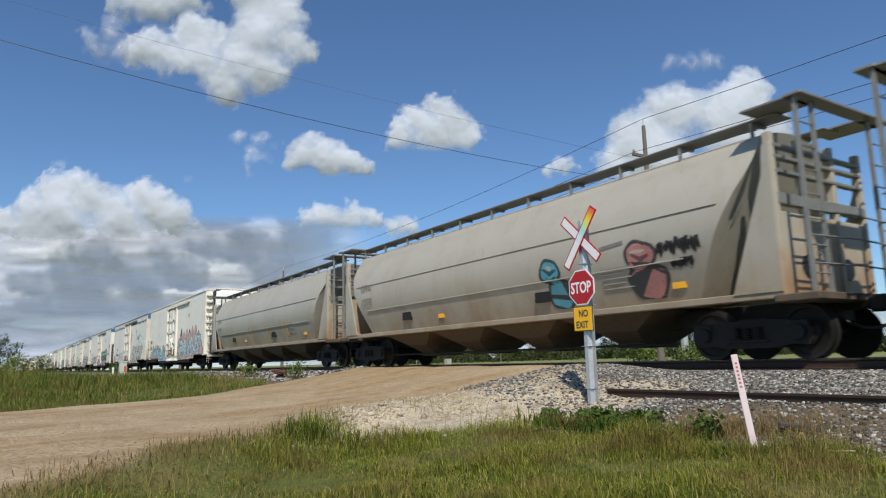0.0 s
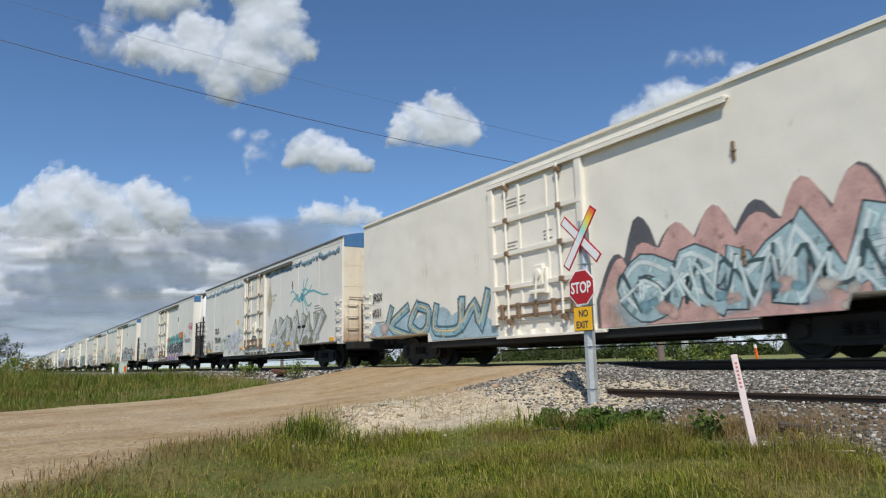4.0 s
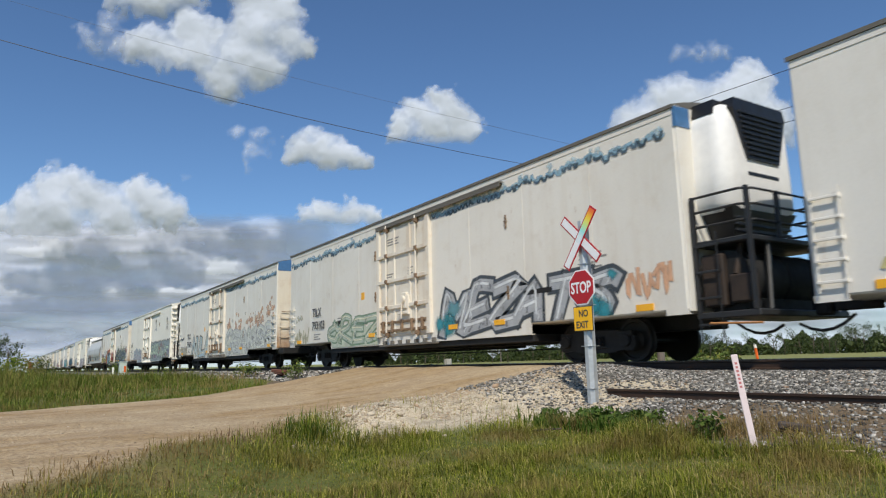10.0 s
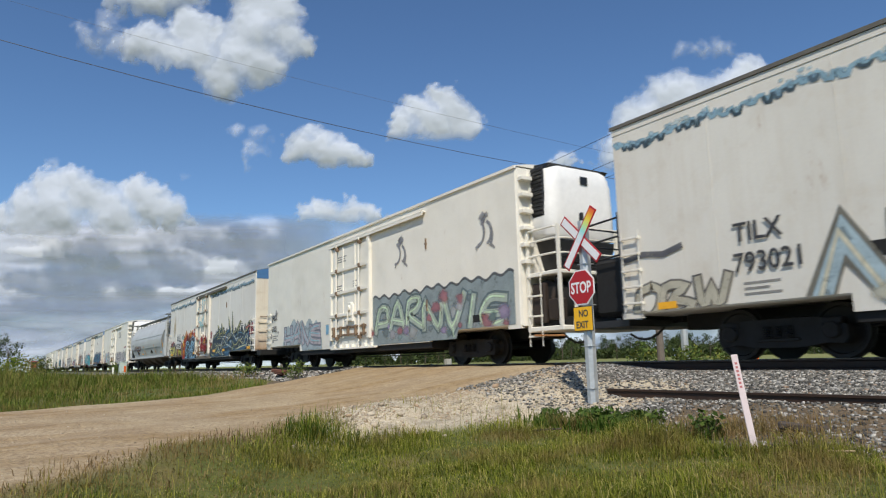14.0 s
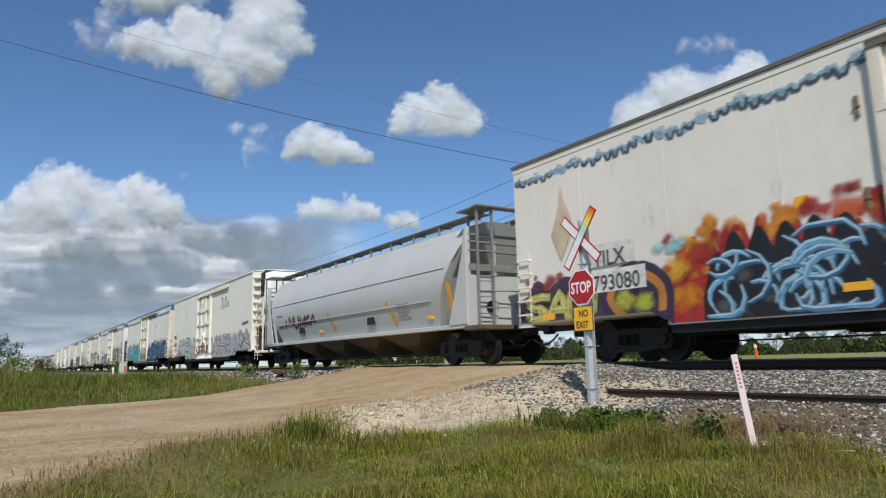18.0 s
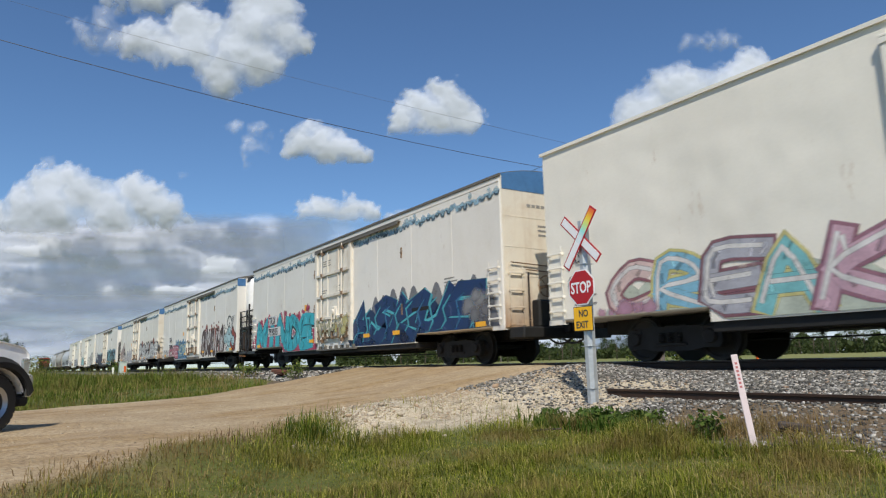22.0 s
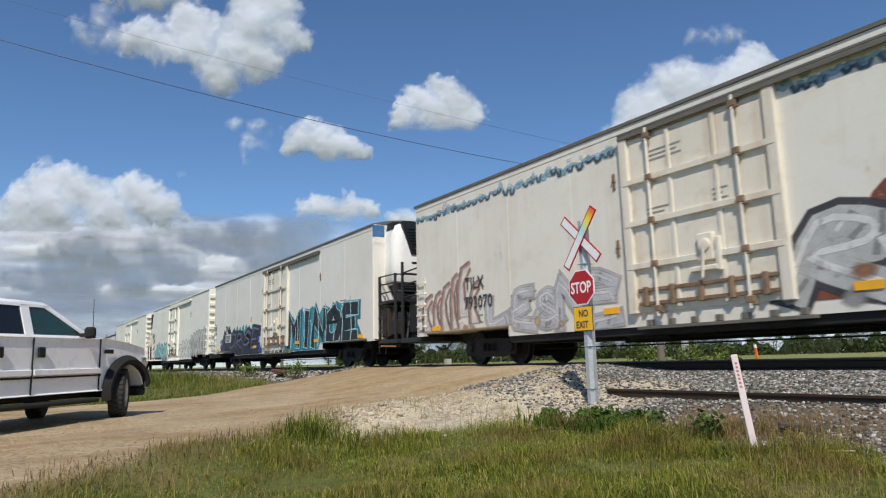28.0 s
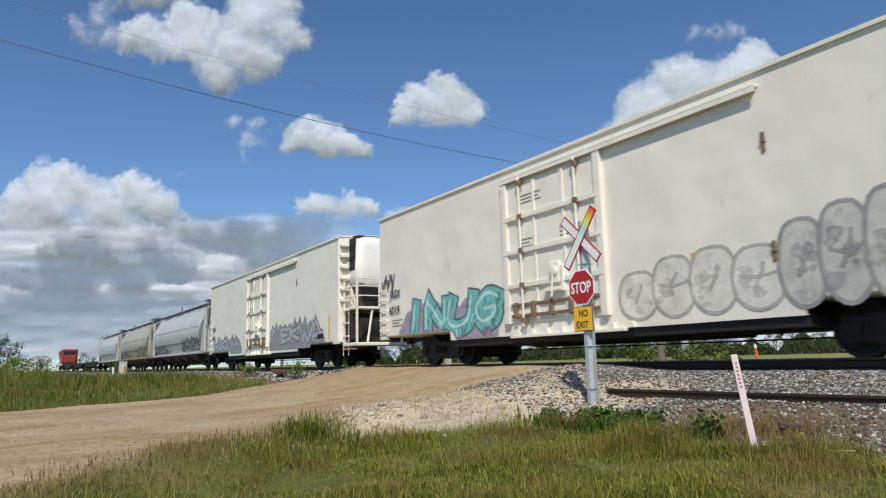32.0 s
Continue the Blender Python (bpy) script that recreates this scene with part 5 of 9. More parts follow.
def hopper(left, L, number, paint="hopper", mark="GPFX", label="", marks_on=True):
    """A round-sided covered grain hopper with running boards and outlet gates."""
    car = thing("covered_hopper", label or "grey covered grain hopper car with rusty ends, on the rails", "railway car", "cars of the train")
    p = M[paint]
    ends = M["hopper_rust"] if paint == "hopper" else M["hopper_clean"]
    b0, b1 = 0.55, L - 0.55

    def ring(x, k=1.0):
        pts = [(-1.28, 1.05), (-1.42, 1.5), (-1.545, 1.88), (-1.61, 2.2), (-1.62, 2.55), (-1.565, 2.95), (-1.45, 3.3), (-1.28, 3.65), (-1.12, 3.92), (-1.05, 4.1), (-0.75, 4.24), (-0.4, 4.32), (0, 4.36)]
        pts = pts + [(-y, z) for y, z in pts[-2::-1]]
        return [(x - k * 0.54 * max(0.0, 3.5 - z), y, z) for y, z in pts]

    g = Geo()
    g.loft([ring(b0 + 0.35, -1.0), ring(b0 + 2.4, -0.1), ring(L * 0.35, 0), ring(L * 0.65, 0), ring(b1 - 2.4, 0.1), ring(b1 - 0.35, 1.0)])
    part("body", g, p, car, "rounded grey steel tank side", 50)
    g = Geo()
    for z, y, c in ((1.88, -1.55, 1.75), (2.84, -1.585, 0.95)):
        part("seam", Geo().box(b0 + c, b1 - c, y - 0.022, y + 0.02, z - 0.012, z + 0.012, 0.004), p, car)
    part("side_sill", Geo().box(b0, b1, -1.5, -1.3, 0.99, 1.12, 0.015), p, car, "grimy side sill")
    part("side_sill", Geo().box(b0, b1, 1.36, 1.53, 1.0, 1.16, 0.015), p, car)
    for e, d in ((b0 + 0.1, -1), (b1 - 0.1, 1)):
        # slope sheet and the triangular end panels
        for y in (-1.525, 1.485):
            g = Geo().prism([(e - 0.72 * d, 1.1), (e + 0.0 * d, 3.2), (e + 0.05 * d, 3.75), (e + 0.17 * d, 3.8), (e + 0.17 * d, 1.1)], "y", y, y + 0.04)
            part("end_panel", g, p, car, "flat triangular end panel")
        g = Geo().box(min(e + 0.1 * d, e + 0.16 * d), max(e + 0.1 * d, e + 0.16 * d), -1.5, 1.5, 1.0, 2.5, 0.02)
        part("end_sheet", g, ends, car, "streaked end sheet")
        for y in (-1.44, -0.55, 0.45, 1.44):
            part("end_post", Geo().box(min(e + 0.06 * d, e + 0.2 * d), max(e + 0.06 * d, e + 0.2 * d), y - 0.06, y + 0.06, 1.0, 4.0, 0.01), ends, car)
        for y in (-0.65, 0.65):
            g = Geo().spin([(0, 0.2), (0.03, 0.2)], (e + 0.15 * d, y, 1.55), (d, 0, 0), 14)
            part("port", g, M["grille"], car, "round dark opening")
        g = Geo()
        for z in (2.62, 3.22, 3.5, 3.72):
            part("end_rib", Geo().box(min(e + 0.08 * d, e + 0.21 * d), max(e + 0.08 * d, e + 0.21 * d), -1.45, 1.45, z, z + (0.22 if z < 3 else 0.07), 0.01), M["grey_grid"], car)
        f = Geo()
        xe = e + 0.62 * d
        for y in (-1.45, -0.95, 0.95, 1.45):
            f.box(min(xe, xe + 0.06), max(xe, xe + 0.06), y - 0.03, y + 0.03, 1.0, 4.5)
        for z in (1.35, 1.8, 2.25, 2.7, 3.15, 3.6, 4.05):
            for y in (-1.45, 0.95):
                f.tube((xe + 0.03, y, z), (xe + 0.03, y + 0.5, z), 0.016, 6)
        for z in (1.5, 1.95, 2.4):
            f.path([(xe + 0.05 * d, -1.45, z), (xe + 0.1 * d, 0.0, z + 0.02), (xe + 0.05 * d, 1.45, z)], 0.018, 6)
        part("end_ladder", f, M["grey_grid"], car, "grey end ladders and handrails")
        f = Geo()
        f.box(min(xe - 0.1, xe + 0.2 * d), max(xe + 0.1, xe + 0.2 * d), -1.55, 1.55, 4.5, 4.56, 0.01)
        f.box(min(e - 0.3 * d, xe), max(e - 0.3 * d, xe), -1.5, -0.8, 4.5, 4.55, 0.01)
        f.box(min(e - 0.3 * d, xe), max(e - 0.3 * d, xe), 0.8, 1.5, 4.5, 4.55, 0.01)
        part("roof_step", f, M["grey_grid"], car)
        part("end_platform", Geo().box(min(e, e + 0.75 * d), max(e, e + 0.75 * d), -1.52, 1.52, 0.92, 1.05, 0.02), M["hopper_sill"], car)
    for y in (-0.75, 0.75):
        g = Geo()
        g.box(b0, b1, y - 0.3 if y < 0 else y - 0.22, y + 0.22 if y < 0 else y + 0.3, 4.46, 4.495, 0.01)
        part("running_board", g, M["grey_grid"], car, "grey grating walkway")
        for k in range(11):
            x = b0 + 0.5 + (b1 - b0 - 1.0) * k / 10
            part("board_bracket", Geo().box(x - 0.02, x + 0.02, y - 0.27, y - 0.2, 4.05, 4.46).box(x - 0.02, x + 0.02, y - 0.26, y + 0.2, 4.40, 4.46), M["grey_grid"], car)
    g = Geo().box(b0 + 0.9, b1 - 0.9, -0.35, 0.35, 4.3, 4.44, 0.04)
    part("roof_hatch", g, p, car, "long trough hatch")
    n = 4
    w = (L - 6.4) / n
    for k in range(n):
        x = 3.2 + w * (k + 0.5)
        g = Geo()
        g.loft([[(x + a * u, b * v, z) for u, v in ((-1, -1), (1, -1), (1, 1), (-1, 1))] for a, b, z in ((w * 0.5, 1.36, 1.02), (w * 0.2, 0.95, 0.64), (0.34, 0.5, 0.38))])
        g.box(x - 0.4, x + 0.4, -0.55, 0.55, 0.3, 0.4, 0.02)
        part("outlet_hopper", g, M["hopper_under"], car, "dark grimy outlet chute")
    g = Geo()
    g.tube((3.0, -0.95, 0.36), (L - 3.0, -0.95, 0.34), 0.025, 6)
    part("brake_pipe", g, M["under"], car)
    for xa, xb in ((0.3, 3.6), (L - 3.6, L - 0.3)):
        part("centre_sill", Geo().box(xa, xb, -0.3, 0.3, 0.62, 1.0, 0.02), M["under"], car)
    coupler(car, 0.4, -1)
    coupler(car, L - 0.4, 1)
    truck(car, 1.45)
    truck(car, L - 1.45)
    if number:
        lettering(mark, 0.33, car, 1.9, hop_y(2.3) - 0.02, 2.55, M["ink_pale"], 0.004, "faded reporting mark")
        lettering(number, 0.33, car, 1.9, hop_y(2.2) - 0.02, 2.08, M["ink_pale"], 0.004, "faded car number")
    if marks_on:
        for x in (6.6, 14.9):
            part("reflector", Geo().box(x, x + 0.3, hop_y(1.44) - 0.012, hop_y(1.32) + 0.03, 1.36, 1.5), M["yellow"], car, "amber reflective strip")
        for x in (4.6, 11.0):
            g = Geo().box(x, x + 0.5, hop_y(1.66) - 0.012, hop_y(1.42) + 0.03, 1.42, 1.66)
            part("placard", g, M["under"], car)
        g = Geo()
        for k in range(5):
            g.box(13.2, 14.0 - 0.2 * (k % 2), hop_y(1.54 + 0.1 * k) - 0.008, hop_y(1.5 + 0.1 * k) + 0.02, 1.5 + 0.1 * k, 1.53 + 0.1 * k)
        part("stencil", g, M["ink_pale"], car)
    done = set()
    for ob in car.children:
        if ob.data and ob.data.name not in done and ob.name.split(".")[0] != "truck":
            done.add(ob.data.name)
            for v in ob.data.vertices:
                if v.co.z > 2.0:
                    v.co.z = 2.0 + (v.co.z - 2.0) * 0.9
    TRAIN.append((car, left, TRACK_Y, 0.0))
    return car


M["hopper_sill"] = plain("grimy_sill", (0.10, 0.075, 0.05), 0.8, 0, 0.4, 3)
M["hopper_under"] = plain("grimy_chute", (0.085, 0.06, 0.035), 0.8, 0, 0.4)

# ---- the train, from front to rear ----
H_A = hopper(-4.45, 17.6, "", label="grey covered hopper car at the front", marks_on=False)
H_B = hopper(-23.2, 17.6, "10778")
H_C = hopper(-42.1, 18.1, "10779")
R_A = cream_car(-62.1, 18.8, "unit", "6031")
R_B = reefer(-84.3, 20.45, "plain", "TILX", "793104", jag=3, left_unit=True)
R_C = reefer(-108.05, 20.62, "unit", "TILX", "1209")
R_D = reefer(-130.8, 20.46, "unit", "TILX", "793103", "reefer_warm", jag=5)
R_E = reefer(-152.9, 20.3, "plain", "TILX", "793021", "reefer_warm", jag=7, left_unit=True)
R_F = cream_car(-174.85, 18.75, "unit", "6102")
R_G = reefer(-197.2, 20.45, "plain", "TILX", "793080", jag=9)
H_D = hopper(-216.6, 17.6, "", "hopper_clean", label="clean pale grey covered grain hopper car")
R_H = cream_car(-237.1, 18.8, "unit", "6048")
R_I = reefer(-259.15, 20.4, "plain", "TILX", "793035", jag=11, left_unit=True)
R_J = reefer(-281.8, 19.85, "unit", "TILX", "793096", jag=13)
R_K = reefer(-304.5, 20.4, "plain", "TILX", "793070", "reefer_warm", jag=15, left_unit=True)
R_L = reefer(-328.0, 20.62, "unit", "TILX", "1223")
R_M = cream_car(-347.9, 18.4, "ribbed", "6019")
R_N = cream_car(-370.0, 18.75, "unit", "6027")
H_E = hopper(-389.5, 18.2, "", "hopper_clean", marks_on=False)
H_F = hopper(-408.5, 18.2, "", marks_on=False)
H_G = hopper(-427.5, 18.2, "", "hopper_clean", marks_on=False)

# ---- graffiti on the cars ----
def on(car, seed):
    return Spray(-HALF - 0.009, seed)


BLK, WHT, SIL, DGR = (0.02, 0.02, 0.022), (0.72, 0.72, 0.70), (0.40, 0.40, 0.40), (0.10, 0.10, 0.11)
TEAL, LTEAL, NAVY, SKY = (0.03, 0.25, 0.30), (0.12, 0.45, 0.48), (0.012, 0.04, 0.12), (0.25, 0.48, 0.62)
PINK, RED, ORG, PEACH = (0.60, 0.25, 0.30), (0.38, 0.02, 0.03), (0.72, 0.17, 0.03), (0.62, 0.36, 0.22)
OLV, YEL, PUR, BRN = (0.30, 0.29, 0.17), (0.62, 0.52, 0.12), (0.28, 0.22, 0.40), (0.10, 0.05, 0.04)
GRN, MINT, CRIM = (0.24, 0.34, 0.18), (0.42, 0.55, 0.42), (0.45, 0.03, 0.10)

s = on(R_A, 1)
s.cloud(11.0, 18.5, 0.72, 3.0, DGR, 9, 0.6)
s.cloud(11.1, 18.4, 0.72, 2.9, (0.58, 0.36, 0.32), 9, 0.6)
s.haze(11.5, 18.0, 0.8, 1.5, 14, [(0.42, 0.52, 0.55), (0.60, 0.45, 0.38), (0.35, 0.46, 0.5)], 0.45)
s.word("GRMNE", 11.7, 17.6, 0.8, 2.2, 0.36, (0.36, 0.50, 0.53), (0.05, 0.07, 0.08), (0.62, 0.7, 0.7), None, 0.14, 1.18, 0.2)
s.word("NEKRG", 11.8, 17.5, 0.85, 2.1, 0.045, (0.05, 0.09, 0.10), None, None, None, 0.25)
s.word("REGNM", 11.9, 17.4, 0.8, 1.9, 0.05, (0.58, 0.68, 0.68), None, None, None, 0.3)
s.haze(11.5, 17.8, 0.75, 1.2, 16, [(0.62, 0.42, 0.36), (0.20, 0.36, 0.42), (0.56, 0.50, 0.44)], 0.2)
s.cloud(0.3, 7.6, 0.72, 1.7, (0.35, 0.48, 0.54), 7, 0.5)
s.word("KOUW", 1.6, 7.2, 0.8, 1.9, 0.2, (0.25, 0.42, 0.48), (0.06, 0.12, 0.16), (0.6, 0.5, 0.3), None, 0.16)
s.haze(0.5, 3.0, 0.75, 1.2, 6, [(0.62, 0.45, 0.4)], 0.3)
s.finish(R_A, "faded pink and teal graffiti piece")

s = on(R_B, 2)
s.haze(12.4, 18.2, 0.75, 1.7, 26, [(0.36, 0.34, 0.24), (0.46, 0.45, 0.40), (0.56, 0.56, 0.54)], 0.3)
s.word("AKWNAV", 12.4, 18.4, 0.75, 2.2, 0.36, (0.50, 0.50, 0.48), (0.17, 0.16, 0.13), (0.66, 0.66, 0.63), (0.30, 0.28, 0.20), 0.1, 1.2, 0.3, False)
s.haze(12.5, 18.4, 0.8, 1.3, 12, [OLV, (0.36, 0.35, 0.28), (0.45, 0.46, 0.44)], 0.22)
for k in range(9):
    a = 0.7 * k
    p = [(16.35 + 0.2 * math.cos(a) + u * (1.2 * math.cos(a) + (1.4 if k % 3 == 0 else 0)), 2.95 + 0.15 * math.sin(a) + u * 0.5 * math.sin(a) + 0.16 * math.sin(5 * u + k)) for u in (0, 0.2, 0.4, 0.6, 0.8, 1)]
    s.line(p, 0.05, LTEAL, 0.6)
s.haze(16.1, 16.6, 2.85, 3.05, 4, [(0.10, 0.40, 0.48), (0.22, 0.50, 0.55)], 0.18)
s.haze(15.4, 15.9, 2.9, 3.1, 3, [(0.36, 0.58, 0.60)], 0.12)
s.word("SW", 0.3, 1.9, 0.75, 1.7, 0.08, (0.32, 0.30, 0.27), None, None, None, 0.15)
s.haze(3.7, 8.2, 0.85, 1.75, 16, [(0.58, 0.64, 0.56), (0.66, 0.60, 0.48), (0.60, 0.57, 0.66), (0.66, 0.66, 0.64)], 0.34)
s.word("COHE", 3.9, 7.9, 0.8, 2.0, 0.12, (0.50, 0.60, 0.52), None, None, None, 0.2)
s.word("OEH", 5.4, 8.2, 0.8, 2.1, 0.16, (0.60, 0.58, 0.68), None, None, None, 0.2)
s.kite(12.25, 2.35, 4.2, 0.75, (0.55, 0.46, 0.32))
s.haze(12.75, 13.2, 3.0, 3.35, 4, [(0.58, 0.50, 0.37)], 0.13)
s.finish(R_B, "silver letters and a teal octopus sprayed on the side")

s = on(R_C, 3)
s.patch([(11.95, 0.75), (12.4, 0.75), (12.42, 1.75), (11.98, 1.78)], ORG)
xs_ = [12.35 + 0.44 * k + s.r.uniform(-0.12, 0.12) for k in range(13)]
for k, x_ in enumerate(xs_[:-1]):
    t_ = 2.2 + 0.2 * s.r.random() * (k % 2) + 0.02 * k
    s.patch([(x_, 1.3), (x_ + 0.56, 1.3), (x_ + 0.54, t_ + 0.03), (x_ - 0.04, t_)], (0.09, 0.36, 0.34) if k % 3 else (0.14, 0.42, 0.40))
s.patch([(12.45, 1.98), (13.15, 2.0), (13.1, 2.36), (12.5, 2.32)], ORG)
s.patch([(16.5, 2.1), (17.5, 2.15), (17.6, 2.62), (16.55, 2.55)], ORG)
s.patch([(12.4, 0.95), (17.8, 0.95), (17.8, 1.95), (16.2, 1.85), (14.4, 1.9), (12.45, 1.7)], (0.028, 0.027, 0.028))
s.haze(12.5, 17.6, 1.0, 1.75, 18, [(0.06, 0.055, 0.055), (0.02, 0.02, 0.02), (0.09, 0.085, 0.08)], 0.2)
for k, x_ in enumerate(xs_[:-1]):
    s.patch([(x_ + 0.02, 0.72), (x_ + 0.5, 0.72), (x_ + 0.44, 1.02 + 0.1 * (k % 3)), (x_ + 0.1, 1.05)], (0.36, 0.30, 0.50) if k % 2 else (0.28, 0.15, 0.26))
    x0_, z0_ = x_ + 0.1, 1.15 + 0.2 * s.r.random()
    s.line(s.bend([(x0_, 0.95), (x0_ + s.r.uniform(-0.2, 0.3), z0_), (x0_ + s.r.uniform(-0.3, 0.5), z0_ + 0.3), (x0_ + s.r.uniform(0, 0.6), z0_ + 0.5), (x0_ + s.r.uniform(-0.3, 0.3), z0_ + s.r.uniform(0.5, 0.95))]), s.r.uniform(0.02, 0.05), (0.64, 0.64, 0.64), 0.4)
    s.line([(x0_ - 0.05, 1.02), (x0_ + 0.2, 1.1 + 0.15 * s.r.random()), (x0_ + 0.48, 1.0)], 0.05, (0.62, 0.60, 0.68))
    s.blade([(x0_, 2.0), (x0_ + 0.2, 2.25), (x0_ + 0.45, 2.1)], 0.07, (0.02, 0.05, 0.05))
s.line([(19.9 + 0.55 * math.sin(a) ** 3, 2.75 + 0.5 * (0.8 * math.cos(a) - 0.3 * math.cos(2 * a))) for a in (0.3 * k for k in range(22))], 0.05, (0.66, 0.36, 0.38))
s.word("SHERU", 19.5, 20.3, 2.6, 2.95, 0.035, (0.62, 0.26, 0.3), None)
s.word("MAKOEN", 18.5, 20.0, 1.75, 2.1, 0.03, (0.3, 0.3, 0.3), None)
s.cloud(3.6, 7.3, 1.0, 1.95, (0.09, 0.09, 0.10), 5, 0.3)
s.word("GSVCE", 3.8, 7.2, 0.95, 1.75, 0.17, (0.42, 0.46, 0.48), (0.10, 0.10, 0.11), (0.55, 0.42, 0.33), None, 0.2)
s.haze(4.2, 7.2, 0.8, 1.2, 8, [(0.45, 0.36, 0.30), (0.36, 0.42, 0.48), (0.5, 0.5, 0.46)], 0.2)
s.patch([(6.6, 1.45), (7.35, 1.45), (7.35, 1.95), (6.6, 1.95)], (0.55, 0.55, 0.52))
s.word("ZEK", 1.0, 3.2, 0.75, 1.5, 0.06, (0.52, 0.47, 0.22), None)
s.word("AMEN", 7.6, 8.6, 1.5, 1.9, 0.04, (0.4, 0.4, 0.38), None)
s.finish(R_C, "teal and black block letters with orange slabs and a pink heart")

s = on(R_D, 4)
s.word("MEZATS", 12.3, 18.8, 0.8, 2.15, 0.3, (0.36, 0.37, 0.38), (0.05, 0.06, 0.07), (0.60, 0.62, 0.62), None, 0.17, 1.6, 0.3)
s.haze(12.0, 12.8, 0.9, 1.8, 5, [TEAL, (0.12, 0.3, 0.34)], 0.3)
s.haze(17.8, 18.9, 1.0, 2.0, 6, [TEAL, LTEAL], 0.3)
s.word("BEN", 19.0, 20.2, 1.2, 1.9, 0.07, PEACH, None)
s.cloud(4.1, 8.3, 0.72, 1.6, (0.46, 0.50, 0.40), 5, 0.4)
s.word("OREZ", 4.2, 8.3, 0.75, 1.85, 0.17, (0.40, 0.46, 0.38), (0.15, 0.24, 0.15), (0.6, 0.6, 0.45), None, 0.2, 1.6, 0.2)
s.word("BRU", 0.5, 2.2, 0.75, 1.6, 0.05, (0.42, 0.40, 0.28), None)
s.haze(0.6, 1.8, 1.9, 2.6, 4, [(0.52, 0.50, 0.40)], 0.16)
s.finish(R_D, "grey block letters with black outline and teal ends")

s = on(R_E, 5)
for bx, bz, bw in ((12.6, 2.25, 0.5), (14.3, 2.4, 0.6), (16.6, 2.35, 0.9), (17.9, 2.45, 0.7), (19.5, 2.8, 0.6)):
    s.haze(bx - bw, bx + bw, bz - 0.35, bz + 0.1, 11, [(0.63, 0.40, 0.26), (0.60, 0.37, 0.24), (0.66, 0.46, 0.32)], 0.22)
    s.haze(bx - 0.4 * bw, bx + 0.5 * bw, bz, bz + 0.5, 5, [(0.63, 0.40, 0.26)], 0.14)
s.cloud(11.8, 20.2, 0.75, 2.1, (0.55, 0.56, 0.49), 9, 0.3)
s.word("CEAMSR", 11.9, 20.0, 0.75, 2.15, 0.34, (0.50, 0.51, 0.49), (0.36, 0.37, 0.35), (0.62, 0.64, 0.56), None, 0.1, 1.22, 0.15)
s.haze(12.0, 19.9, 0.8, 1.9, 46, [(0.34, 0.34, 0.35), (0.46, 0.47, 0.46), (0.58, 0.60, 0.53), (0.42, 0.43, 0.41)], 0.14)
s.haze(12.5, 19.5, 2.3, 2.9, 14, [(0.66, 0.62, 0.54), (0.60, 0.36, 0.22), (0.64, 0.42, 0.28)], 0.13)
s.word("NULA", 4.05, 8.3, 0.72, 2.05, 0.32, (0.36, 0.46, 0.50), (0.16, 0.15, 0.12), (0.6, 0.56, 0.42), None, 0.08, 1.5, 0.15, False)
s.haze(4.2, 8.2, 0.78, 1.2, 7, [(0.56, 0.45, 0.30), (0.5, 0.48, 0.38)], 0.18)
s.word("OBW", 0.35, 2.4, 0.75, 1.55, 0.12, (0.45, 0.42, 0.33), (0.10, 0.09, 0.08), None, None, 0.12)
s.line([(0.1, 2.0), (0.6, 2.08), (1.1, 2.02), (1.5, 2.12)], 0.09, DGR)
s.finish(R_E, "peach and grey graffiti piece with pale blue letters")

s = on(R_F, 6)
for dz_, c_ in ((0.07, (0.07, 0.075, 0.08)), (0.0, (0.24, 0.285, 0.29))):
    s.strip([(10.95 + 0.1 * k, 2.2 + dz_ + 0.06 * math.sin(0.95 * k) + 0.03 * math.sin(0.37 * k)) for k in range(77)], [(10.95 + 0.1 * k, 0.72) for k in range(77)], c_)
s.haze(11.2, 18.3, 1.0, 1.9, 26, [(0.30, 0.35, 0.34), (0.18, 0.22, 0.23), (0.36, 0.38, 0.38)], 0.3)
s.word("PARNVIE", 11.2, 18.2, 0.8, 2.1, 0.2, (0.36, 0.42, 0.36), (0.10, 0.14, 0.15), (0.52, 0.66, 0.46), None, 0.2)
s.haze(11.2, 18.3, 0.85, 2.0, 20, [(0.30, 0.24, 0.36), (0.26, 0.34, 0.34), (0.40, 0.40, 0.42), (0.36, 0.16, 0.18), (0.14, 0.20, 0.20)], 0.26)
s.haze(10.6, 11.1, 0.8, 1.6, 4, [(0.36, 0.08, 0.09), (0.3, 0.1, 0.1)], 0.24)
s.curl(12.9, 3.75, 1.1, (0.24, 0.24, 0.25), 5)
s.curl(17.4, 3.7, 1.2, (0.24, 0.24, 0.25), 5)
s.cloud(2.2, 6.6, 0.72, 2.1, (0.36, 0.42, 0.44), 5, 0.4)
s.word("HANE", 2.4, 6.4, 0.8, 1.9, 0.2, (0.44, 0.38, 0.40), (0.16, 0.18, 0.22), (0.3, 0.46, 0.52), None, 0.2)
s.haze(0.6, 1.6, 1.0, 2.8, 6, [(0.26, 0.26, 0.26)], 0.16)
s.patch([(7.0, 1.25), (7.4, 1.25), (7.35, 1.6), (7.0, 1.6)], (0.2, 0.4, 0.55))
s.finish(R_F, "grey-green band of graffiti with scribbled loops above")

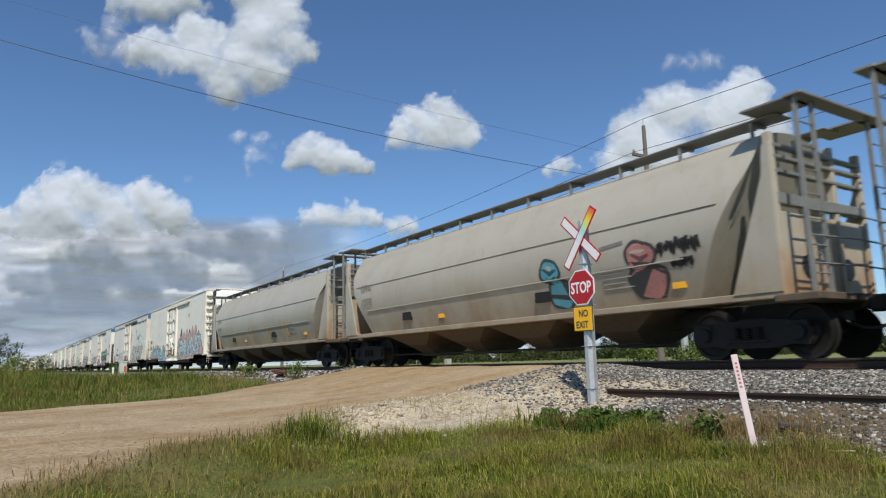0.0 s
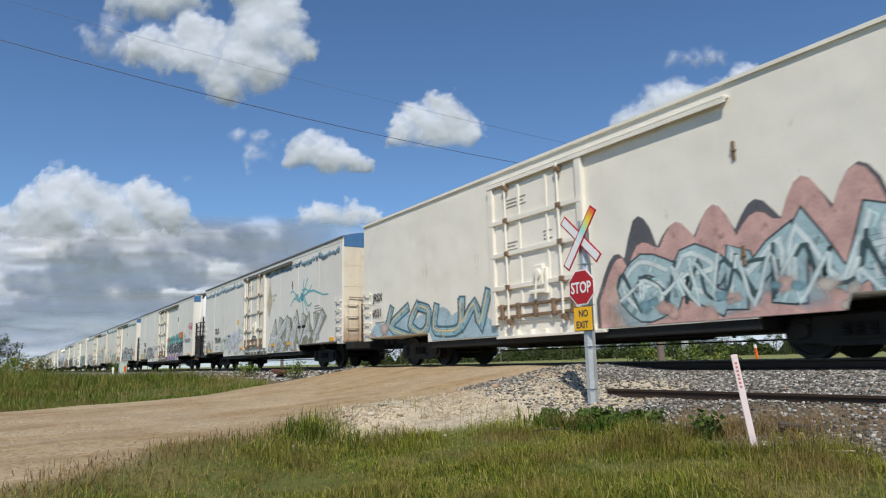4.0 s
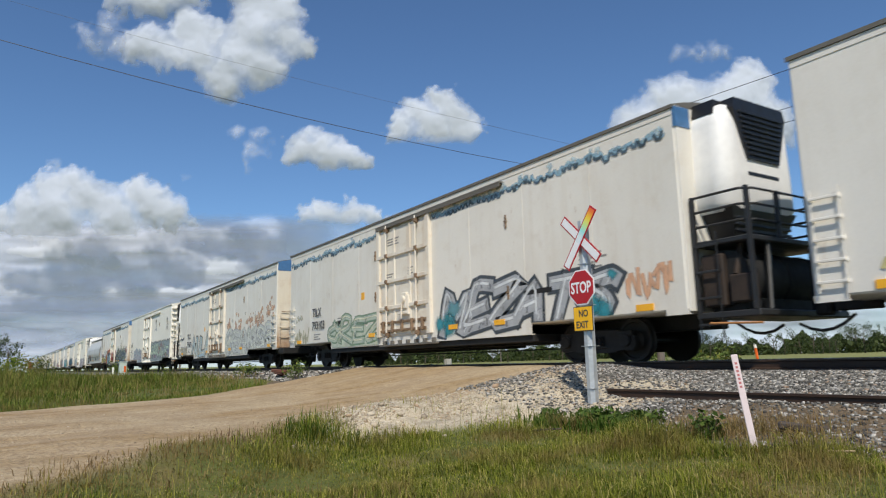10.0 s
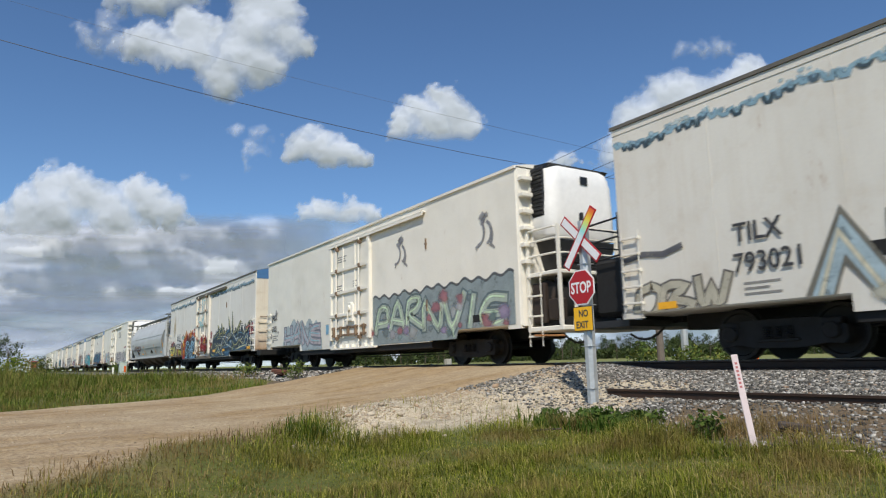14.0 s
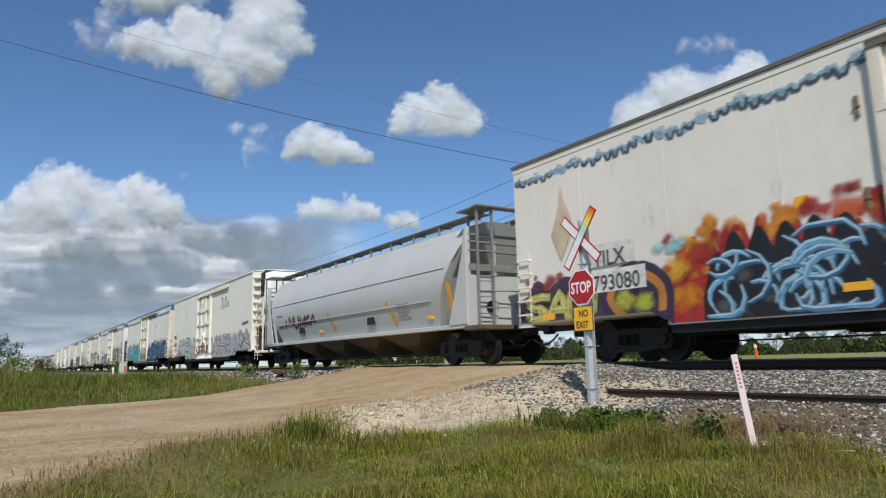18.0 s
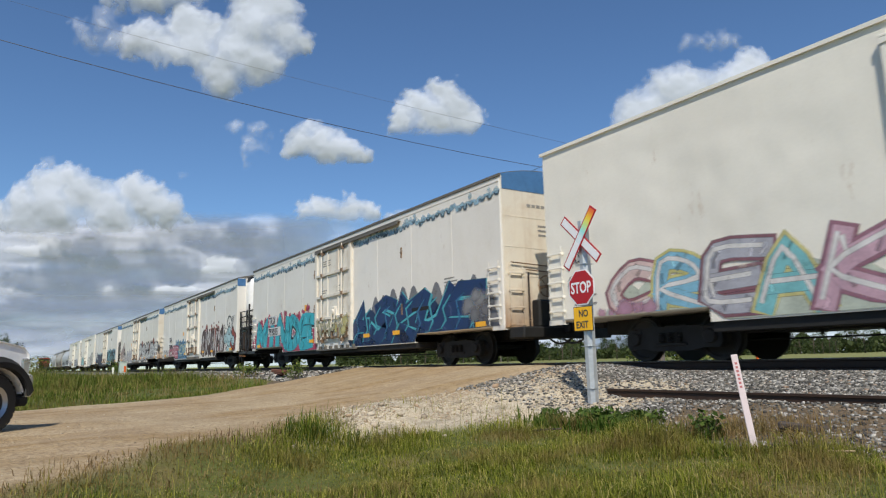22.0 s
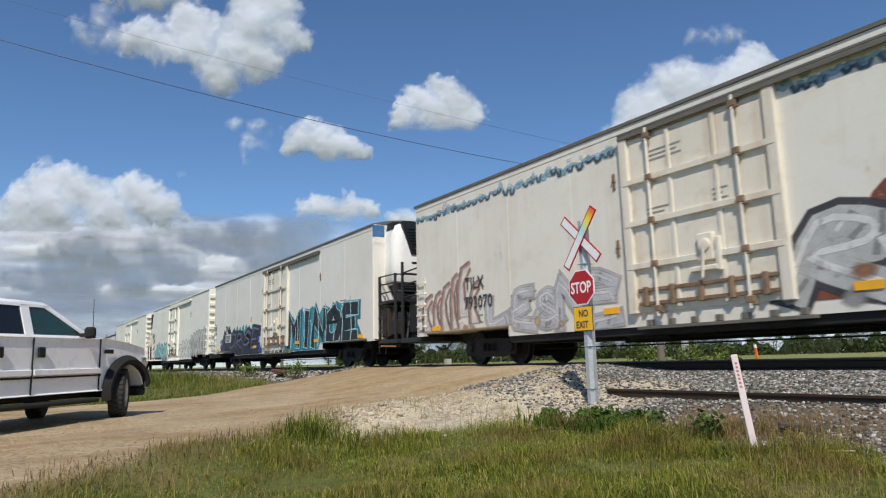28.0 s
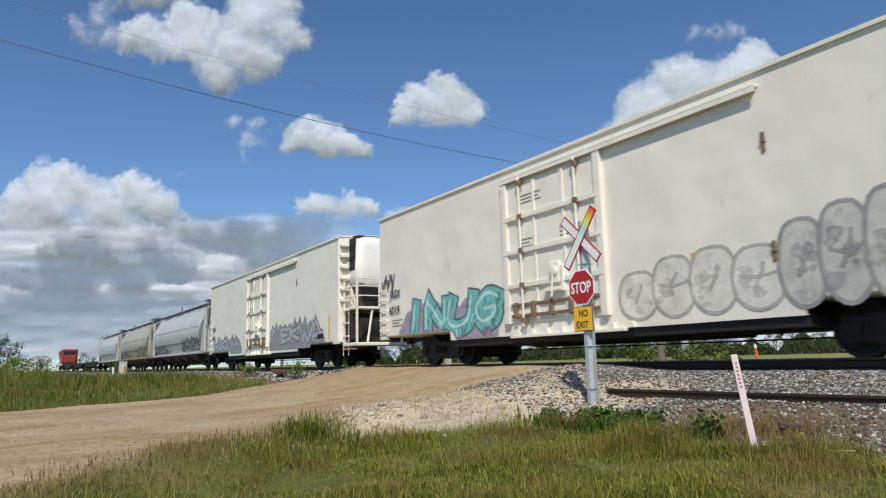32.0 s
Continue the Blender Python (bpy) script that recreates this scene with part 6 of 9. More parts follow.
s = on(R_G, 7)
s.cloud(11.75, 20.25, 0.72, 2.3, (0.02, 0.035, 0.055), 15, 0.15)
s.haze(12.0, 19.6, 0.85, 2.0, 46, [(0.36, 0.38, 0.20), (0.50, 0.50, 0.30), (0.20, 0.26, 0.20)], 0.3)
for k in range(74):
    x_, z_, a_, l_ = s.r.uniform(11.9, 19.2), s.r.uniform(0.85, 2.0), s.r.uniform(-0.7, 0.75), s.r.uniform(0.8, 2.3)
    c_ = s.r.uniform(-0.9, 0.9)
    p_ = [(min(x_ + l_ * u * math.cos(a_ + c_ * u), 20.3), min(2.35, max(0.74, z_ + 0.75 * l_ * u * math.sin(a_ + c_ * u)))) for u in (0, 0.15, 0.3, 0.45, 0.6, 0.75, 0.9, 1)]
    s.blade(p_, s.r.uniform(0.16, 0.34), s.r.choice([(0.012, 0.028, 0.05), (0.015, 0.05, 0.10), (0.03, 0.09, 0.16), (0.008, 0.012, 0.02)]))
    s.blade([(a, b + 0.06) for a, b in p_], s.r.uniform(0.02, 0.05), s.r.choice([(0.56, 0.55, 0.34), (0.46, 0.44, 0.17), (0.60, 0.63, 0.62), (0.10, 0.24, 0.36)]))
for x_, h_, d_ in ((13.9, 2.5, -0.4), (14.6, 2.55, -0.3), (16.2, 2.85, -0.45), (16.7, 3.1, -0.25), (17.6, 2.5, 0.5)):
    s.blade([(x_ - 0.2 * d_, 1.6), (x_, 2.0), (x_ + d_ * 0.6, 2.35), (x_ + d_, h_)], 0.26, (0.02, 0.05, 0.08))
    s.blade([(x_ - 0.1 * d_, 1.7), (x_ + 0.06, 2.05), (x_ + d_ * 0.6 + 0.05, 2.4), (x_ + d_, h_ + 0.04)], 0.09, (0.46, 0.44, 0.20))
s.cloud(19.6, 20.3, 1.7, 2.3, (0.26, 0.03, 0.035), 2, 0.1)
s.line([(19.0, 2.05), (19.6, 2.15), (20.2, 2.0)], 0.06, (0.45, 0.12, 0.10))
s.haze(11.4, 12.2, 1.2, 2.3, 8, [(0.30, 0.03, 0.035)], 0.26)
s.cloud(4.3, 8.45, 0.72, 2.4, (0.36, 0.025, 0.02), 13, 0.4)
s.haze(5.4, 8.4, 2.1, 2.6, 24, [(0.36, 0.025, 0.02), (0.30, 0.02, 0.02), (0.62, 0.24, 0.02)], 0.2)
s.haze(4.4, 8.3, 1.5, 2.35, 22, [(0.62, 0.24, 0.02), (0.55, 0.10, 0.02), (0.36, 0.03, 0.02), (0.66, 0.34, 0.03)], 0.3)
s.haze(4.3, 5.4, 0.85, 1.8, 9, [(0.60, 0.20, 0.02), (0.50, 0.08, 0.02)], 0.25)
s.cloud(5.2, 8.45, 0.72, 2.3, (0.012, 0.014, 0.018), 7, 0.2)
s.haze(5.5, 8.3, 0.8, 1.5, 9, [(0.05, 0.055, 0.06), (0.09, 0.09, 0.095)], 0.24)
for k in range(30):
    x_, z_, a_, l_ = s.r.uniform(5.3, 8.0), s.r.uniform(0.85, 1.75), s.r.uniform(-2.4, 2.4), s.r.uniform(0.4, 1.0)
    p_ = [(min(8.4, max(5.2, x_ + l_ * 0.6 * math.sin(a_ + 2.6 * u))), min(2.05, max(0.76, z_ + l_ * 0.5 * math.cos(a_ + 2.6 * u)))) for u in (0, 0.2, 0.4, 0.6, 0.8, 1)]
    s.blade(p_, s.r.uniform(0.05, 0.1), s.r.choice([(0.06, 0.18, 0.32), (0.12, 0.32, 0.50), (0.03, 0.10, 0.2)]))
    s.blade([(a - 0.02, b + 0.03) for a, b in p_], 0.025, (0.36, 0.54, 0.66))
s.cloud(0.1, 4.4, 0.95, 1.95, (0.06, 0.035, 0.07), 4, 0.2)
s.haze(0.2, 1.6, 1.6, 2.0, 6, [(0.30, 0.04, 0.04), (0.24, 0.03, 0.04)], 0.2)
s.haze(0.15, 4.2, 0.8, 1.5, 14, [(0.03, 0.03, 0.035), (0.10, 0.09, 0.08), (0.05, 0.03, 0.06)], 0.34)
for w_, c_ in ((0.5, (0.035, 0.025, 0.06)), (0.16, (0.45, 0.18, 0.04))):
    s.line(s.bend([(3.3, 0.9), (3.0, 1.3), (3.3, 1.65), (3.9, 1.7), (4.3, 1.4), (4.3, 0.95)]), w_, c_)
s.haze(3.3, 4.0, 1.0, 1.4, 4, [(0.45, 0.45, 0.06), (0.55, 0.55, 0.12)], 0.26)
s.kite(1.7, 2.3, 4.0, 0.7, (0.55, 0.46, 0.32))
s.word("SAN", 0.3, 2.6, 0.78, 1.7, 0.16, (0.42, 0.40, 0.10), (0.04, 0.03, 0.05), (0.6, 0.55, 0.2), None, 0.15)
s.haze(4.2, 5.2, 2.0, 2.4, 5, [(0.36, 0.60, 0.62)], 0.16)
s.patch([(2.5, 2.0), (3.7, 2.0), (3.7, 2.45), (2.5, 2.45)], (0.62, 0.61, 0.58))
s.patch([(2.5, 1.45), (3.95, 1.45), (3.95, 1.9), (2.5, 1.9)], (0.66, 0.66, 0.64))
s.haze(9.0, 11.6, 0.95, 1.5, 14, [(0.42, 0.05, 0.03), (0.55, 0.22, 0.05), (0.36, 0.03, 0.03)], 0.3)
s.y -= 0.16
s.haze(10.3, 11.5, 1.2, 2.1, 16, [(0.28, 0.02, 0.03), (0.34, 0.03, 0.03)], 0.3)
s.haze(8.7, 11.4, 1.3, 2.1, 8, [(0.44, 0.05, 0.03), (0.60, 0.26, 0.04)], 0.2)
for k in range(12):
    x_, z_ = s.r.uniform(9.1, 10.9), s.r.uniform(2.3, 4.0)
    s.blade([(x_, z_), (x_ + 0.2, z_ + 0.3), (x_ + s.r.uniform(-0.3, 0.5), z_ + s.r.uniform(0.1, 0.6))], 0.16, (0.34, 0.60, 0.64))
s.finish(R_G, "wild blue and yellow swirls, black and blue letters in red flames")

s = Spray(-HALF - 0.004, 8)
s.word("INUMKA", 2.9, 6.6, 1.6, 2.2, 0.095, (0.13, 0.035, 0.04), None, None, None, 0.2, 1.3, 0.3)
s.patch([(2.1, 1.75), (2.75, 1.75), (2.75, 2.3), (2.1, 2.3)], (0.2, 0.2, 0.21))
for k, px in enumerate((4.6, 7.8, 12.6)):
    s.line([(px, 2.0), (px + 0.35, 1.4)], 0.16, (0.75, 0.36, 0.04))
s.patch([(16.2, 1.5), (16.45, 1.5), (16.4, 2.3), (16.2, 2.3)], (0.75, 0.36, 0.04))
s.finish(H_D, "dark red sprayed tag and amber strips", round_side=True)

s = on(R_H, 9)
s.cloud(11.0, 18.7, 0.72, 1.95, (0.42, 0.40, 0.42), 18, 0.12)
s.word("HRHRLNRS", 11.2, 18.6, 0.75, 1.95, 0.2, (0.15, 0.14, 0.17), (0.60, 0.58, 0.57), (0.66, 0.64, 0.62), None, 0.08, 1.5, -0.3)
s.haze(11.2, 18.5, 0.8, 1.2, 12, [(0.36, 0.26, 0.36), (0.42, 0.50, 0.56), (0.5, 0.42, 0.44)], 0.2)
s.line([(17.2, 2.3), (18.2, 2.36)], 0.1, (0.3, 0.05, 0.06))
s.haze(17.0, 18.6, 1.3, 1.9, 6, [(0.40, 0.46, 0.38), (0.46, 0.5, 0.42)], 0.3)
s.cloud(1.7, 7.4, 0.72, 1.7, (0.44, 0.48, 0.40), 6, 0.35)
for k, (ch_, f_, o_) in enumerate((("C", (0.58, 0.44, 0.41), (0.24, 0.10, 0.12)), ("R", (0.20, 0.42, 0.55), (0.50, 0.46, 0.18)), ("E", (0.36, 0.36, 0.40), (0.20, 0.09, 0.11)), ("A", (0.18, 0.44, 0.46), (0.52, 0.47, 0.20)), ("K", (0.50, 0.32, 0.38), (0.26, 0.12, 0.16)))):
    s.word(ch_, 1.9 + 1.08 * k, 3.1 + 1.08 * k, 0.75, 2.0, 0.3, f_, o_, (0.62, 0.60, 0.58), None, 0.1, 1.4)
s.haze(0.9, 3.0, 0.8, 1.1, 6, [(0.42, 0.24, 0.32)], 0.24)
s.curl(13.2, 3.9, 0.9, (0.56, 0.53, 0.46), 5)
s.curl(13.9, 3.85, 0.8, (0.54, 0.52, 0.46), 4)
s.finish(R_H, "low band of purple-grey letters along the side")

s = on(R_I, 10)
s.cloud(12.4, 20.2, 0.72, 2.5, (0.16, 0.16, 0.17), 12, 0.3)
s.cloud(11.6, 19.4, 0.72, 2.0, (0.012, 0.03, 0.085), 8, 0.3)
s.haze(12.0, 19.2, 0.8, 1.5, 26, [NAVY, (0.015, 0.03, 0.09), (0.01, 0.015, 0.04)], 0.4)
for w_, c_ in ((0.50, (0.07, 0.36, 0.42)), (0.40, (0.012, 0.035, 0.11))):
    s.r.seed(12)
    s.word("ASKUE", 11.6, 19.3, 0.76, 2.3, w_, c_, None, None, None, 0.08, 1.28, 0.45, False)
for k in range(11):
    x_ = 11.9 + 0.7 * k
    s.blade([(x_, 0.85 + 0.1 * (k % 3)), (x_ + 0.25, 1.25), (x_ + 0.1, 1.6 + 0.15 * (k % 2)), (x_ + 0.5, 1.95)], 0.09, (0.06, 0.30, 0.37) if k % 3 else (0.03, 0.12, 0.24))
s.haze(18.7, 20.2, 1.0, 1.9, 10, [(0.16, 0.16, 0.17), (0.24, 0.24, 0.25), (0.10, 0.10, 0.11)], 0.3)
s.cloud(0.1, 8.35, 0.7, 2.55, (0.40, 0.05, 0.10), 15, 0.3)
s.haze(0.3, 8.2, 2.0, 2.45, 14, [(0.42, 0.06, 0.12), (0.36, 0.04, 0.09)], 0.22)
for w_, c_ in ((0.60, (0.70, 0.70, 0.69)), (0.55, (0.02, 0.025, 0.03)), (0.45, (0.045, 0.38, 0.45))):
    s.r.seed(33)
    s.word("MINDE", 0.8, 7.9, 0.74, 2.25, w_, c_, None, None, None, 0.03, 1.25, 0.12)
for k in range(9):
    x_ = 1.1 + 0.78 * k
    s.blade([(x_, 0.9), (x_ + 0.08, 1.2), (x_ + 0.02, 1.55)], 0.06, (0.16, 0.50, 0.55))
    s.blade([(x_ + 0.3, 1.5), (x_ + 0.34, 1.7), (x_ + 0.28, 1.95)], 0.06, (0.02, 0.14, 0.18))
s.patch([(2.55, 1.96), (3.7, 1.96), (3.7, 2.36), (2.55, 2.36)], (0.66, 0.66, 0.64))
s.patch([(2.5, 1.45), (4.15, 1.45), (4.15, 1.84), (2.5, 1.84)], (0.66, 0.66, 0.64))
s.y -= 0.16
s.word("GUR", 8.7, 11.4, 1.1, 1.9, 0.09, (0.36, 0.34, 0.22), None)
s.haze(10.4, 11.5, 1.0, 1.7, 4, [(0.52, 0.47, 0.20)], 0.3)
s.finish(R_I, "navy and teal angular letters, teal and crimson letters")

s = on(R_J, 11)
s.cloud(12.2, 17.5, 1.0, 2.75, (0.26, 0.05, 0.03), 6, 0.85)
for w_, c_ in ((0.62, (0.66, 0.65, 0.62)), (0.50, (0.085, 0.045, 0.035)), (0.07, (0.62, 0.60, 0.57))):
    s.r.seed(21)
    s.word("SNRIO", 12.3, 17.5, 0.75, 2.45, w_, c_, None, None, None, 0.06, 1.3, 0.05)
s.haze(12.6, 17.3, 0.85, 1.6, 22, [(0.055, 0.032, 0.028), (0.15, 0.085, 0.065), (0.11, 0.06, 0.05)], 0.17)
s.haze(12.3, 17.0, 2.3, 2.75, 12, [(0.30, 0.05, 0.03), (0.36, 0.08, 0.05)], 0.13)
for w_, c_ in ((0.09, (0.10, 0.04, 0.03)), (0.0, (0.30, 0.07, 0.05))):
    s.patch([(19.2 + (0.5 + w_) * (1 + 0.15 * math.sin(5 * a)) * math.cos(a), 1.55 + (0.55 + w_) * (1 + 0.15 * math.sin(5 * a)) * math.sin(a)) for a in (0.22 * j for j in range(28))], c_)
s.haze(17.6, 19.6, 0.8, 1.3, 7, [(0.30, 0.08, 0.06), (0.24, 0.07, 0.05)], 0.2)
for cx_, cz_, rx_, rz_ in ((18.5, 0.98, 0.42, 0.32), (17.76, 1.66, 0.24, 0.24), (19.25, 1.5, 0.25, 0.24), (18.92, 1.72, 0.17, 0.19), (18.42, 1.72, 0.46, 0.46), (18.5, 2.08, 0.22, 0.2)):
    for w_, c_ in ((0.045, (0.03, 0.04, 0.045)), (0.0, (0.40, 0.56, 0.58))):
        s.patch([(cx_ + (rx_ + w_) * (1 + 0.07 * math.sin(3 * a + cx_)) * math.cos(a), cz_ + (rz_ + w_) * (1 + 0.07 * math.sin(4 * a)) * math.sin(a)) for a in (0.3 * j for j in range(21))], c_)
    s.blade([(cx_ - 0.7 * rx_, cz_ + 0.1), (cx_ - 0.3 * rx_, cz_ - 0.55 * rz_), (cx_ + 0.6 * rx_, cz_ - 0.6 * rz_)], 0.06, (0.20, 0.36, 0.38))
    s.blade([(cx_ - 0.5 * rx_, cz_ + 0.4 * rz_), (cx_, cz_ + 0.7 * rz_), (cx_ + 0.5 * rx_, cz_ + 0.5 * rz_)], 0.05, (0.60, 0.70, 0.70))
s.line(s.bend([(18.5, 2.5), (18.62, 2.42), (18.55, 2.3), (18.3, 2.3), (18.12, 2.55), (18.3, 2.82), (18.65, 2.85), (18.95, 2.6), (19.05, 2.2), (19.0, 1.9)]), 0.055, (0.06, 0.07, 0.07))
for k in range(7):
    s.line([(18.95, 2.78 - 0.1 * k), (19.45 - 0.06 * k, 2.84 - 0.1 * k)], 0.018, (0.25, 0.25, 0.25))
s.cloud(4.3, 8.4, 0.75, 2.1, (0.10, 0.24, 0.36), 5, 0.2)
s.haze(4.6, 8.3, 1.6, 2.0, 9, [(0.30, 0.42, 0.20), (0.50, 0.46, 0.18), (0.18, 0.34, 0.42)], 0.2)
s.word("HOR", 5.2, 8.3, 0.78, 1.85, 0.28, (0.14, 0.30, 0.44), (0.03, 0.07, 0.13), (0.5, 0.5, 0.3), None, 0.14)
s.word("OSE", 2.7, 5.6, 0.75, 1.7, 0.24, (0.48, 0.18, 0.22), (0.18, 0.03, 0.05), (0.66, 0.5, 0.5), None, 0.14)
s.word("WN", 0.5, 2.2, 0.8, 1.6, 0.06, (0.25, 0.25, 0.25), None)
s.finish(R_J, "brown bubble letters with white outline beside pale blue blobs")

s = on(R_K, 12)
s.cloud(11.7, 20.3, 0.9, 2.75, (0.20, 0.06, 0.03), 8, 0.6)
s.word("RSCURE", 11.8, 20.3, 0.75, 2.3, 0.46, (0.44, 0.44, 0.43), (0.045, 0.045, 0.05), (0.64, 0.64, 0.62), None, 0.12, 1.5, 0.35)
s.haze(12.0, 20.2, 0.8, 1.3, 14, [(0.30, 0.30, 0.30), (0.5, 0.5, 0.48), (0.2, 0.2, 0.2), (0.26, 0.12, 0.06)], 0.22)
s.haze(0.3, 3.2, 0.8, 1.7, 12, [(0.62, 0.48, 0.44), (0.66, 0.56, 0.52), (0.58, 0.42, 0.36)], 0.28)
for lx, lw, lo, hi in ((0.35, 0.62, 1.0, 2.05), (0.95, 0.45, 1.05, 2.1), (1.35, 0.55, 0.95, 2.3), (1.85, 0.42, 1.0, 2.5), (2.2, 0.72, 1.3, 2.75), (2.75, 0.55, 1.1, 2.2)):
    stem = [(lx, lo), (lx - 0.02, lo + 0.5 * (hi - lo)), (lx + 0.3 * lw, hi - 0.12), (lx + 0.8 * lw, hi)]
    back = [(lx + 0.9 * lw, hi - 0.2), (lx + 0.45 * lw, lo + 0.6 * (hi - lo)), (lx + 0.5 * lw, lo + 0.3 * (hi - lo)), (lx + 0.85 * lw, lo)]
    s.patch(stem + back, (0.61, 0.59, 0.55))
    s.line([(x + 0.06, z - 0.03) for x, z in stem], 0.10, (0.47, 0.25, 0.19), 0.2)
    s.line(stem, 0.05, (0.20, 0.18, 0.17), 0.2)
    s.line(back, 0.06, (0.40, 0.20, 0.16), 0.2)
    s.line([(x + 0.05, z) for x, z in back[1:]], 0.035, (0.18, 0.16, 0.155), 0.2)
s.haze(0.3, 3.4, 0.72, 1.0, 16, [(0.45, 0.26, 0.2), (0.52, 0.36, 0.30), (0.40, 0.2, 0.15)], 0.14)
s.word("LESNE", 3.6, 8.0, 0.78, 1.9, 0.24, (0.46, 0.46, 0.48), (0.40, 0.37, 0.36), (0.58, 0.56, 0.56), None, 0.2)
s.haze(0.3, 7.8, 0.75, 1.0, 9, [(0.46, 0.33, 0.20), (0.42, 0.3, 0.26)], 0.16)
s.finish(R_K, "silver block letters edged in black with rust-red tops")

s = on(R_L, 13)
s.cloud(12.0, 19.7, 0.72, 2.45, (0.04, 0.26, 0.33), 6, 0.12)
s.word("MINOE", 12.4, 19.3, 0.74, 2.35, 0.42, (0.018, 0.018, 0.02), (0.34, 0.62, 0.68), None, (0.02, 0.14, 0.2), 0.05, 1.22, 0.1, False)
for k in range(9):
    s.line([(12.8 + 0.75 * k, 0.8), (12.9 + 0.75 * k, 1.3 + 0.3 * (k % 2)), (12.8 + 0.75 * k, 1.9 + 0.3 * (k % 3))], 0.05, (0.45, 0.66, 0.7), 0.5)
s.cloud(1.4, 8.9, 0.72, 1.6, (0.03, 0.05, 0.18), 6, 0.5, True)
s.cloud(3.4, 8.2, 1.0, 2.25, (0.05, 0.26, 0.27), 9, 0.2)
s.cloud(2.4, 8.3, 0.72, 2.02, (0.022, 0.022, 0.028), 8, 0.25)
s.word("HORSE", 2.0, 8.4, 0.74, 2.1, 0.44, (0.022, 0.022, 0.027), (0.055, 0.05, 0.10), (0.13, 0.12, 0.19), None, 0.12, 1.16, 0.3, False)
s.patch([(2.5, 1.42), (3.6, 1.42), (3.6, 1.86), (2.5, 1.86)], (0.62, 0.62, 0.60))
s.haze(1.4, 2.4, 0.9, 1.7, 5, [(0.06, 0.10, 0.36)], 0.2)
s.haze(8.2, 9.0, 0.8, 1.5, 5, [(0.06, 0.10, 0.36), (0.1, 0.2, 0.42)], 0.24)
s.word("RW", 0.15, 0.6, 1.9, 2.6, 0.04, DGR, None)
s.finish(R_L, "black letters on a teal halo, dark blue angular letters")

s = on(R_M, 14)
s.bubbles(10.5, 13.9, 0.82, [1.75, 1.95, 2.0, 1.9], (0.70, 0.68, 0.60), (0.42, 0.41, 0.38), (0.62, 0.60, 0.54), 0.032)
s.bubbles(13.9, 17.9, 0.8, [2.2, 2.35, 2.45, 2.5, 2.45, 2.6], (0.52, 0.51, 0.47), (0.30, 0.30, 0.29), (0.40, 0.40, 0.38), 0.042)
s.haze(14.0, 17.8, 0.85, 1.7, 26, [(0.45, 0.45, 0.42), (0.56, 0.55, 0.50), (0.38, 0.39, 0.37)], 0.2)
s.cloud(1.3, 6.4, 0.72, 2.0, (0.36, 0.30, 0.38), 6, 0.5)
s.word("INUG", 1.6, 6.5, 0.76, 2.0, 0.42, (0.16, 0.46, 0.46), (0.10, 0.12, 0.14), (0.42, 0.66, 0.64), None, 0.12, 1.25, 0.15)
s.haze(1.2, 6.4, 0.74, 0.95, 8, [(0.38, 0.28, 0.40), (0.3, 0.24, 0.36)], 0.18)
s.word("AMK", 0.2, 1.0, 2.3, 3.0, 0.04, DGR, None)
s.finish(R_M, "grey outlined bubble letters, teal letters beside the door")

for car, sd, c1 in ((R_N, 15, (0.28, 0.29, 0.31)), (H_E, 16, (0.10, 0.10, 0.11)), (H_F, 17, (0.28, 0.16, 0.10))):
    s = Spray(-HALF - (0.009 if car is R_N else 0.02), sd)
    s.cloud(1.0, 6.6, 0.8 if car is R_N else 1.15, 1.9, c1, 8, 0.6, True)
    s.cloud(11.0, 17.5, 0.8 if car is R_N else 1.15, 2.2, c1, 11, 0.6, True)
    s.word("NEKWA", 11.3, 17.3, 0.9 if car is R_N else 1.2, 1.9, 0.16, (0.42, 0.42, 0.43), (0.14, 0.14, 0.15), None, None, 0.2)
    s.word("MKWA", 1.2, 6.4, 0.9 if car is R_N else 1.2, 1.8, 0.16, (0.40, 0.41, 0.44), (0.14, 0.14, 0.15), None, None, 0.2)
    s.finish(car, "grey jagged graffiti letters", round_side=car is not R_N)

s = Spray(-HALF - 0.004, 19)
for px_ in (4.9, 7.7, 10.4, 12.9):
    s.line([(px_, 1.98), (px_ + 0.3, 1.45)], 0.13, (0.75, 0.36, 0.04))
s.finish(H_C, "slanted amber strips", round_side=True)

s = Spray(-HALF - 0.004, 18)
for k, (cx_, cz_, rx_, rz_) in enumerate(((14.4, 1.55, 0.42, 0.32), (14.3, 2.05, 0.32, 0.26), (11.9, 1.55, 0.36, 0.3), (11.65, 2.08, 0.27, 0.22))):
    for w_, c_ in ((0.07, (0.04, 0.045, 0.05)), (0.0, (0.44, 0.20, 0.18) if k < 2 else (0.09, 0.34, 0.43))):
        s.patch([(cx_ + (rx_ + w_) * (1 + 0.1 * math.sin(3 * a + k)) * math.cos(a), cz_ + (rz_ + w_) * (1 + 0.1 * math.sin(4 * a)) * math.sin(a)) for a in (0.3 * j for j in range(21))], c_)
    s.blade([(cx_ - 0.2, cz_ + 0.08), (cx_, cz_ - 0.05), (cx_ + 0.22, cz_ + 0.02)], 0.09, (0.14, 0.06, 0.06) if k < 2 else (0.02, 0.08, 0.12))
s.word("GANK", 14.75, 15.7, 2.0, 2.3, 0.06, BLK, None)
s.word("ENTS", 15.0, 15.5, 1.75, 1.9, 0.04, BLK, None)
s.line([(13.3, 2.35), (13.9, 2.4)], 0.05, (0.2, 0.19, 0.17))
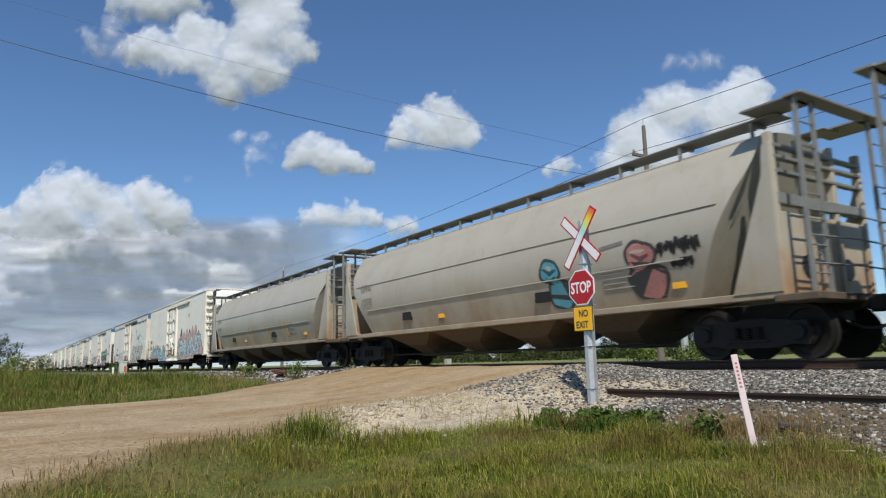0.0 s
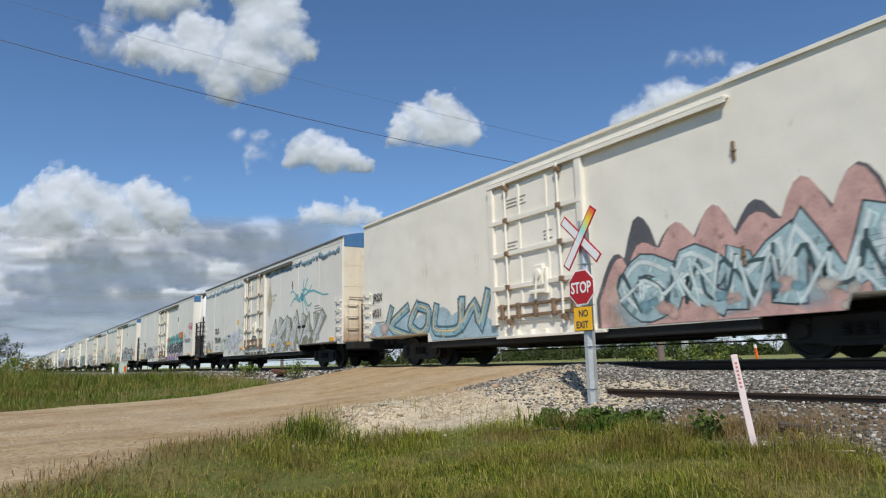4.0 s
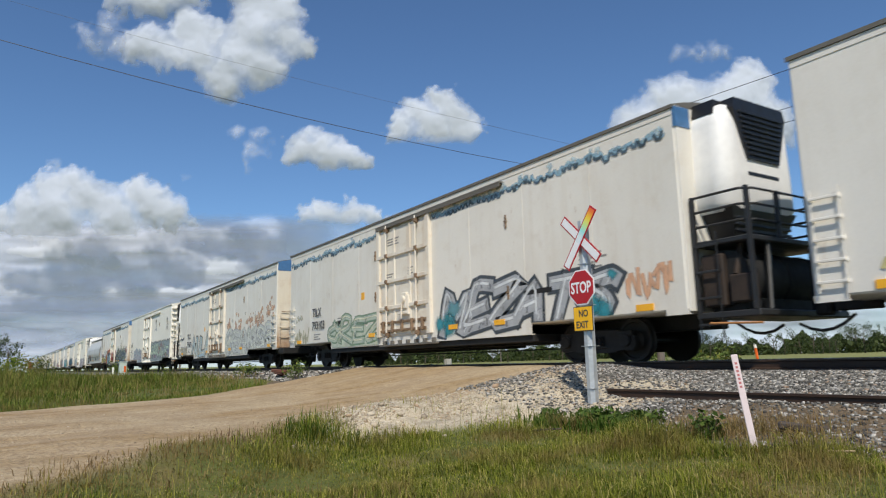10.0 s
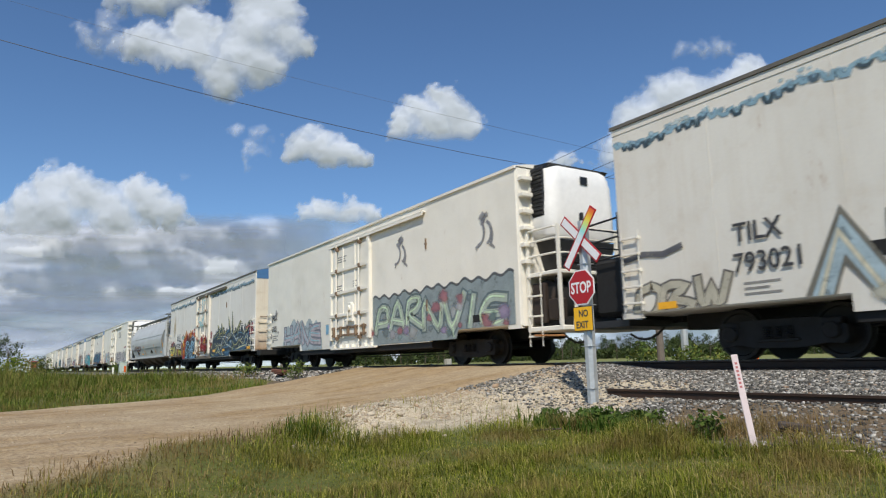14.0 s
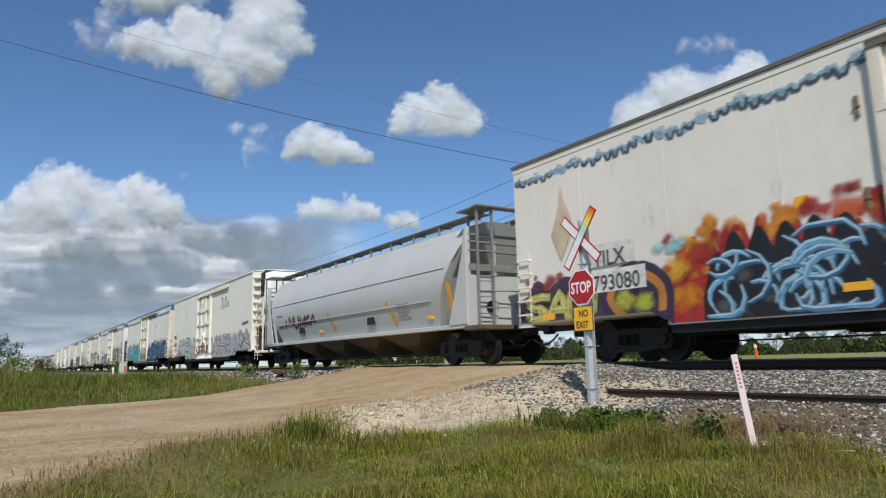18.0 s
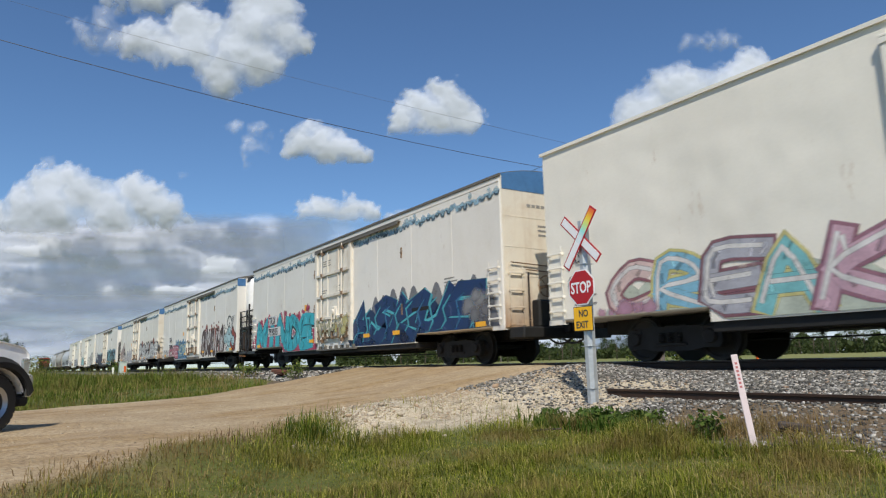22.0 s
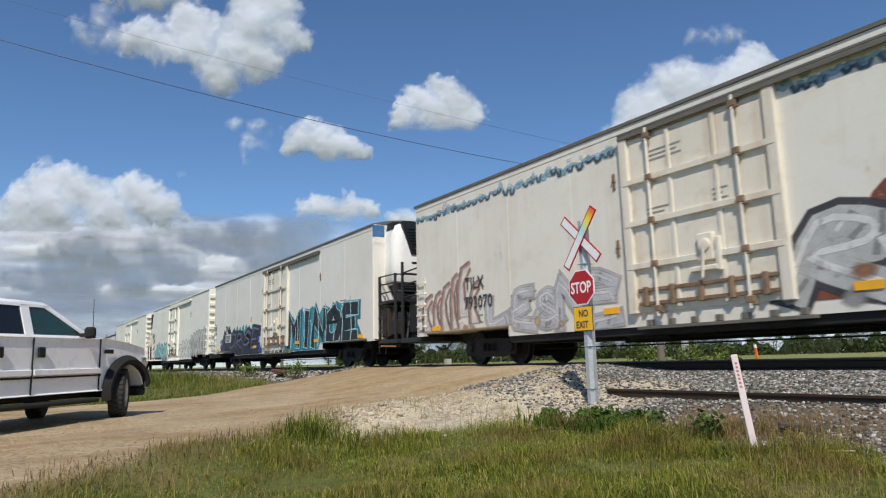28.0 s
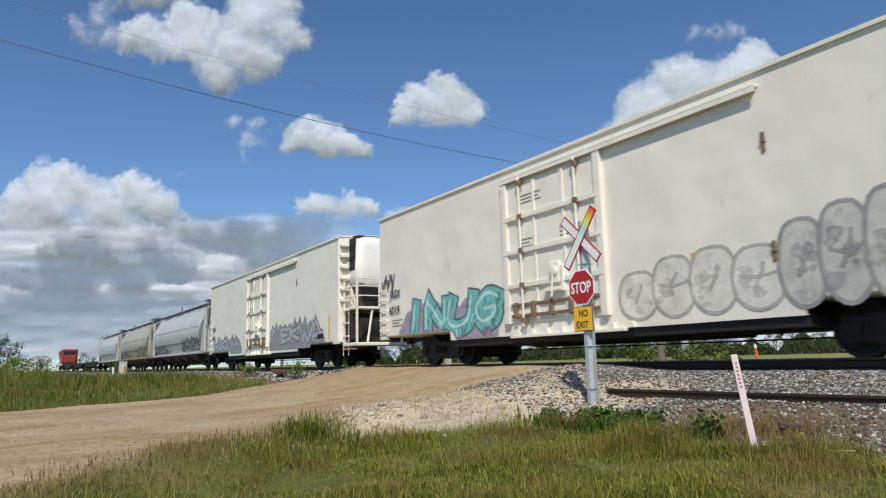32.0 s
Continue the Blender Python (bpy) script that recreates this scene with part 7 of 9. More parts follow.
s.finish(H_B, "pink and teal sprayed tags", round_side=True)

# ---- loose stones ----
def scatter_mesh(name, V, F, materials, smooth_shade=False):
    me = bpy.data.meshes.new(name)
    nv, nf, k = len(V), len(F), F.shape[1]
    me.vertices.add(nv)
    me.vertices.foreach_set("co", V.astype(np.float32).reshape(-1))
    me.loops.add(nf * k)
    me.loops.foreach_set("vertex_index", F.astype(np.int32).reshape(-1))
    me.polygons.add(nf)
    me.polygons.foreach_set("loop_start", np.arange(0, nf * k, k, dtype=np.int32))
    me.update(calc_edges=True)
    me.validate()
    for m in materials:
        me.materials.append(m)
    return me


RNG = np.random.RandomState(7)
CUBE = np.array([(x, y, z) for x in (-1, 1) for y in (-1, 1) for z in (-1, 1)], float)
CUBE_F = np.array([(0, 1, 3), (0, 3, 2), (4, 6, 7), (4, 7, 5), (0, 4, 5), (0, 5, 1), (2, 3, 7), (2, 7, 6), (0, 2, 6), (0, 6, 4), (1, 5, 7), (1, 7, 3)])


def stones(name, x, y, size, material, label, lift=0.3):
    """Broken stones with jittered corners, lying on the ground."""
    n = len(x)
    s = size * (0.55 + 0.9 * RNG.rand(n) ** 1.5)
    V = CUBE[None] * (1 + 0.5 * (RNG.rand(n, 8, 1) - 0.5)) + 0.55 * (RNG.rand(n, 8, 3) - 0.5)
    V = V * np.array([1.15, 0.85, 0.62]) * 0.5 * s[:, None, None]
    a, b = RNG.rand(n) * 6.28, (RNG.rand(n) - 0.5) * 1.3
    ca, sa, cb, sb = np.cos(a), np.sin(a), np.cos(b), np.sin(b)
    X, Y, Z = V[..., 0], V[..., 1], V[..., 2]
    Y, Z = Y * cb[:, None] - Z * sb[:, None], Y * sb[:, None] + Z * cb[:, None]
    X, Y = X * ca[:, None] - Y * sa[:, None], X * sa[:, None] + Y * ca[:, None]
    z0 = height(x, y) + lift * s * (RNG.rand(n) * 1.2 - 0.1)
    V = np.stack([X + x[:, None], Y + y[:, None], Z + z0[:, None]], -1).reshape(-1, 3)
    F = (CUBE_F[None] + 8 * np.arange(n)[:, None, None]).reshape(-1, 3)
    return tagged(new(name, scatter_mesh(name, V, F, [material])), label, "stones", kind="stuff")


def stone_material(name, stops, rough=0.9):
    n = Nodes(name)
    c = n.ramp(n.island(), stops)
    c = n.mix(0.5, c, n.ramp(n.noise(30, 4), [(0.3, 0.65), (0.7, 1.0)]), "MULTIPLY")
    n.bump(n.noise(60, 3), 0.3, 0.01)
    return n.done(c, rough)


M["ballast"] = stone_material("ballast_stone", [(0.0, (0.035, 0.033, 0.03)), (0.35, (0.12, 0.113, 0.10)), (0.68, (0.25, 0.237, 0.21)), (0.92, (0.58, 0.555, 0.51)), (1.0, (0.27, 0.17, 0.10))])
M["lime"] = stone_material("lime_stone", [(0.0, (0.30, 0.25, 0.18)), (0.4, (0.48, 0.40, 0.29)), (0.8, (0.62, 0.55, 0.43)), (1.0, (0.42, 0.28, 0.17))])
M["pebble"] = stone_material("road_pebble", [(0.0, (0.33, 0.26, 0.17)), (0.5, (0.45, 0.36, 0.25)), (1.0, (0.56, 0.48, 0.37))])


def pick(n, x0, x1, y0, y1, chance):
    x, y = x0 + (x1 - x0) * RNG.rand(n), y0 + (y1 - y0) * RNG.rand(n)
    k = RNG.rand(n) < chance(x, y)
    return x[k], y[k]


x, y = pick(105000, -11.5, -2.2, 7.0, 11.1, lambda x, y: gravel_mask(x, y) * (1 - 0.85 * road_mask(x, y)) * (1 - 0.9 * pale_mask(x, y)) * (1 - 0.9 * smooth(9.0, 8.7, y + 0.2 * wob(x, y, 3.0, 4.0)) * smooth(-7.4, -6.4, x)))
stones("ballast_stones", x, y, 0.032, M["ballast"], "grey crushed ballast stones beside the rails")
x, y = pick(9000, -50, -21.5, 8.8, 11.1, lambda x, y: gravel_mask(x, y) * (1 - road_mask(x, y)))
stones("ballast_stones", x, y, 0.075, M["ballast"], "grey ballast stones along the bank")
x, y = pick(5000, -30, 2, 12.9, 15, lambda x, y: gravel_mask(x, y) * (1 - road_mask(x, y)))
stones("ballast_stones", x, y, 0.07, M["ballast"], "grey ballast stones behind the rails")
x, y = pick(30000, -12.5, -6.5, 3.0, 10.2, lambda x, y: pale_mask(x, y) * np.clip(0.15 + 0.9 * wob(x, y, 2.3, 9.0) + 0.5 * wob(x, y, 5.0, 2.0), 0.04, 0.8))
stones("limestone_rubble", x, y, 0.027, M["lime"], "pale limestone rubble spilled beside the road")
x, y = pick(150, -12.0, -7.5, 4.0, 8.6, lambda x, y: pale_mask(x, y) * 0.6)
stones("limestone_rubble", x, y, 0.075, M["lime"], "larger pale limestone lumps")
x, y = pick(4500, -22, -6, -1.0, 10.3, lambda x, y: road_mask(x, y) * (0.12 + 0.8 * np.exp(-((x - lerp_at(y, ROAD_NEAR)) / 0.9) ** 2)))
stones("road_pebbles", x, y, 0.017, M["pebble"], "small pebbles on the sandy road")


# ---- grass ----
def grass_material(name, stops, shine=0.75):
    n = Nodes(name)
    c = n.ramp(n.island(), stops)
    p = n.add("ShaderNodeNewGeometry").outputs["Position"]
    big = n.noise(0.9, 5, 0.6, vec=p)
    c = n.mix(n.ramp(big, [(0.48, 0.0), (0.62, 0.75)]), c, (0.27, 0.185, 0.07))
    c = n.mix(n.ramp(n.noise(1.7, 4, 0.6, vec=p), [(0.28, 0.7), (0.46, 0.0)]), c, (0.05, 0.085, 0.01))
    n.b.inputs["Specular IOR Level"].default_value = 0.25
    m = n.done(c, shine)
    t = n.add("ShaderNodeBsdfTranslucent")
    n.link(c, t.inputs["Color"])
    mx = n.add("ShaderNodeMixShader")
    mx.inputs[0].default_value = 0.4
    out = n.t.nodes["Material Output"]
    n.link(n.b.outputs[0], mx.inputs[1])
    n.link(t.outputs[0], mx.inputs[2])
    n.link(mx.outputs[0], out.inputs["Surface"])
    return m


M["grass"] = grass_material("meadow_grass", [(0.0, (0.07, 0.10, 0.01)), (0.35, (0.155, 0.19, 0.018)), (0.72, (0.30, 0.32, 0.036)), (0.9, (0.45, 0.41, 0.10)), (1.0, (0.58, 0.48, 0.20))])
M["weed_green"] = grass_material("broad_weed_green", [(0.0, (0.03, 0.07, 0.008)), (0.6, (0.07, 0.14, 0.016)), (1.0, (0.15, 0.22, 0.035))])
M["dry"] = grass_material("dry_grass", [(0.0, (0.22, 0.13, 0.055)), (0.5, (0.36, 0.25, 0.11)), (1.0, (0.52, 0.40, 0.20))])
M["withered"] = grass_material("withered_grass", [(0.0, (0.10, 0.055, 0.025)), (0.5, (0.22, 0.13, 0.06)), (0.85, (0.33, 0.22, 0.10)), (1.0, (0.46, 0.34, 0.18))])
M["weed"] = grass_material("tall_weeds", [(0.0, (0.05, 0.085, 0.01)), (0.5, (0.125, 0.175, 0.022)), (0.85, (0.24, 0.275, 0.045)), (1.0, (0.42, 0.36, 0.12))])


def blades(name, x, y, tall, wide, material, label, lean=0.5):
    """Bent tapering blades, each of five corners."""
    n = len(x)
    a = RNG.rand(n) * 6.28
    d = np.stack([np.cos(a), np.sin(a), np.zeros(n)], -1)
    side = np.stack([-d[:, 1], d[:, 0], np.zeros(n)], -1)
    h = tall * (0.45 + 0.85 * RNG.rand(n))
    w = wide * (0.6 + 0.8 * RNG.rand(n))
    k = lean * RNG.rand(n)
    base = np.stack([x, y, height(x, y) - 0.02], -1)
    up = np.array([0, 0, 1.0])
    mid = base + d * (0.28 * k * h)[:, None] + up * (0.58 * h)[:, None]
    tip = base + d * (0.95 * k * h)[:, None] + up * (h * (1 - 0.22 * k))[:, None]
    V = np.stack([base - side * w[:, None] * 0.5, base + side * w[:, None] * 0.5, mid + side * w[:, None] * 0.42, mid - side * w[:, None] * 0.42, tip], 1).reshape(-1, 3)
    o = 5 * np.arange(n)[:, None]
    F = np.concatenate([o + np.array([[0, 1, 2]]), o + np.array([[0, 2, 3]]), o + np.array([[3, 2, 4]])], 0)
    return tagged(new(name, scatter_mesh(name, V, F, [material])), label, "grass", kind="stuff")


def bare(x, y):
    return np.clip(1 - 1.15 * road_mask(x, y) - gravel_mask(x, y) - pale_mask(x, y) * 0.96, 0, 1)


def worn(x, y):
    """Where the grass has withered: along the road's edge and in two matted patches."""
    edge = np.exp(-((x - lerp_at(y, ROAD_NEAR) - 0.3) / 0.5) ** 2) * smooth(5.0, 4.0, y)
    mat = np.exp(-((x + 5.2) / 0.9) ** 2 - ((y - 2.6) / 0.35) ** 2) + 0.6 * np.exp(-((x + 4.4) / 0.5) ** 2 - ((y - 4.5) / 0.35) ** 2)
    return np.clip(0.9 * edge + mat, 0, 1) * np.clip(0.4 + tuft(x, y, 2.1, 15), 0, 1)


def tuft(x, y, s, seed):
    return np.clip(0.5 + 0.9 * wob(x, y, s, seed) + 0.5 * wob(x, y, s * 2.7, seed + 1), 0.05, 1.3)


def view(x, y):
    """Only the ground that lies before the camera and not under it."""
    return ((-0.99 * x + 0.05 * y) > 0.5) * (np.hypot(x, y) > 2.2) * (y > -0.4 + 0.02 * x)


x, y = pick(200000, -11.5, -1.2, -0.2, 8.3, lambda x, y: bare(x, y) * view(x, y) * (1 - 0.85 * worn(x, y)) * (0.6 + 0.4 * np.clip(tuft(x, y, 1.7, 0), 0, 1)))
hh = 0.115 * (0.5 + 0.95 * tuft(x, y, 1.1, 3)) * (0.75 + 0.6 * smooth(4.5, 7.0, y)) + 0.24 * np.exp(-((x + 8.9) / 0.45) ** 2 - ((y - 3.6) / 0.5) ** 2)
hh = hh * (0.7 + 0.75 * np.clip(tuft(x, y, 2.9, 6), 0, 1))
blades("grass", x, y, 1.1 * hh, 0.0068, M["grass"], "green meadow grass in front of the railway bank", 1.7)
x, y = pick(34000, -11.5, -1.2, -0.2, 8.4, lambda x, y: bare(x, y) * view(x, y) * np.clip(tuft(x, y, 0.9, 8) - 0.35, 0.04, 1))
blades("dry_grass", x, y, 0.09 * (0.6 + 0.8 * tuft(x, y, 1.3, 5)), 0.005, M["dry"], "dry straw-coloured grass among the green", 1.6)
x, y = pick(6500, -11.5, -1.5, 0.2, 7.6, lambda x, y: bare(x, y) * view(x, y) * np.clip(tuft(x, y, 1.4, 11), 0, 1))
blades("tall_stems", x, y, 0.26, 0.0045, M["grass"], "thin taller stems standing in the grass", 1.1)
x, y = pick(9000, -7.0, -3.0, 6.8, 8.3, lambda x, y: np.exp(-((x + 5.0) / 0.9) ** 2 - ((y - 7.55) / 0.45) ** 2))
blades("dry_grass", x, y, 0.2, 0.006, M["dry"], "brown withered weeds on the ballast edge", 1.0)
x, y = pick(5200, -8.6, -4.9, 6.2, 7.7, lambda x, y: np.exp(-((y - 6.95 - 0.12 * (x + 6.5)) / 0.3) ** 2) * np.clip(0.35 + tuft(x, y, 2.4, 7), 0, 1) * smooth(-4.9, -5.6, x) * smooth(-8.5, -7.6, x))
blades("broad_weeds", x, y, 0.24, 0.02, M["weed_green"], "broad-bladed dark green weeds along the foot of the bank", 1.3)
x, y = pick(90, -9.4, -7.4, 5.6, 7.0, lambda x, y: np.exp(-((x + 8.2) / 0.5) ** 2 - ((y - 6.3) / 0.45) ** 2))
blades("tall_stems", x, y, 0.42, 0.006, M["grass"], "thin tall stems before the pale rubble", 0.5)
x, y = pick(30000, -13, -2.5, 0.0, 6.0, lambda x, y: worn(x, y) * view(x, y))
blades("dry_grass", x, y, 0.13, 0.0065, M["withered"], "brown withered grass along the road and in matted patches", 1.7)
x, y = pick(1500, -9.8, -8.0, 2.9, 4.3, lambda x, y: np.exp(-((x + 8.9) / 0.4) ** 2 - ((y - 3.6) / 0.3) ** 2))
blades("tall_weeds", x, y, 0.30, 0.012, M["weed_green"], "dark green weeds at the corner of the road", 1.0)
x, y = pick(120000, -62, -17.5, -6, 10.2, lambda x, y: np.clip(1 - 1.2 * road_mask(x, y) - gravel_mask(x, y) - pale_mask(x, y), 0, 1) * np.exp(-np.maximum(-x - 24, 0) / 14.0) * (1 - 0.7 * smooth(7.4, 8.3, y)))
hh = (0.15 + 0.08 * smooth(-19, -23, x) + 0.6 * smooth(-25, -33, x) * (1 - 0.75 * smooth(4.0, 8.5, y))) * (0.6 + 0.6 * tuft(x, y, 0.5, 2))
blades("tall_weeds", x, y, hh, 0.017, M["weed"], "tall green weeds beyond the road", 1.1)
x, y = pick(9000, -60, -19, -3, 9.5, lambda x, y: np.clip(1 - 1.3 * road_mask(x, y) - gravel_mask(x, y), 0, 1) * np.clip(tuft(x, y, 0.35, 4) - 0.5, 0, 1))
blades("dry_grass", x, y, 0.45, 0.012, M["dry"], "tan grass heads among the weeds", 0.6)
x, y = pick(26000, -70, 8, 14.8, 60, lambda x, y: np.exp(-(y - 15) / 16.0))
blades("grass", x, y, 0.22, 0.02, M["weed"], "rough grass behind the track")


# ---- leaves, shrubs and trees ----
def leaf_cloud(cx, cy, cz, rx, ry, rz, n, size, rng, hollow=0.5):
    """Small bent leaves spread through a lump of foliage."""
    u = rng.randn(n, 3)
    u /= np.linalg.norm(u, axis=1)[:, None]
    r = hollow + (1 - hollow) * rng.rand(n) ** 0.5
    P = u * r[:, None] * np.array([rx, ry, rz]) + np.array([cx, cy, cz])
    a = rng.randn(n, 3)
    a /= np.linalg.norm(a, axis=1)[:, None]
    b = np.cross(a, u + 0.3 * rng.randn(n, 3))
    b /= np.linalg.norm(b, axis=1)[:, None] + 1e-6
    s = size * (0.5 + rng.rand(n))[:, None]
    return np.stack([P - a * s, P + b * s * 0.55, P + a * s, P - b * s * 0.55], 1).reshape(-1, 3)


def leaf_material(name, stops):
    n = Nodes(name)
    c = n.ramp(n.island(), stops)
    c = n.mix(n.math("MULTIPLY", n.random(), 0.3), c, (0.07, 0.085, 0.02))
    n.b.inputs["Specular IOR Level"].default_value = 0.2
    return n.done(c, 0.7)


M["leaf"] = leaf_material("tree_leaves", [(0.0, (0.014, 0.027, 0.008)), (0.6, (0.032, 0.052, 0.015)), (1.0, (0.065, 0.085, 0.025))])
M["bush_leaf"] = leaf_material("bush_leaves", [(0.0, (0.045, 0.08, 0.014)), (0.6, (0.09, 0.14, 0.03)), (1.0, (0.20, 0.20, 0.04))])
M["plant_leaf"] = leaf_material("weed_leaves", [(0.0, (0.025, 0.055, 0.008)), (0.6, (0.05, 0.095, 0.014)), (1.0, (0.10, 0.15, 0.028))])
M["bark"] = plain("tree_bark", (0.09, 0.07, 0.05), 0.9, 0, 0.3, 5, 0.3)
QUAD = np.array([[0, 1, 2, 3]])


def tree_meshes(seed, tall, leaves=900, clumps=13):
    r = np.random.RandomState(seed)
    g = Geo()
    top = tall * 0.72
    pts = [(0, 0, 0), (0.03 * tall * r.randn(), 0.02 * tall, top * 0.45), (0.04 * tall * r.randn(), 0.03 * tall * r.randn(), top)]
    g.tube(pts[0], pts[1], 0.026 * tall, 8, 0.019 * tall)
    g.tube(pts[1], pts[2], 0.019 * tall, 8, 0.006 * tall)
    V = []
    for k in range(clumps):
        a, q = r.rand() * 6.28, r.rand() ** 0.7
        zz = tall * (0.12 + 0.80 * k / (clumps - 1))
        reach = tall * 0.27 * math.sin(math.pi * min(1, (0.15 + 0.85 * (1 - k / clumps)))) * (0.4 + 0.6 * q) + 0.03 * tall
        c = (reach * math.cos(a), reach * math.sin(a), zz)
        g.tube((pts[1][0] * 0.8, pts[1][1] * 0.8, max(zz * 0.72, tall * 0.12)), c, 0.008 * tall, 5, 0.003 * tall)
        V.append(leaf_cloud(*c, tall * 0.14 * (0.7 + 0.6 * r.rand()), tall * 0.14 * (0.7 + 0.6 * r.rand()), tall * 0.11 * (0.7 + 0.6 * r.rand()), leaves // clumps, tall * 0.02, r, 0.35))
    V = np.concatenate(V)
    F = (QUAD[None] + 4 * np.arange(len(V) // 4)[:, None, None]).reshape(-1, 4)
    return g.mesh("trunk", M["bark"]), scatter_mesh("crown", V, F, [M["leaf"]])


KINDS = [tree_meshes(40 + k, 8.0, 1100 if k < 3 else 800) for k in range(5)]


def tree(kind, x, y, z, s, turn, group, label):
    t = thing("tree", label, "tree", group)
    t.matrix_basis = Matrix.Translation((x, y, z)) @ Matrix.Rotation(turn, 4, "Z") @ Matrix.Diagonal((s * 1.1, s * 1.1, s, 1))
    part("trunk", KINDS[kind][0], None, t)
    part("crown", KINDS[kind][1], None, t)
    return t


tr = random.Random(5)
for k in range(96):
    a = radians(-64 + 56 * (k + tr.random()) / 96)
    d = tr.uniform(210, 300) if k % 3 else tr.uniform(170, 210)
    tree(k % 5, d * math.sin(a), d * math.cos(a), float(height(d * math.sin(a), d * math.cos(a))) - 0.1, tr.uniform(0.45, 0.95) * d / 200, tr.random() * 6, "far tree line", "broad-leaved tree in the far tree line")
for k in range(26):
    a = radians(-67 + 30 * (k + tr.random()) / 26)
    d = tr.uniform(320, 400)
    tree(k % 5, d * math.sin(a), d * math.cos(a), -0.5, tr.uniform(1.0, 1.5), tr.random() * 6, "far tree line", "broad-leaved tree in the far tree line")
for x, y, s in ((-80, -1.5, 0.55), (-86, 0.5, 0.62), (-92, -4.5, 0.7), (-150, 5.5, 0.5), (-190, 9.0, 0.6), (-240, 22, 0.8), (-255, 25, 0.7)):
    tree(int(-x) % 5, x, y, -1.0, s, x, "trees beside the line", "leafy roadside tree among the weeds")


def shrub(x, y, rx, rz, n, size, material, label, seed):
    r = np.random.RandomState(seed)
    V, g = [], Geo()
    z = float(height(x, y))
    for k in range(7):
        a = k * 0.9
        c = (rx * 0.55 * math.cos(a) * r.rand(), rx * 0.55 * math.sin(a) * r.rand(), rz * (0.35 + 0.5 * r.rand()))
        g.tube((0, 0, -0.05), c, 0.012, 5, 0.006)
        V.append(leaf_cloud(*c, rx * 0.5, rx * 0.5, rz * 0.42, n // 7, size, r, 0.2))
    V = np.concatenate(V)
    F = (QUAD[None] + 4 * np.arange(len(V) // 4)[:, None, None]).reshape(-1, 4)
    t = thing("shrub", label, "shrub", "", pose(x, y, z))
    part("stem", g, M["bark"], t)
    part("foliage", scatter_mesh("foliage", V, F, [M[material]]), None, t)


shrub(-20.5, 24.0, 1.3, 1.5, 900, 0.07, "bush_leaf", "yellow-green bush behind the track", 1)
shrub(-17.6, 23.0, 1.1, 1.3, 800, 0.07, "bush_leaf", "yellow-green bush beside the pole", 2)
shrub(-15.6, 22.5, 1.0, 1.1, 700, 0.07, "bush_leaf", "low green bush behind the track", 3)
shrub(-5.4, 17.8, 1.3, 1.4, 900, 0.06, "bush_leaf", "leafy green bush behind the rails", 4)
shrub(-7.3, 7.45, 0.55, 0.2, 420, 0.04, "plant_leaf", "broad-leaved weeds at the foot of the sign post", 5)
shrub(-6.7, 7.55, 0.5, 0.2, 380, 0.04, "plant_leaf", "broad-leaved weeds on the ballast edge", 6)
shrub(-8.0, 7.15, 0.4, 0.2, 260, 0.038, "plant_leaf", "broad-leaved weeds beside the rubble", 7)
shrub(-5.3, 7.2, 0.3, 0.28, 160, 0.035, "plant_leaf", "small green weed near the stake", 8)
shrub(-24.5, 9.2, 0.7, 0.75, 420, 0.04, "bush_leaf", "green bush on the ballast shoulder", 10)
shrub(-31.0, 9.4, 0.8, 0.7, 420, 0.05, "bush_leaf", "green bush beside the line", 11)
shrub(-70.0, 9.0, 1.4, 1.1, 420, 0.08, "bush_leaf", "olive bush beside the line", 12)
shrub(-52.0, 1.0, 2.0, 1.5, 700, 0.08, "weed", "dense green bush among the weeds", 13)
shrub(-47.0, -1.0, 1.8, 1.4, 700, 0.08, "weed", "dense green bush among the weeds", 14)


def hedge():
    """Dense undergrowth along the foot of the far trees."""
    r = np.random.RandomState(3)
    n = 30000
    a = np.radians(-66 + 60 * r.rand(n))
    d = 225 + 70 * r.rand(n)
    top = 4.3 + 1.9 * np.sin(a * 60) * np.sin(a * 23 + 1) + 1.1 * np.sin(a * 131) + 0.7 * np.sin(a * 310 + 2)
    P = np.stack([d * np.sin(a), d * np.cos(a), -0.5 + np.clip(top, 0.6, 9) * r.rand(n) ** 0.7], -1)
    u = r.randn(n, 3)
    u /= np.linalg.norm(u, axis=1)[:, None]
    w = np.cross(u, r.randn(n, 3))
    w /= np.linalg.norm(w, axis=1)[:, None]
    s = (0.35 + 0.5 * r.rand(n))[:, None]
    V = np.stack([P - u * s, P + w * s * 0.7, P + u * s, P - w * s * 0.7], 1).reshape(-1, 3)
    F = (QUAD[None] + 4 * np.arange(n)[:, None, None]).reshape(-1, 4)
    tagged(new("undergrowth", scatter_mesh("undergrowth", V, F, [M["leaf"]])), "dense green undergrowth below the far trees", "bushes", kind="stuff")


hedge()

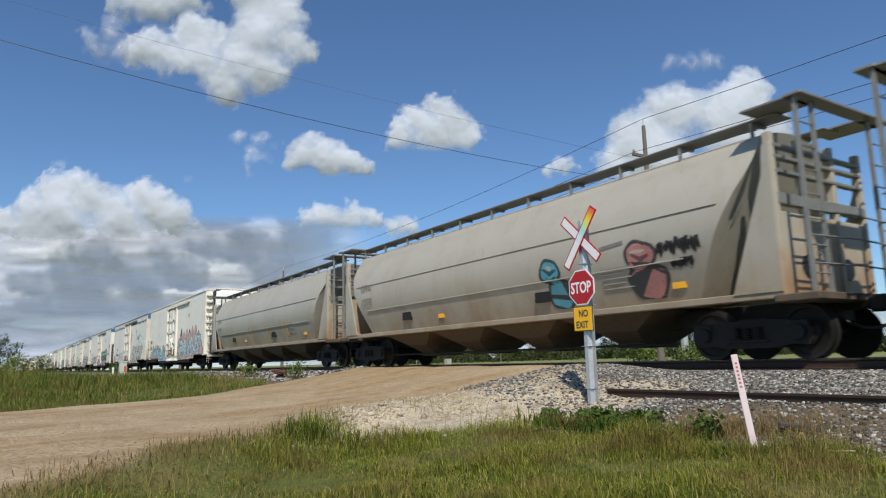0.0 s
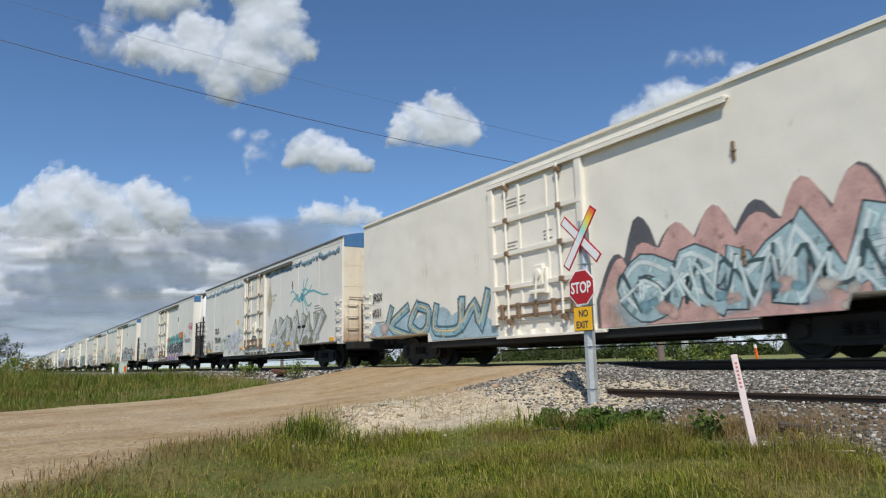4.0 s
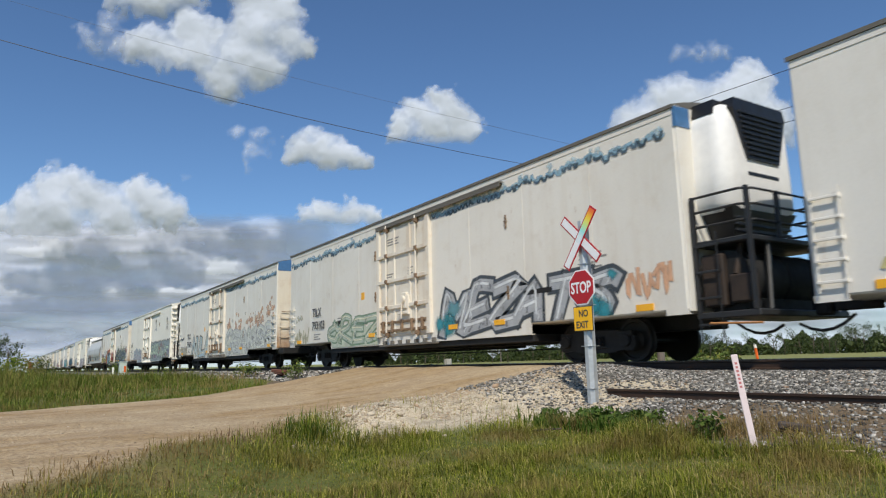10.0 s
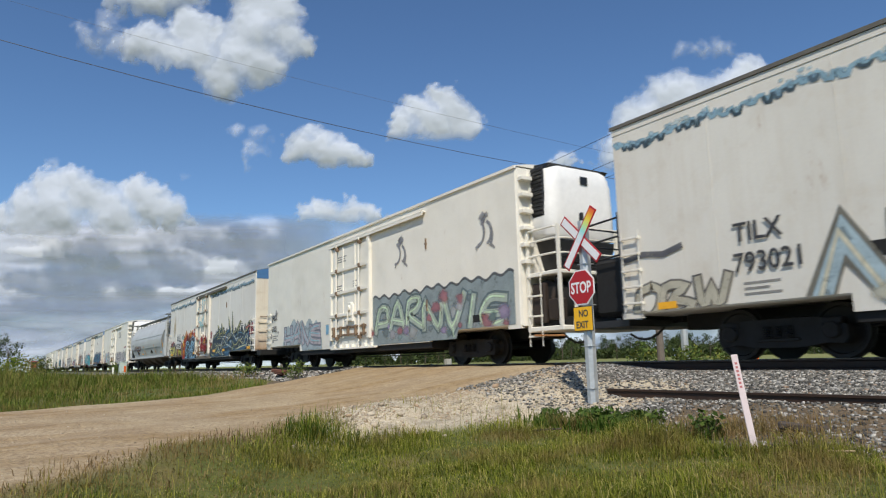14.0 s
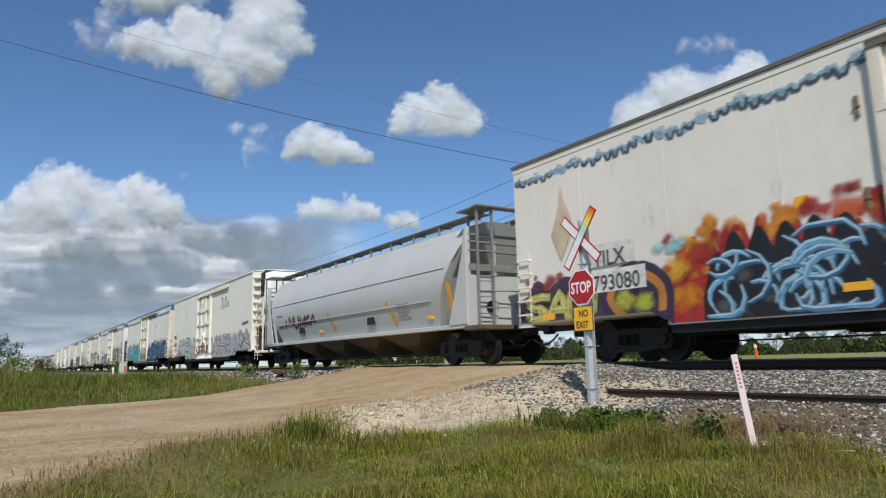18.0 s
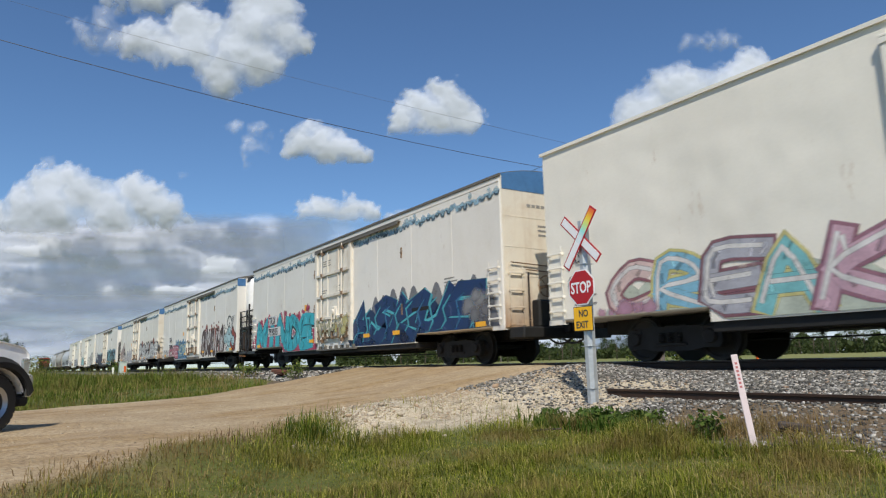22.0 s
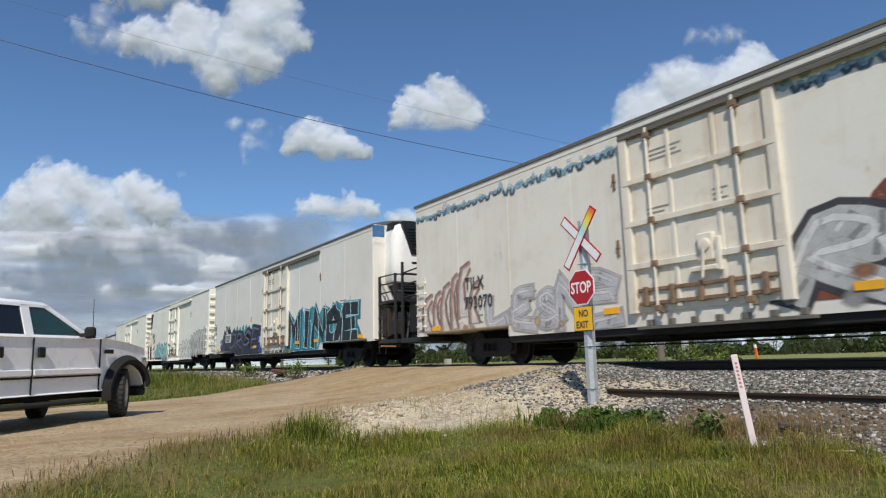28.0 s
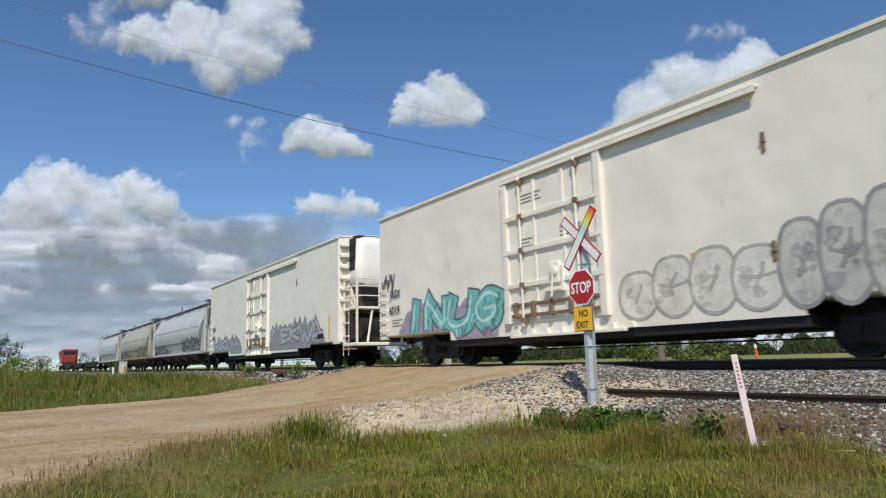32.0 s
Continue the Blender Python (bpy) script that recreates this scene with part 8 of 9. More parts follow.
# ---- crossing sign post ----
def crossing_sign():
    px_, py_, pz_ = -8.3, 8.34, -0.70
    t = thing("crossing_sign", "railway crossbuck with stop sign on a galvanised post", "road sign", "", pose(px_, py_, pz_))
    g = Geo()
    g.prism([(0.1 * math.cos(a), 0.1 * math.sin(a)) for a in (radians(45 * k + 22.5) for k in range(8))], "z", -0.3, 3.16)
    for z in (0.3, 1.0, 1.7, 2.4):
        g.box(-0.103, 0.103, -0.103, 0.103, z, z + 0.008)
    part("post", g, M["galv"], t, "galvanised steel post")
    part("footing", Geo().prism([(0.16 * math.cos(a), 0.16 * math.sin(a)) for a in (0.5 * k for k in range(12))], "z", -0.3, 0.05), M["concrete"], t, "small concrete footing")

    def octagon(r):
        return [(r * math.cos(radians(45 * k + 22.5)), r * math.sin(radians(45 * k + 22.5))) for k in range(8)]

    stop = part("stop_plate", Geo().prism([(u, w) for u, w in octagon(0.325)], "y", -0.012, 0.0), M["sign_white"], t, "octagonal stop sign, red with white rim")
    stop.matrix_basis = pose(0, -0.115, 2.0)
    part("red_face", Geo().prism([(u, w) for u, w in octagon(0.300)], "y", -0.018, -0.011), M["sign_red"], stop)
    lt = text_mesh("STOP", 0.27, M["sign_white"], 0.006)
    ob = part("lettering", lt, None, stop)
    ob.matrix_basis = pose(-0.245, -0.021, -0.095) @ Matrix.Diagonal((0.74, 1, 1.0, 1))
    tab = part("notice_plate", Geo().box(-0.225, 0.225, -0.012, 0, -0.21, 0.21, 0.006), M["black"], t, "yellow notice plate with black words")
    tab.matrix_basis = pose(0, -0.115, 1.465)
    part("yellow_face", Geo().box(-0.212, 0.212, -0.017, -0.010, -0.197, 0.197, 0.002), M["sign_yellow"], tab)
    for word, dz, dx in (("NO", 0.035, -0.095), ("EXIT", -0.155, -0.165)):
        ob = part("lettering", text_mesh(word, 0.165, M["ink"], 0.003), None, tab)
        ob.matrix_basis = pose(dx, -0.020, dz) @ Matrix.Diagonal((0.85, 1, 1, 1))
    for k, (ang, half) in enumerate(((-44, 0.575), (53, 0.60))):
        b = part("crossbuck_blade", Geo().box(-half, half, -0.012, 0, -0.092, 0.092, 0.006), M["sign_red"], t, "white crossbuck blade with red border")
        b.matrix_basis = pose(0.045, -0.125 - 0.016 * k, 2.835, 0, -ang, 0)
        for a0, a1, mat in ((-half + 0.03, half - 0.03 if k == 0 else -0.08, "sign_white"), (-0.08, half - 0.03, "rainbow")):
            if k == 0 and mat == "rainbow":
                continue
            part("white_face", Geo().box(a0, a1, -0.017, -0.011, -0.064, 0.064), M[mat], b, "prismatic sheeting with a painted rainbow sheen" if mat == "rainbow" else "")
    return t


# colour ramp paints in the rainbow that sunlight makes on the sheeting
n_ = Nodes("prismatic_sheeting")
c_ = n_.ramp(n_.math("MULTIPLY", n_.axis(0), 1.55), [(0.05, (0.72, 0.80, 0.82)), (0.22, (0.35, 0.78, 0.72)), (0.42, (0.62, 0.80, 0.25)), (0.6, (0.90, 0.66, 0.05)), (0.8, (0.85, 0.22, 0.03)), (1.0, (0.72, 0.05, 0.08))])
M["rainbow"] = n_.done(c_, 0.25)
crossing_sign()

# ---- leaning survey stake ----
M["stake_pink"] = plain("pinkish_white", (0.74, 0.62, 0.62), 0.6, 0, 0.08)
M["stake_print"] = plain("faded_red_print", (0.50, 0.16, 0.16), 0.6)
stake = thing("marker_stake", "white wooden stake with a red band, leaning", "stake", "", pose(-4.42, 6.80, float(height(-4.42, 6.80)) - 0.09, 0, -7.0, 42))
part("stake_board", Geo().box(-0.034, 0.034, -0.012, 0.012, 0, 1.12, 0.005), M["stake_pink"], stake, "pale pinkish white board")
for k_ in range(7):
    part("stake_band", Geo().box(-0.012, 0.012, -0.015, -0.011, 0.76 + 0.042 * k_, 0.784 + 0.042 * k_), M["stake_print"], stake, "small red printed bar")
part("stake_tip", Geo().box(-0.036, 0.036, -0.013, 0.013, 0.0, 0.12, 0.004), M["orange"], stake, "orange painted foot")

# ---- spare rail lying on the bank, old tie, litter ----
spare = solid("spare_rail", rail_prism(Geo(), 8.85, -0.425, -8.45, 6.0), M["brown_rail"], "rusty spare rail lying along the ballast bank", "rail")
old = solid("timber_scrap", Geo().box(-0.28, 0.28, -0.05, 0.05, 0, 0.09, 0.02), M["tie"], "weathered brown timber scrap on the ballast", "wood scrap")
old.matrix_basis = pose(-4.35, 7.65, float(height(-4.35, 7.65)) + 0.0, 0, 6, 30)
heap = thing("broken_tie", "broken red-brown tie ends lying beside the track", "railway tie", "", pose(-27.5, 9.9, float(height(-27.5, 9.9))))
M["red_wood"] = plain("red_brown_wood", (0.13, 0.05, 0.03), 0.9, 0, 0.4)
for k in range(3):
    ob = part("tie_piece", Geo().box(-0.5, 0.5, -0.08, 0.08, 0, 0.12, 0.02), M["red_wood"], heap)
    ob.matrix_basis = pose(0.5 * k - 0.5, -0.2 * k, 0.08 * k, 0, 3, 12 * k - 10)
for bx, by, ang, c in ((-7.2, 6.3, 40, "tie"), (-3.7, 6.9, 15, "dry_stick"), (-3.3, 7.9, -20, "dry_stick")):
    M.setdefault("dry_stick", plain("dry_stick", (0.42, 0.31, 0.18), 0.85))
    z = float(height(bx, by)) + 0.03
    ob = solid("dry_stick", Geo().tube((-0.22, 0, 0), (0.22, 0, 0.03), 0.012, 6), M[c], "dry stick lying on the ground", "stick")
    ob.matrix_basis = pose(bx, by, z, 0, 0, ang)

# ---- small signal cabinet and short posts by the line ----
cab = thing("equipment_box", "pale green metal equipment box with red tape", "cabinet", "", pose(-56.0, 7.6, float(height(-56.0, 7.6))))
M["pale_green"] = plain("pale_green_paint", (0.48, 0.55, 0.50), 0.5)
part("box_body", Geo().box(-0.25, 0.25, -0.25, 0.25, 0.0, 1.12, 0.02), M["pale_green"], cab)
part("box_lid", Geo().box(-0.28, 0.28, -0.28, 0.28, 1.1, 1.18, 0.02), M["pale_green"], cab)
part("red_tape", Geo().box(0.24, 0.27, 0.05, 0.2, 0.4, 0.85, 0.004), M["orange"], cab, "red marker tape")
side_post = solid("short_post", Geo().box(-0.06, 0.06, -0.06, 0.06, -0.2, 0.85, 0.01), M["white"], "short white marker post beside the box", "post")
side_post.matrix_basis = pose(-55.6, 6.9, float(height(-55.6, 6.9)))
far_post = solid("concrete_post", Geo().box(-0.16, 0.16, -0.16, 0.16, -0.3, 1.3, 0.02), M["concrete"], "short pale concrete post behind the track", "post")
far_post.matrix_basis = pose(-33.5, 22.0, -1.05)
for ox, oy in ((-13.2, 21.0), (-7.1, 19.6)):
    m_ = thing("marker_post", "slim orange marker post with a white cap in the field", "marker post", "orange markers", pose(ox, oy, float(height(ox, oy)), 0, -6, 0))
    part("marker_shaft", Geo().tube((0, 0, -0.1), (0, 0, 1.2), 0.045, 8), M["orange"], m_)
    part("marker_cap", Geo().tube((0, 0, 1.2), (0, 0, 1.32), 0.047, 8), M["white"], m_)


# ---- pole line ----
def pole(x, y, top):
    t = thing("utility_pole", "grey wooden utility pole with insulators behind the track", "utility pole", "pole line", pose(x, y, -1.1))
    part("shaft", Geo().tube((0, 0, -0.2), (0, 0, top + 0.8), 0.15, 10, 0.075), M["pole_wood"], t)
    part("top_pin", Geo().tube((0, 0, top + 0.75), (0, 0, top + 1.15), 0.03, 6), M["galv"], t)
    part("crossarm", Geo().box(-0.06, 0.06, -0.75, 0.75, top - 0.55, top - 0.43, 0.01), M["pole_wood"], t)
    for y_ in (-0.68, 0.68):
        part("insulator", Geo().spin([(0, 0.03), (0.05, 0.055), (0.1, 0.05), (0.15, 0.02)], (0, y_, top - 0.43), (0, 0, 1), 8), M["grey_grid"], t)
    return t


POLES = [24.7, -17.3, -59.3, -101.3, -143.3, -185.3]
for px_ in POLES:
    pole(px_, 21.1, 9.6 if px_ > -40 else 9.0)
for fx, fy, fh in ((-330, 40, 11), (-345, 47, 12), (-360, 60, 11), (-155, 120, 12), (-60, 150, 13)):
    t_ = thing("utility_pole", "distant wooden utility pole on the horizon", "utility pole", "far poles", pose(fx, fy, float(height(fx, fy)) - 0.1))
    part("shaft", Geo().tube((0, 0, 0), (0, 0, fh), 0.18, 8, 0.12), M["pole_wood"], t_)
    part("crossarm", Geo().box(-1.1, 1.1, -0.08, 0.08, fh - 1.0, fh - 0.8), M["pole_wood"], t_)


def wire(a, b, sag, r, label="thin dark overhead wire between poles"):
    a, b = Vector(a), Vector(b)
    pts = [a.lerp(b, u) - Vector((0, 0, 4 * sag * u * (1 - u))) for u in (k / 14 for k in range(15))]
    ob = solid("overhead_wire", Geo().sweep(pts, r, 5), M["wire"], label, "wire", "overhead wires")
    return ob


for p0, p1 in zip(POLES, POLES[1:]):
    h0, h1 = (9.6 if p0 > -40 else 9.0), (9.6 if p1 > -40 else 9.0)
    wire((p0, 21.1, h0 - 0.0), (p1, 21.1, h1 - 0.0), 0.55, 0.012)
    for y_ in (-0.68, 0.68):
        wire((p0, 21.1 + y_, h0 - 1.5), (p1, 21.1 + y_, h1 - 1.5), 0.6, 0.011)
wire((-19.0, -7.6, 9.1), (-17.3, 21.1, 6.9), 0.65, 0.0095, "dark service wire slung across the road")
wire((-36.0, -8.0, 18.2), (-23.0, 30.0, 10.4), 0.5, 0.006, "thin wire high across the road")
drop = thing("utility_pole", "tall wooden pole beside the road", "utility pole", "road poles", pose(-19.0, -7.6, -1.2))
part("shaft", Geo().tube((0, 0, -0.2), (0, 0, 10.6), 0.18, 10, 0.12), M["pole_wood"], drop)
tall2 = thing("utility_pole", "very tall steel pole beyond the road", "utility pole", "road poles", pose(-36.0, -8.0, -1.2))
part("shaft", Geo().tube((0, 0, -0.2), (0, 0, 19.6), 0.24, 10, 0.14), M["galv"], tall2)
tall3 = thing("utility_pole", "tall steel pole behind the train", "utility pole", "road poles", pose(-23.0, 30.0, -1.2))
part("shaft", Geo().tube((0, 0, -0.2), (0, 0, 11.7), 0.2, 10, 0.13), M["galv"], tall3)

# ---- farmhouse far behind the trees ----
house = thing("farm_house", "small white house with a dark roof far across the field", "house", "", pose(-36, 118, float(height(-36, 118)) - 0.1, 0, 0, 20))
part("wall", Geo().box(-6, 6, -4, 4, 0, 3.2, 0.02), M["white"], house)
part("roof", Geo().prism([(-4.5, 3.1), (0, 5.4), (4.5, 3.1)], "x", -6.4, 6.4), M["roof"], house)
for wx in (-3.5, 0.0, 3.2):
    part("window", Geo().box(wx - 0.6, wx + 0.6, -4.03, -3.97, 1.0, 2.3), M["grille"], house)


# ---- rear of the train: flat cars and a red locomotive ----
def flat_car(left, L):
    car = thing("flat_car", "low empty flat car, dark steel, on the rails", "railway car", "cars of the train")
    part("deck", Geo().box(0, L, -1.45, 1.45, 0.95, 1.2, 0.03), M["under"], car)
    part("deck_boards", Geo().box(0.1, L - 0.1, -1.4, 1.4, 1.2, 1.26, 0.01), M["tie"], car)
    part("side_sill", Geo().box(2.5, L - 2.5, -1.4, -1.3, 0.6, 0.96, 0.02), M["under"], car)
    coupler(car, 0, -1)
    coupler(car, L, 1)
    truck(car, 2.6)
    truck(car, L - 2.6)
    TRAIN.append((car, left, TRACK_Y, 0.0))


def locomotive(left):
    L = 20.0
    M["loco_red"] = plain("locomotive_red", (0.26, 0.03, 0.02), 0.45)
    car = thing("diesel_locomotive", "red diesel locomotive at the rear of the train", "locomotive", "cars of the train")
    part("frame", Geo().box(0, L, -1.5, 1.5, 1.1, 1.6, 0.05), M["under"], car)
    part("long_hood", Geo().box(0.8, 13.5, -1.0, 1.0, 1.6, 4.3, 0.12), M["loco_red"], car, "red engine hood")
    part("cab", Geo().box(13.5, 16.6, -1.5, 1.5, 1.6, 4.6, 0.15), M["loco_red"], car, "red driver's cab")
    part("nose", Geo().box(16.6, 19.0, -1.1, 1.1, 1.6, 3.2, 0.2), M["loco_red"], car)
    part("windscreen", Geo().box(16.58, 16.64, -1.2, 1.2, 3.5, 4.2), M["grille"], car)
    part("side_window", Geo().box(14.2, 15.9, -1.53, -1.48, 3.5, 4.2), M["grille"], car)
    part("stripe", Geo().box(0.3, 19.5, -1.52, -1.49, 1.25, 1.5), M["white"], car, "white side stripe")
    part("radiator", Geo().box(1.5, 4.5, -1.25, 1.25, 3.6, 4.5, 0.1), M["loco_red"], car)
    part("exhaust", Geo().box(7.5, 8.3, -0.4, 0.4, 4.28, 4.6, 0.04), M["grille"], car)
    r = Geo()
    for k in range(10):
        x = 1.0 + k * 1.3
        r.tube((x, -1.45, 1.6), (x, -1.45, 2.6), 0.02, 5)
    r.tube((1.0, -1.45, 2.6), (12.7, -1.45, 2.6), 0.02, 5)
    part("handrail", r, M["white"], car)
    part("fuel_tank", Geo().box(7.0, 13.0, -1.3, 1.3, 0.4, 1.1, 0.1), M["under"], car)
    coupler(car, 0, -1)
    coupler(car, L, 1)
    truck(car, 3.4)
    truck(car, L - 3.4)
    TRAIN.append((car, left, TRACK_Y, 0.0))


flat_car(-447.0, 18.0)
flat_car(-467.0, 18.0)
flat_car(-487.0, 18.0)
locomotive(-510.0)

# ---- white pickup that pulls up to the crossing and backs away ----
M["car_white"] = plain("white_car_paint", (0.90, 0.90, 0.905), 0.3, 0, 0.03, 3)
M["car_white"].node_tree.nodes["Principled BSDF"].inputs["Coat Weight"].default_value = 0.25
M["tyre"] = plain("tyre_rubber", (0.028, 0.027, 0.026), 0.85, 0, 0.3, 12)
M["rim"] = plain("alloy_rim", (0.42, 0.42, 0.43), 0.35, 0.8, 0.15)
M["plastic"] = plain("black_plastic", (0.011, 0.011, 0.011), 0.9)
M["chrome"] = plain("worn_chrome", (0.55, 0.54, 0.52), 0.3, 0.85, 0.1)
M["cabin"] = plain("dark_cabin_trim", (0.035, 0.035, 0.037), 0.8)
g_ = Nodes("tinted_glass")
g_.b.inputs["Transmission Weight"].default_value = 0.75
g_.b.inputs["IOR"].default_value = 1.45
M["car_glass"] = g_.done((0.10, 0.22, 0.21), 0.03)


def pickup():
    t = thing("pickup_truck", "white crew-cab pickup truck with black fender flares", "pickup truck", "", pose(-9, -15, -0.8))
    axle2 = -3.77

    def arch(cx, r, a0, a1, n=9):
        return [(cx + r * math.cos(radians(a0 + (a1 - a0) * k / n)), 0.44 + r * math.sin(radians(a0 + (a1 - a0) * k / n))) for k in range(n + 1)]

    side = [(0.68, 0.56), (0.75, 0.9), (0.74, 1.14), (0.64, 1.25), (0.2, 1.345), (-0.42, 1.43), (-0.62, 1.41), (-2.98, 1.41), (-5.2, 1.42), (-5.26, 1.1), (-5.2, 0.62), (-4.62, 0.56)]
    side += arch(axle2, 0.55, 168, 12) + [(axle2 + 0.66, 0.5), (-0.46, 0.5)] + arch(0.2, 0.5, 170, 12) + [(0.70, 0.55)]

    def slice_at(y, k):
        cx, cz = -2.2, 0.95
        return [(cx + (x - cx) * (1 - 0.006 * k), y, cz + (z - cz) * (1 - 0.05 * k)) for x, z in side]

    g = Geo().loft([slice_at(-0.985, 1.2), slice_at(-1.01, 0.5), slice_at(-1.01, 0.15), slice_at(-0.93, 0), slice_at(0.93, 0), slice_at(1.01, 0.15), slice_at(0.985, 1.2)])
    part("body", g, M["car_white"], t, "white painted body side, hood and bed", 40)

    def y_at(z):
        return -0.95 + (z - 1.40) / 0.62 * 0.16

    for s in (1, -1):
        for name, q in (("pillar", [(-0.60, 1.40), (-0.76, 1.40), (-1.68, 2.0), (-1.52, 2.0)]), ("pillar", [(-1.93, 1.40), (-2.09, 1.40), (-2.09, 2.0), (-1.93, 2.0)]), ("pillar", [(-2.66, 1.40), (-2.98, 1.40), (-2.9, 2.0), (-2.68, 2.0)]), ("window_frame", [(-0.62, 1.38), (-2.98, 1.38), (-2.98, 1.455), (-0.68, 1.455)]), ("window_frame", [(-1.5, 1.955), (-2.9, 1.955), (-2.88, 2.01), (-1.58, 2.01)])):
            g = Geo()
            outer = [(x, s * y_at(z), z) for x, z in q]
            inner = [(x, s * (y_at(z) + 0.06), z) for x, z in q]
            g.loft([outer, inner])
            part(name, g, M["car_white"], t)
        for q, lb in (([(-0.78, 1.45), (-1.94, 1.45), (-1.94, 1.965), (-1.60, 1.965)], "greenish tinted front window"), ([(-2.09, 1.45), (-2.66, 1.45), (-2.68, 1.965), (-2.09, 1.965)], "dark tinted rear window")):
            g = Geo().loft([[(x, s * (y_at(z) + 0.02), z) for x, z in q], [(x, s * (y_at(z) + 0.026), z) for x, z in q]])
            part("window", g, M["car_glass"] if "front" in lb else M["dark_glass"], t, lb)
    roof_r = [[(-1.52, -0.8, 1.99), (-1.52, 0.8, 1.99), (-2.93, 0.8, 1.99), (-2.93, -0.8, 1.99)], [(-1.6, -0.77, 2.05), (-1.6, 0.77, 2.05), (-2.9, 0.77, 2.05), (-2.9, -0.77, 2.05)], [(-1.85, -0.6, 2.085), (-1.85, 0.6, 2.085), (-2.75, 0.6, 2.085), (-2.75, -0.6, 2.085)]]
    part("roof", Geo().loft(roof_r), M["car_white"], t, "", 60)
    part("windscreen", Geo().raw([(-0.6, -0.88, 1.42), (-0.6, 0.88, 1.42), (-1.54, 0.76, 1.99), (-1.54, -0.76, 1.99), (-0.62, -0.88, 1.42), (-0.62, 0.88, 1.42), (-1.56, 0.76, 1.99), (-1.56, -0.76, 1.99)], [(0, 1, 2, 3), (4, 7, 6, 5), (0, 4, 5, 1), (2, 6, 7, 3), (1, 5, 6, 2), (0, 3, 7, 4)]), M["car_glass"], t)
    part("rear_window", Geo().box(-2.97, -2.95, -0.75, 0.75, 1.45, 1.95), M["car_glass"], t)
    cab_in = Geo()
    cab_in.box(-0.95, -0.62, -0.85, 0.85, 1.25, 1.48, 0.05)
    part("dashboard", cab_in, M["cabin"], t)
    for y in (-0.42, 0.42):
        for x in (-1.95, -2.8):
            g = Geo()
            g.box(x - 0.09, x + 0.09, y - 0.25, y + 0.25, 1.2, 1.6, 0.06)
            g.box(x - 0.07, x + 0.05, y - 0.14, y + 0.14, 1.62, 1.8, 0.05)
            part("seat", g, M["cabin"], t)
    ring = [Vector((-1.3 + 0.06 * math.sin(a), 0.42 + 0.19 * math.cos(a), 1.53 + 0.18 * math.sin(a))) for a in (2 * math.pi * k / 16 for k in range(17))]
    part("steering_wheel", Geo().path(ring, 0.018, 6), M["plastic"], t)
    for s in (-1, 1):
        for cx, nm in ((0.2, "fender_flare"), (axle2, "fender_flare")):
            g = Geo()
            r0, r1 = 0.49, 0.64
            A = [(cx + r0 * math.cos(a), 0.46 + r0 * math.sin(a)) for a in (radians(192 - 186 * k / 14) for k in range(15))]
            B = [(cx + r1 * math.cos(a), 0.47 + r1 * math.sin(a)) for a in (radians(194 - 176 * k / 14) for k in range(15))]
            rings = [[(x, s * 0.97, z) for x, z in A], [(x, s * 1.11, z) for x, z in A], [(x, s * 1.125, z) for x, z in [((a[0] + b[0]) / 2, (a[1] + b[1]) / 2) for a, b in zip(A, B)]], [(x, s * 1.0, z) for x, z in B]]
            g.loft(rings, closed=False)
            part(nm, g, M["plastic"], t, "wide black plastic fender flare", 40)
        g = Geo().box(-3.3, -0.62, s * 1.0 - 0.14, s * 1.0 + 0.14, 0.33, 0.40, 0.03)
        part("running_board", g, M["plastic"], t)
        g = Geo().box(-3.25, -0.66, s * 1.14 - 0.012, s * 1.14 + 0.012, 0.345, 0.385, 0.008)
        part("step_lip", g, M["plastic"], t)
        for xa, xb in ((-1.97, -0.5), (-2.72, -2.01)):
            part("trim_strip", Geo().box(xa, xb, s * 1.012 - 0.008, s * 1.012 + 0.008, 0.76, 0.79), M["plastic"], t)
            part("side_moulding", Geo().box(xa, xb, s * 1.012 - 0.014, s * 1.012 + 0.014, 0.80, 0.90, 0.012), M["car_white"], t)
        for x in (-0.52, -1.99, -2.74):
            part("door_seam", Geo().box(x - 0.005, x + 0.005, s * 1.0 - 0.012, s * 1.0 + 0.012, 0.52, 1.40), M["plastic"], t)
        for x in (-1.84, -2.62):
            part("door_handle", Geo().box(x - 0.07, x + 0.07, s * 1.018 - 0.022, s * 1.018 + 0.022, 1.08, 1.24, 0.015), M["plastic"], t)
        m = part("side_mirror", Geo().box(-1.02, -0.88, s * 1.13 - 0.09, s * 1.13 + 0.09, 1.40, 1.62, 0.04), M["plastic"], t, "black side mirror")
        part("mirror_arm", Geo().box(-0.97, -0.91, min(s * 0.9, s * 1.08), max(s * 0.9, s * 1.08), 1.42, 1.48, 0.01), M["plastic"], m)
        part("headlight", Geo().box(0.68, 0.77, s * 0.82 - 0.16, s * 0.82 + 0.16, 0.86, 1.12, 0.03), M["chrome"], t)
        part("indicator", Geo().box(0.62, 0.755, s * 0.985 - 0.03, s * 0.985 + 0.03, 0.84, 1.08, 0.02), M["chrome"], t, "dull clear corner lamp")
        part("fender_badge", Geo().box(-0.42, -0.2, s * 1.012 - 0.006, s * 1.012 + 0.006, 1.14, 1.21), M["plastic"], t)
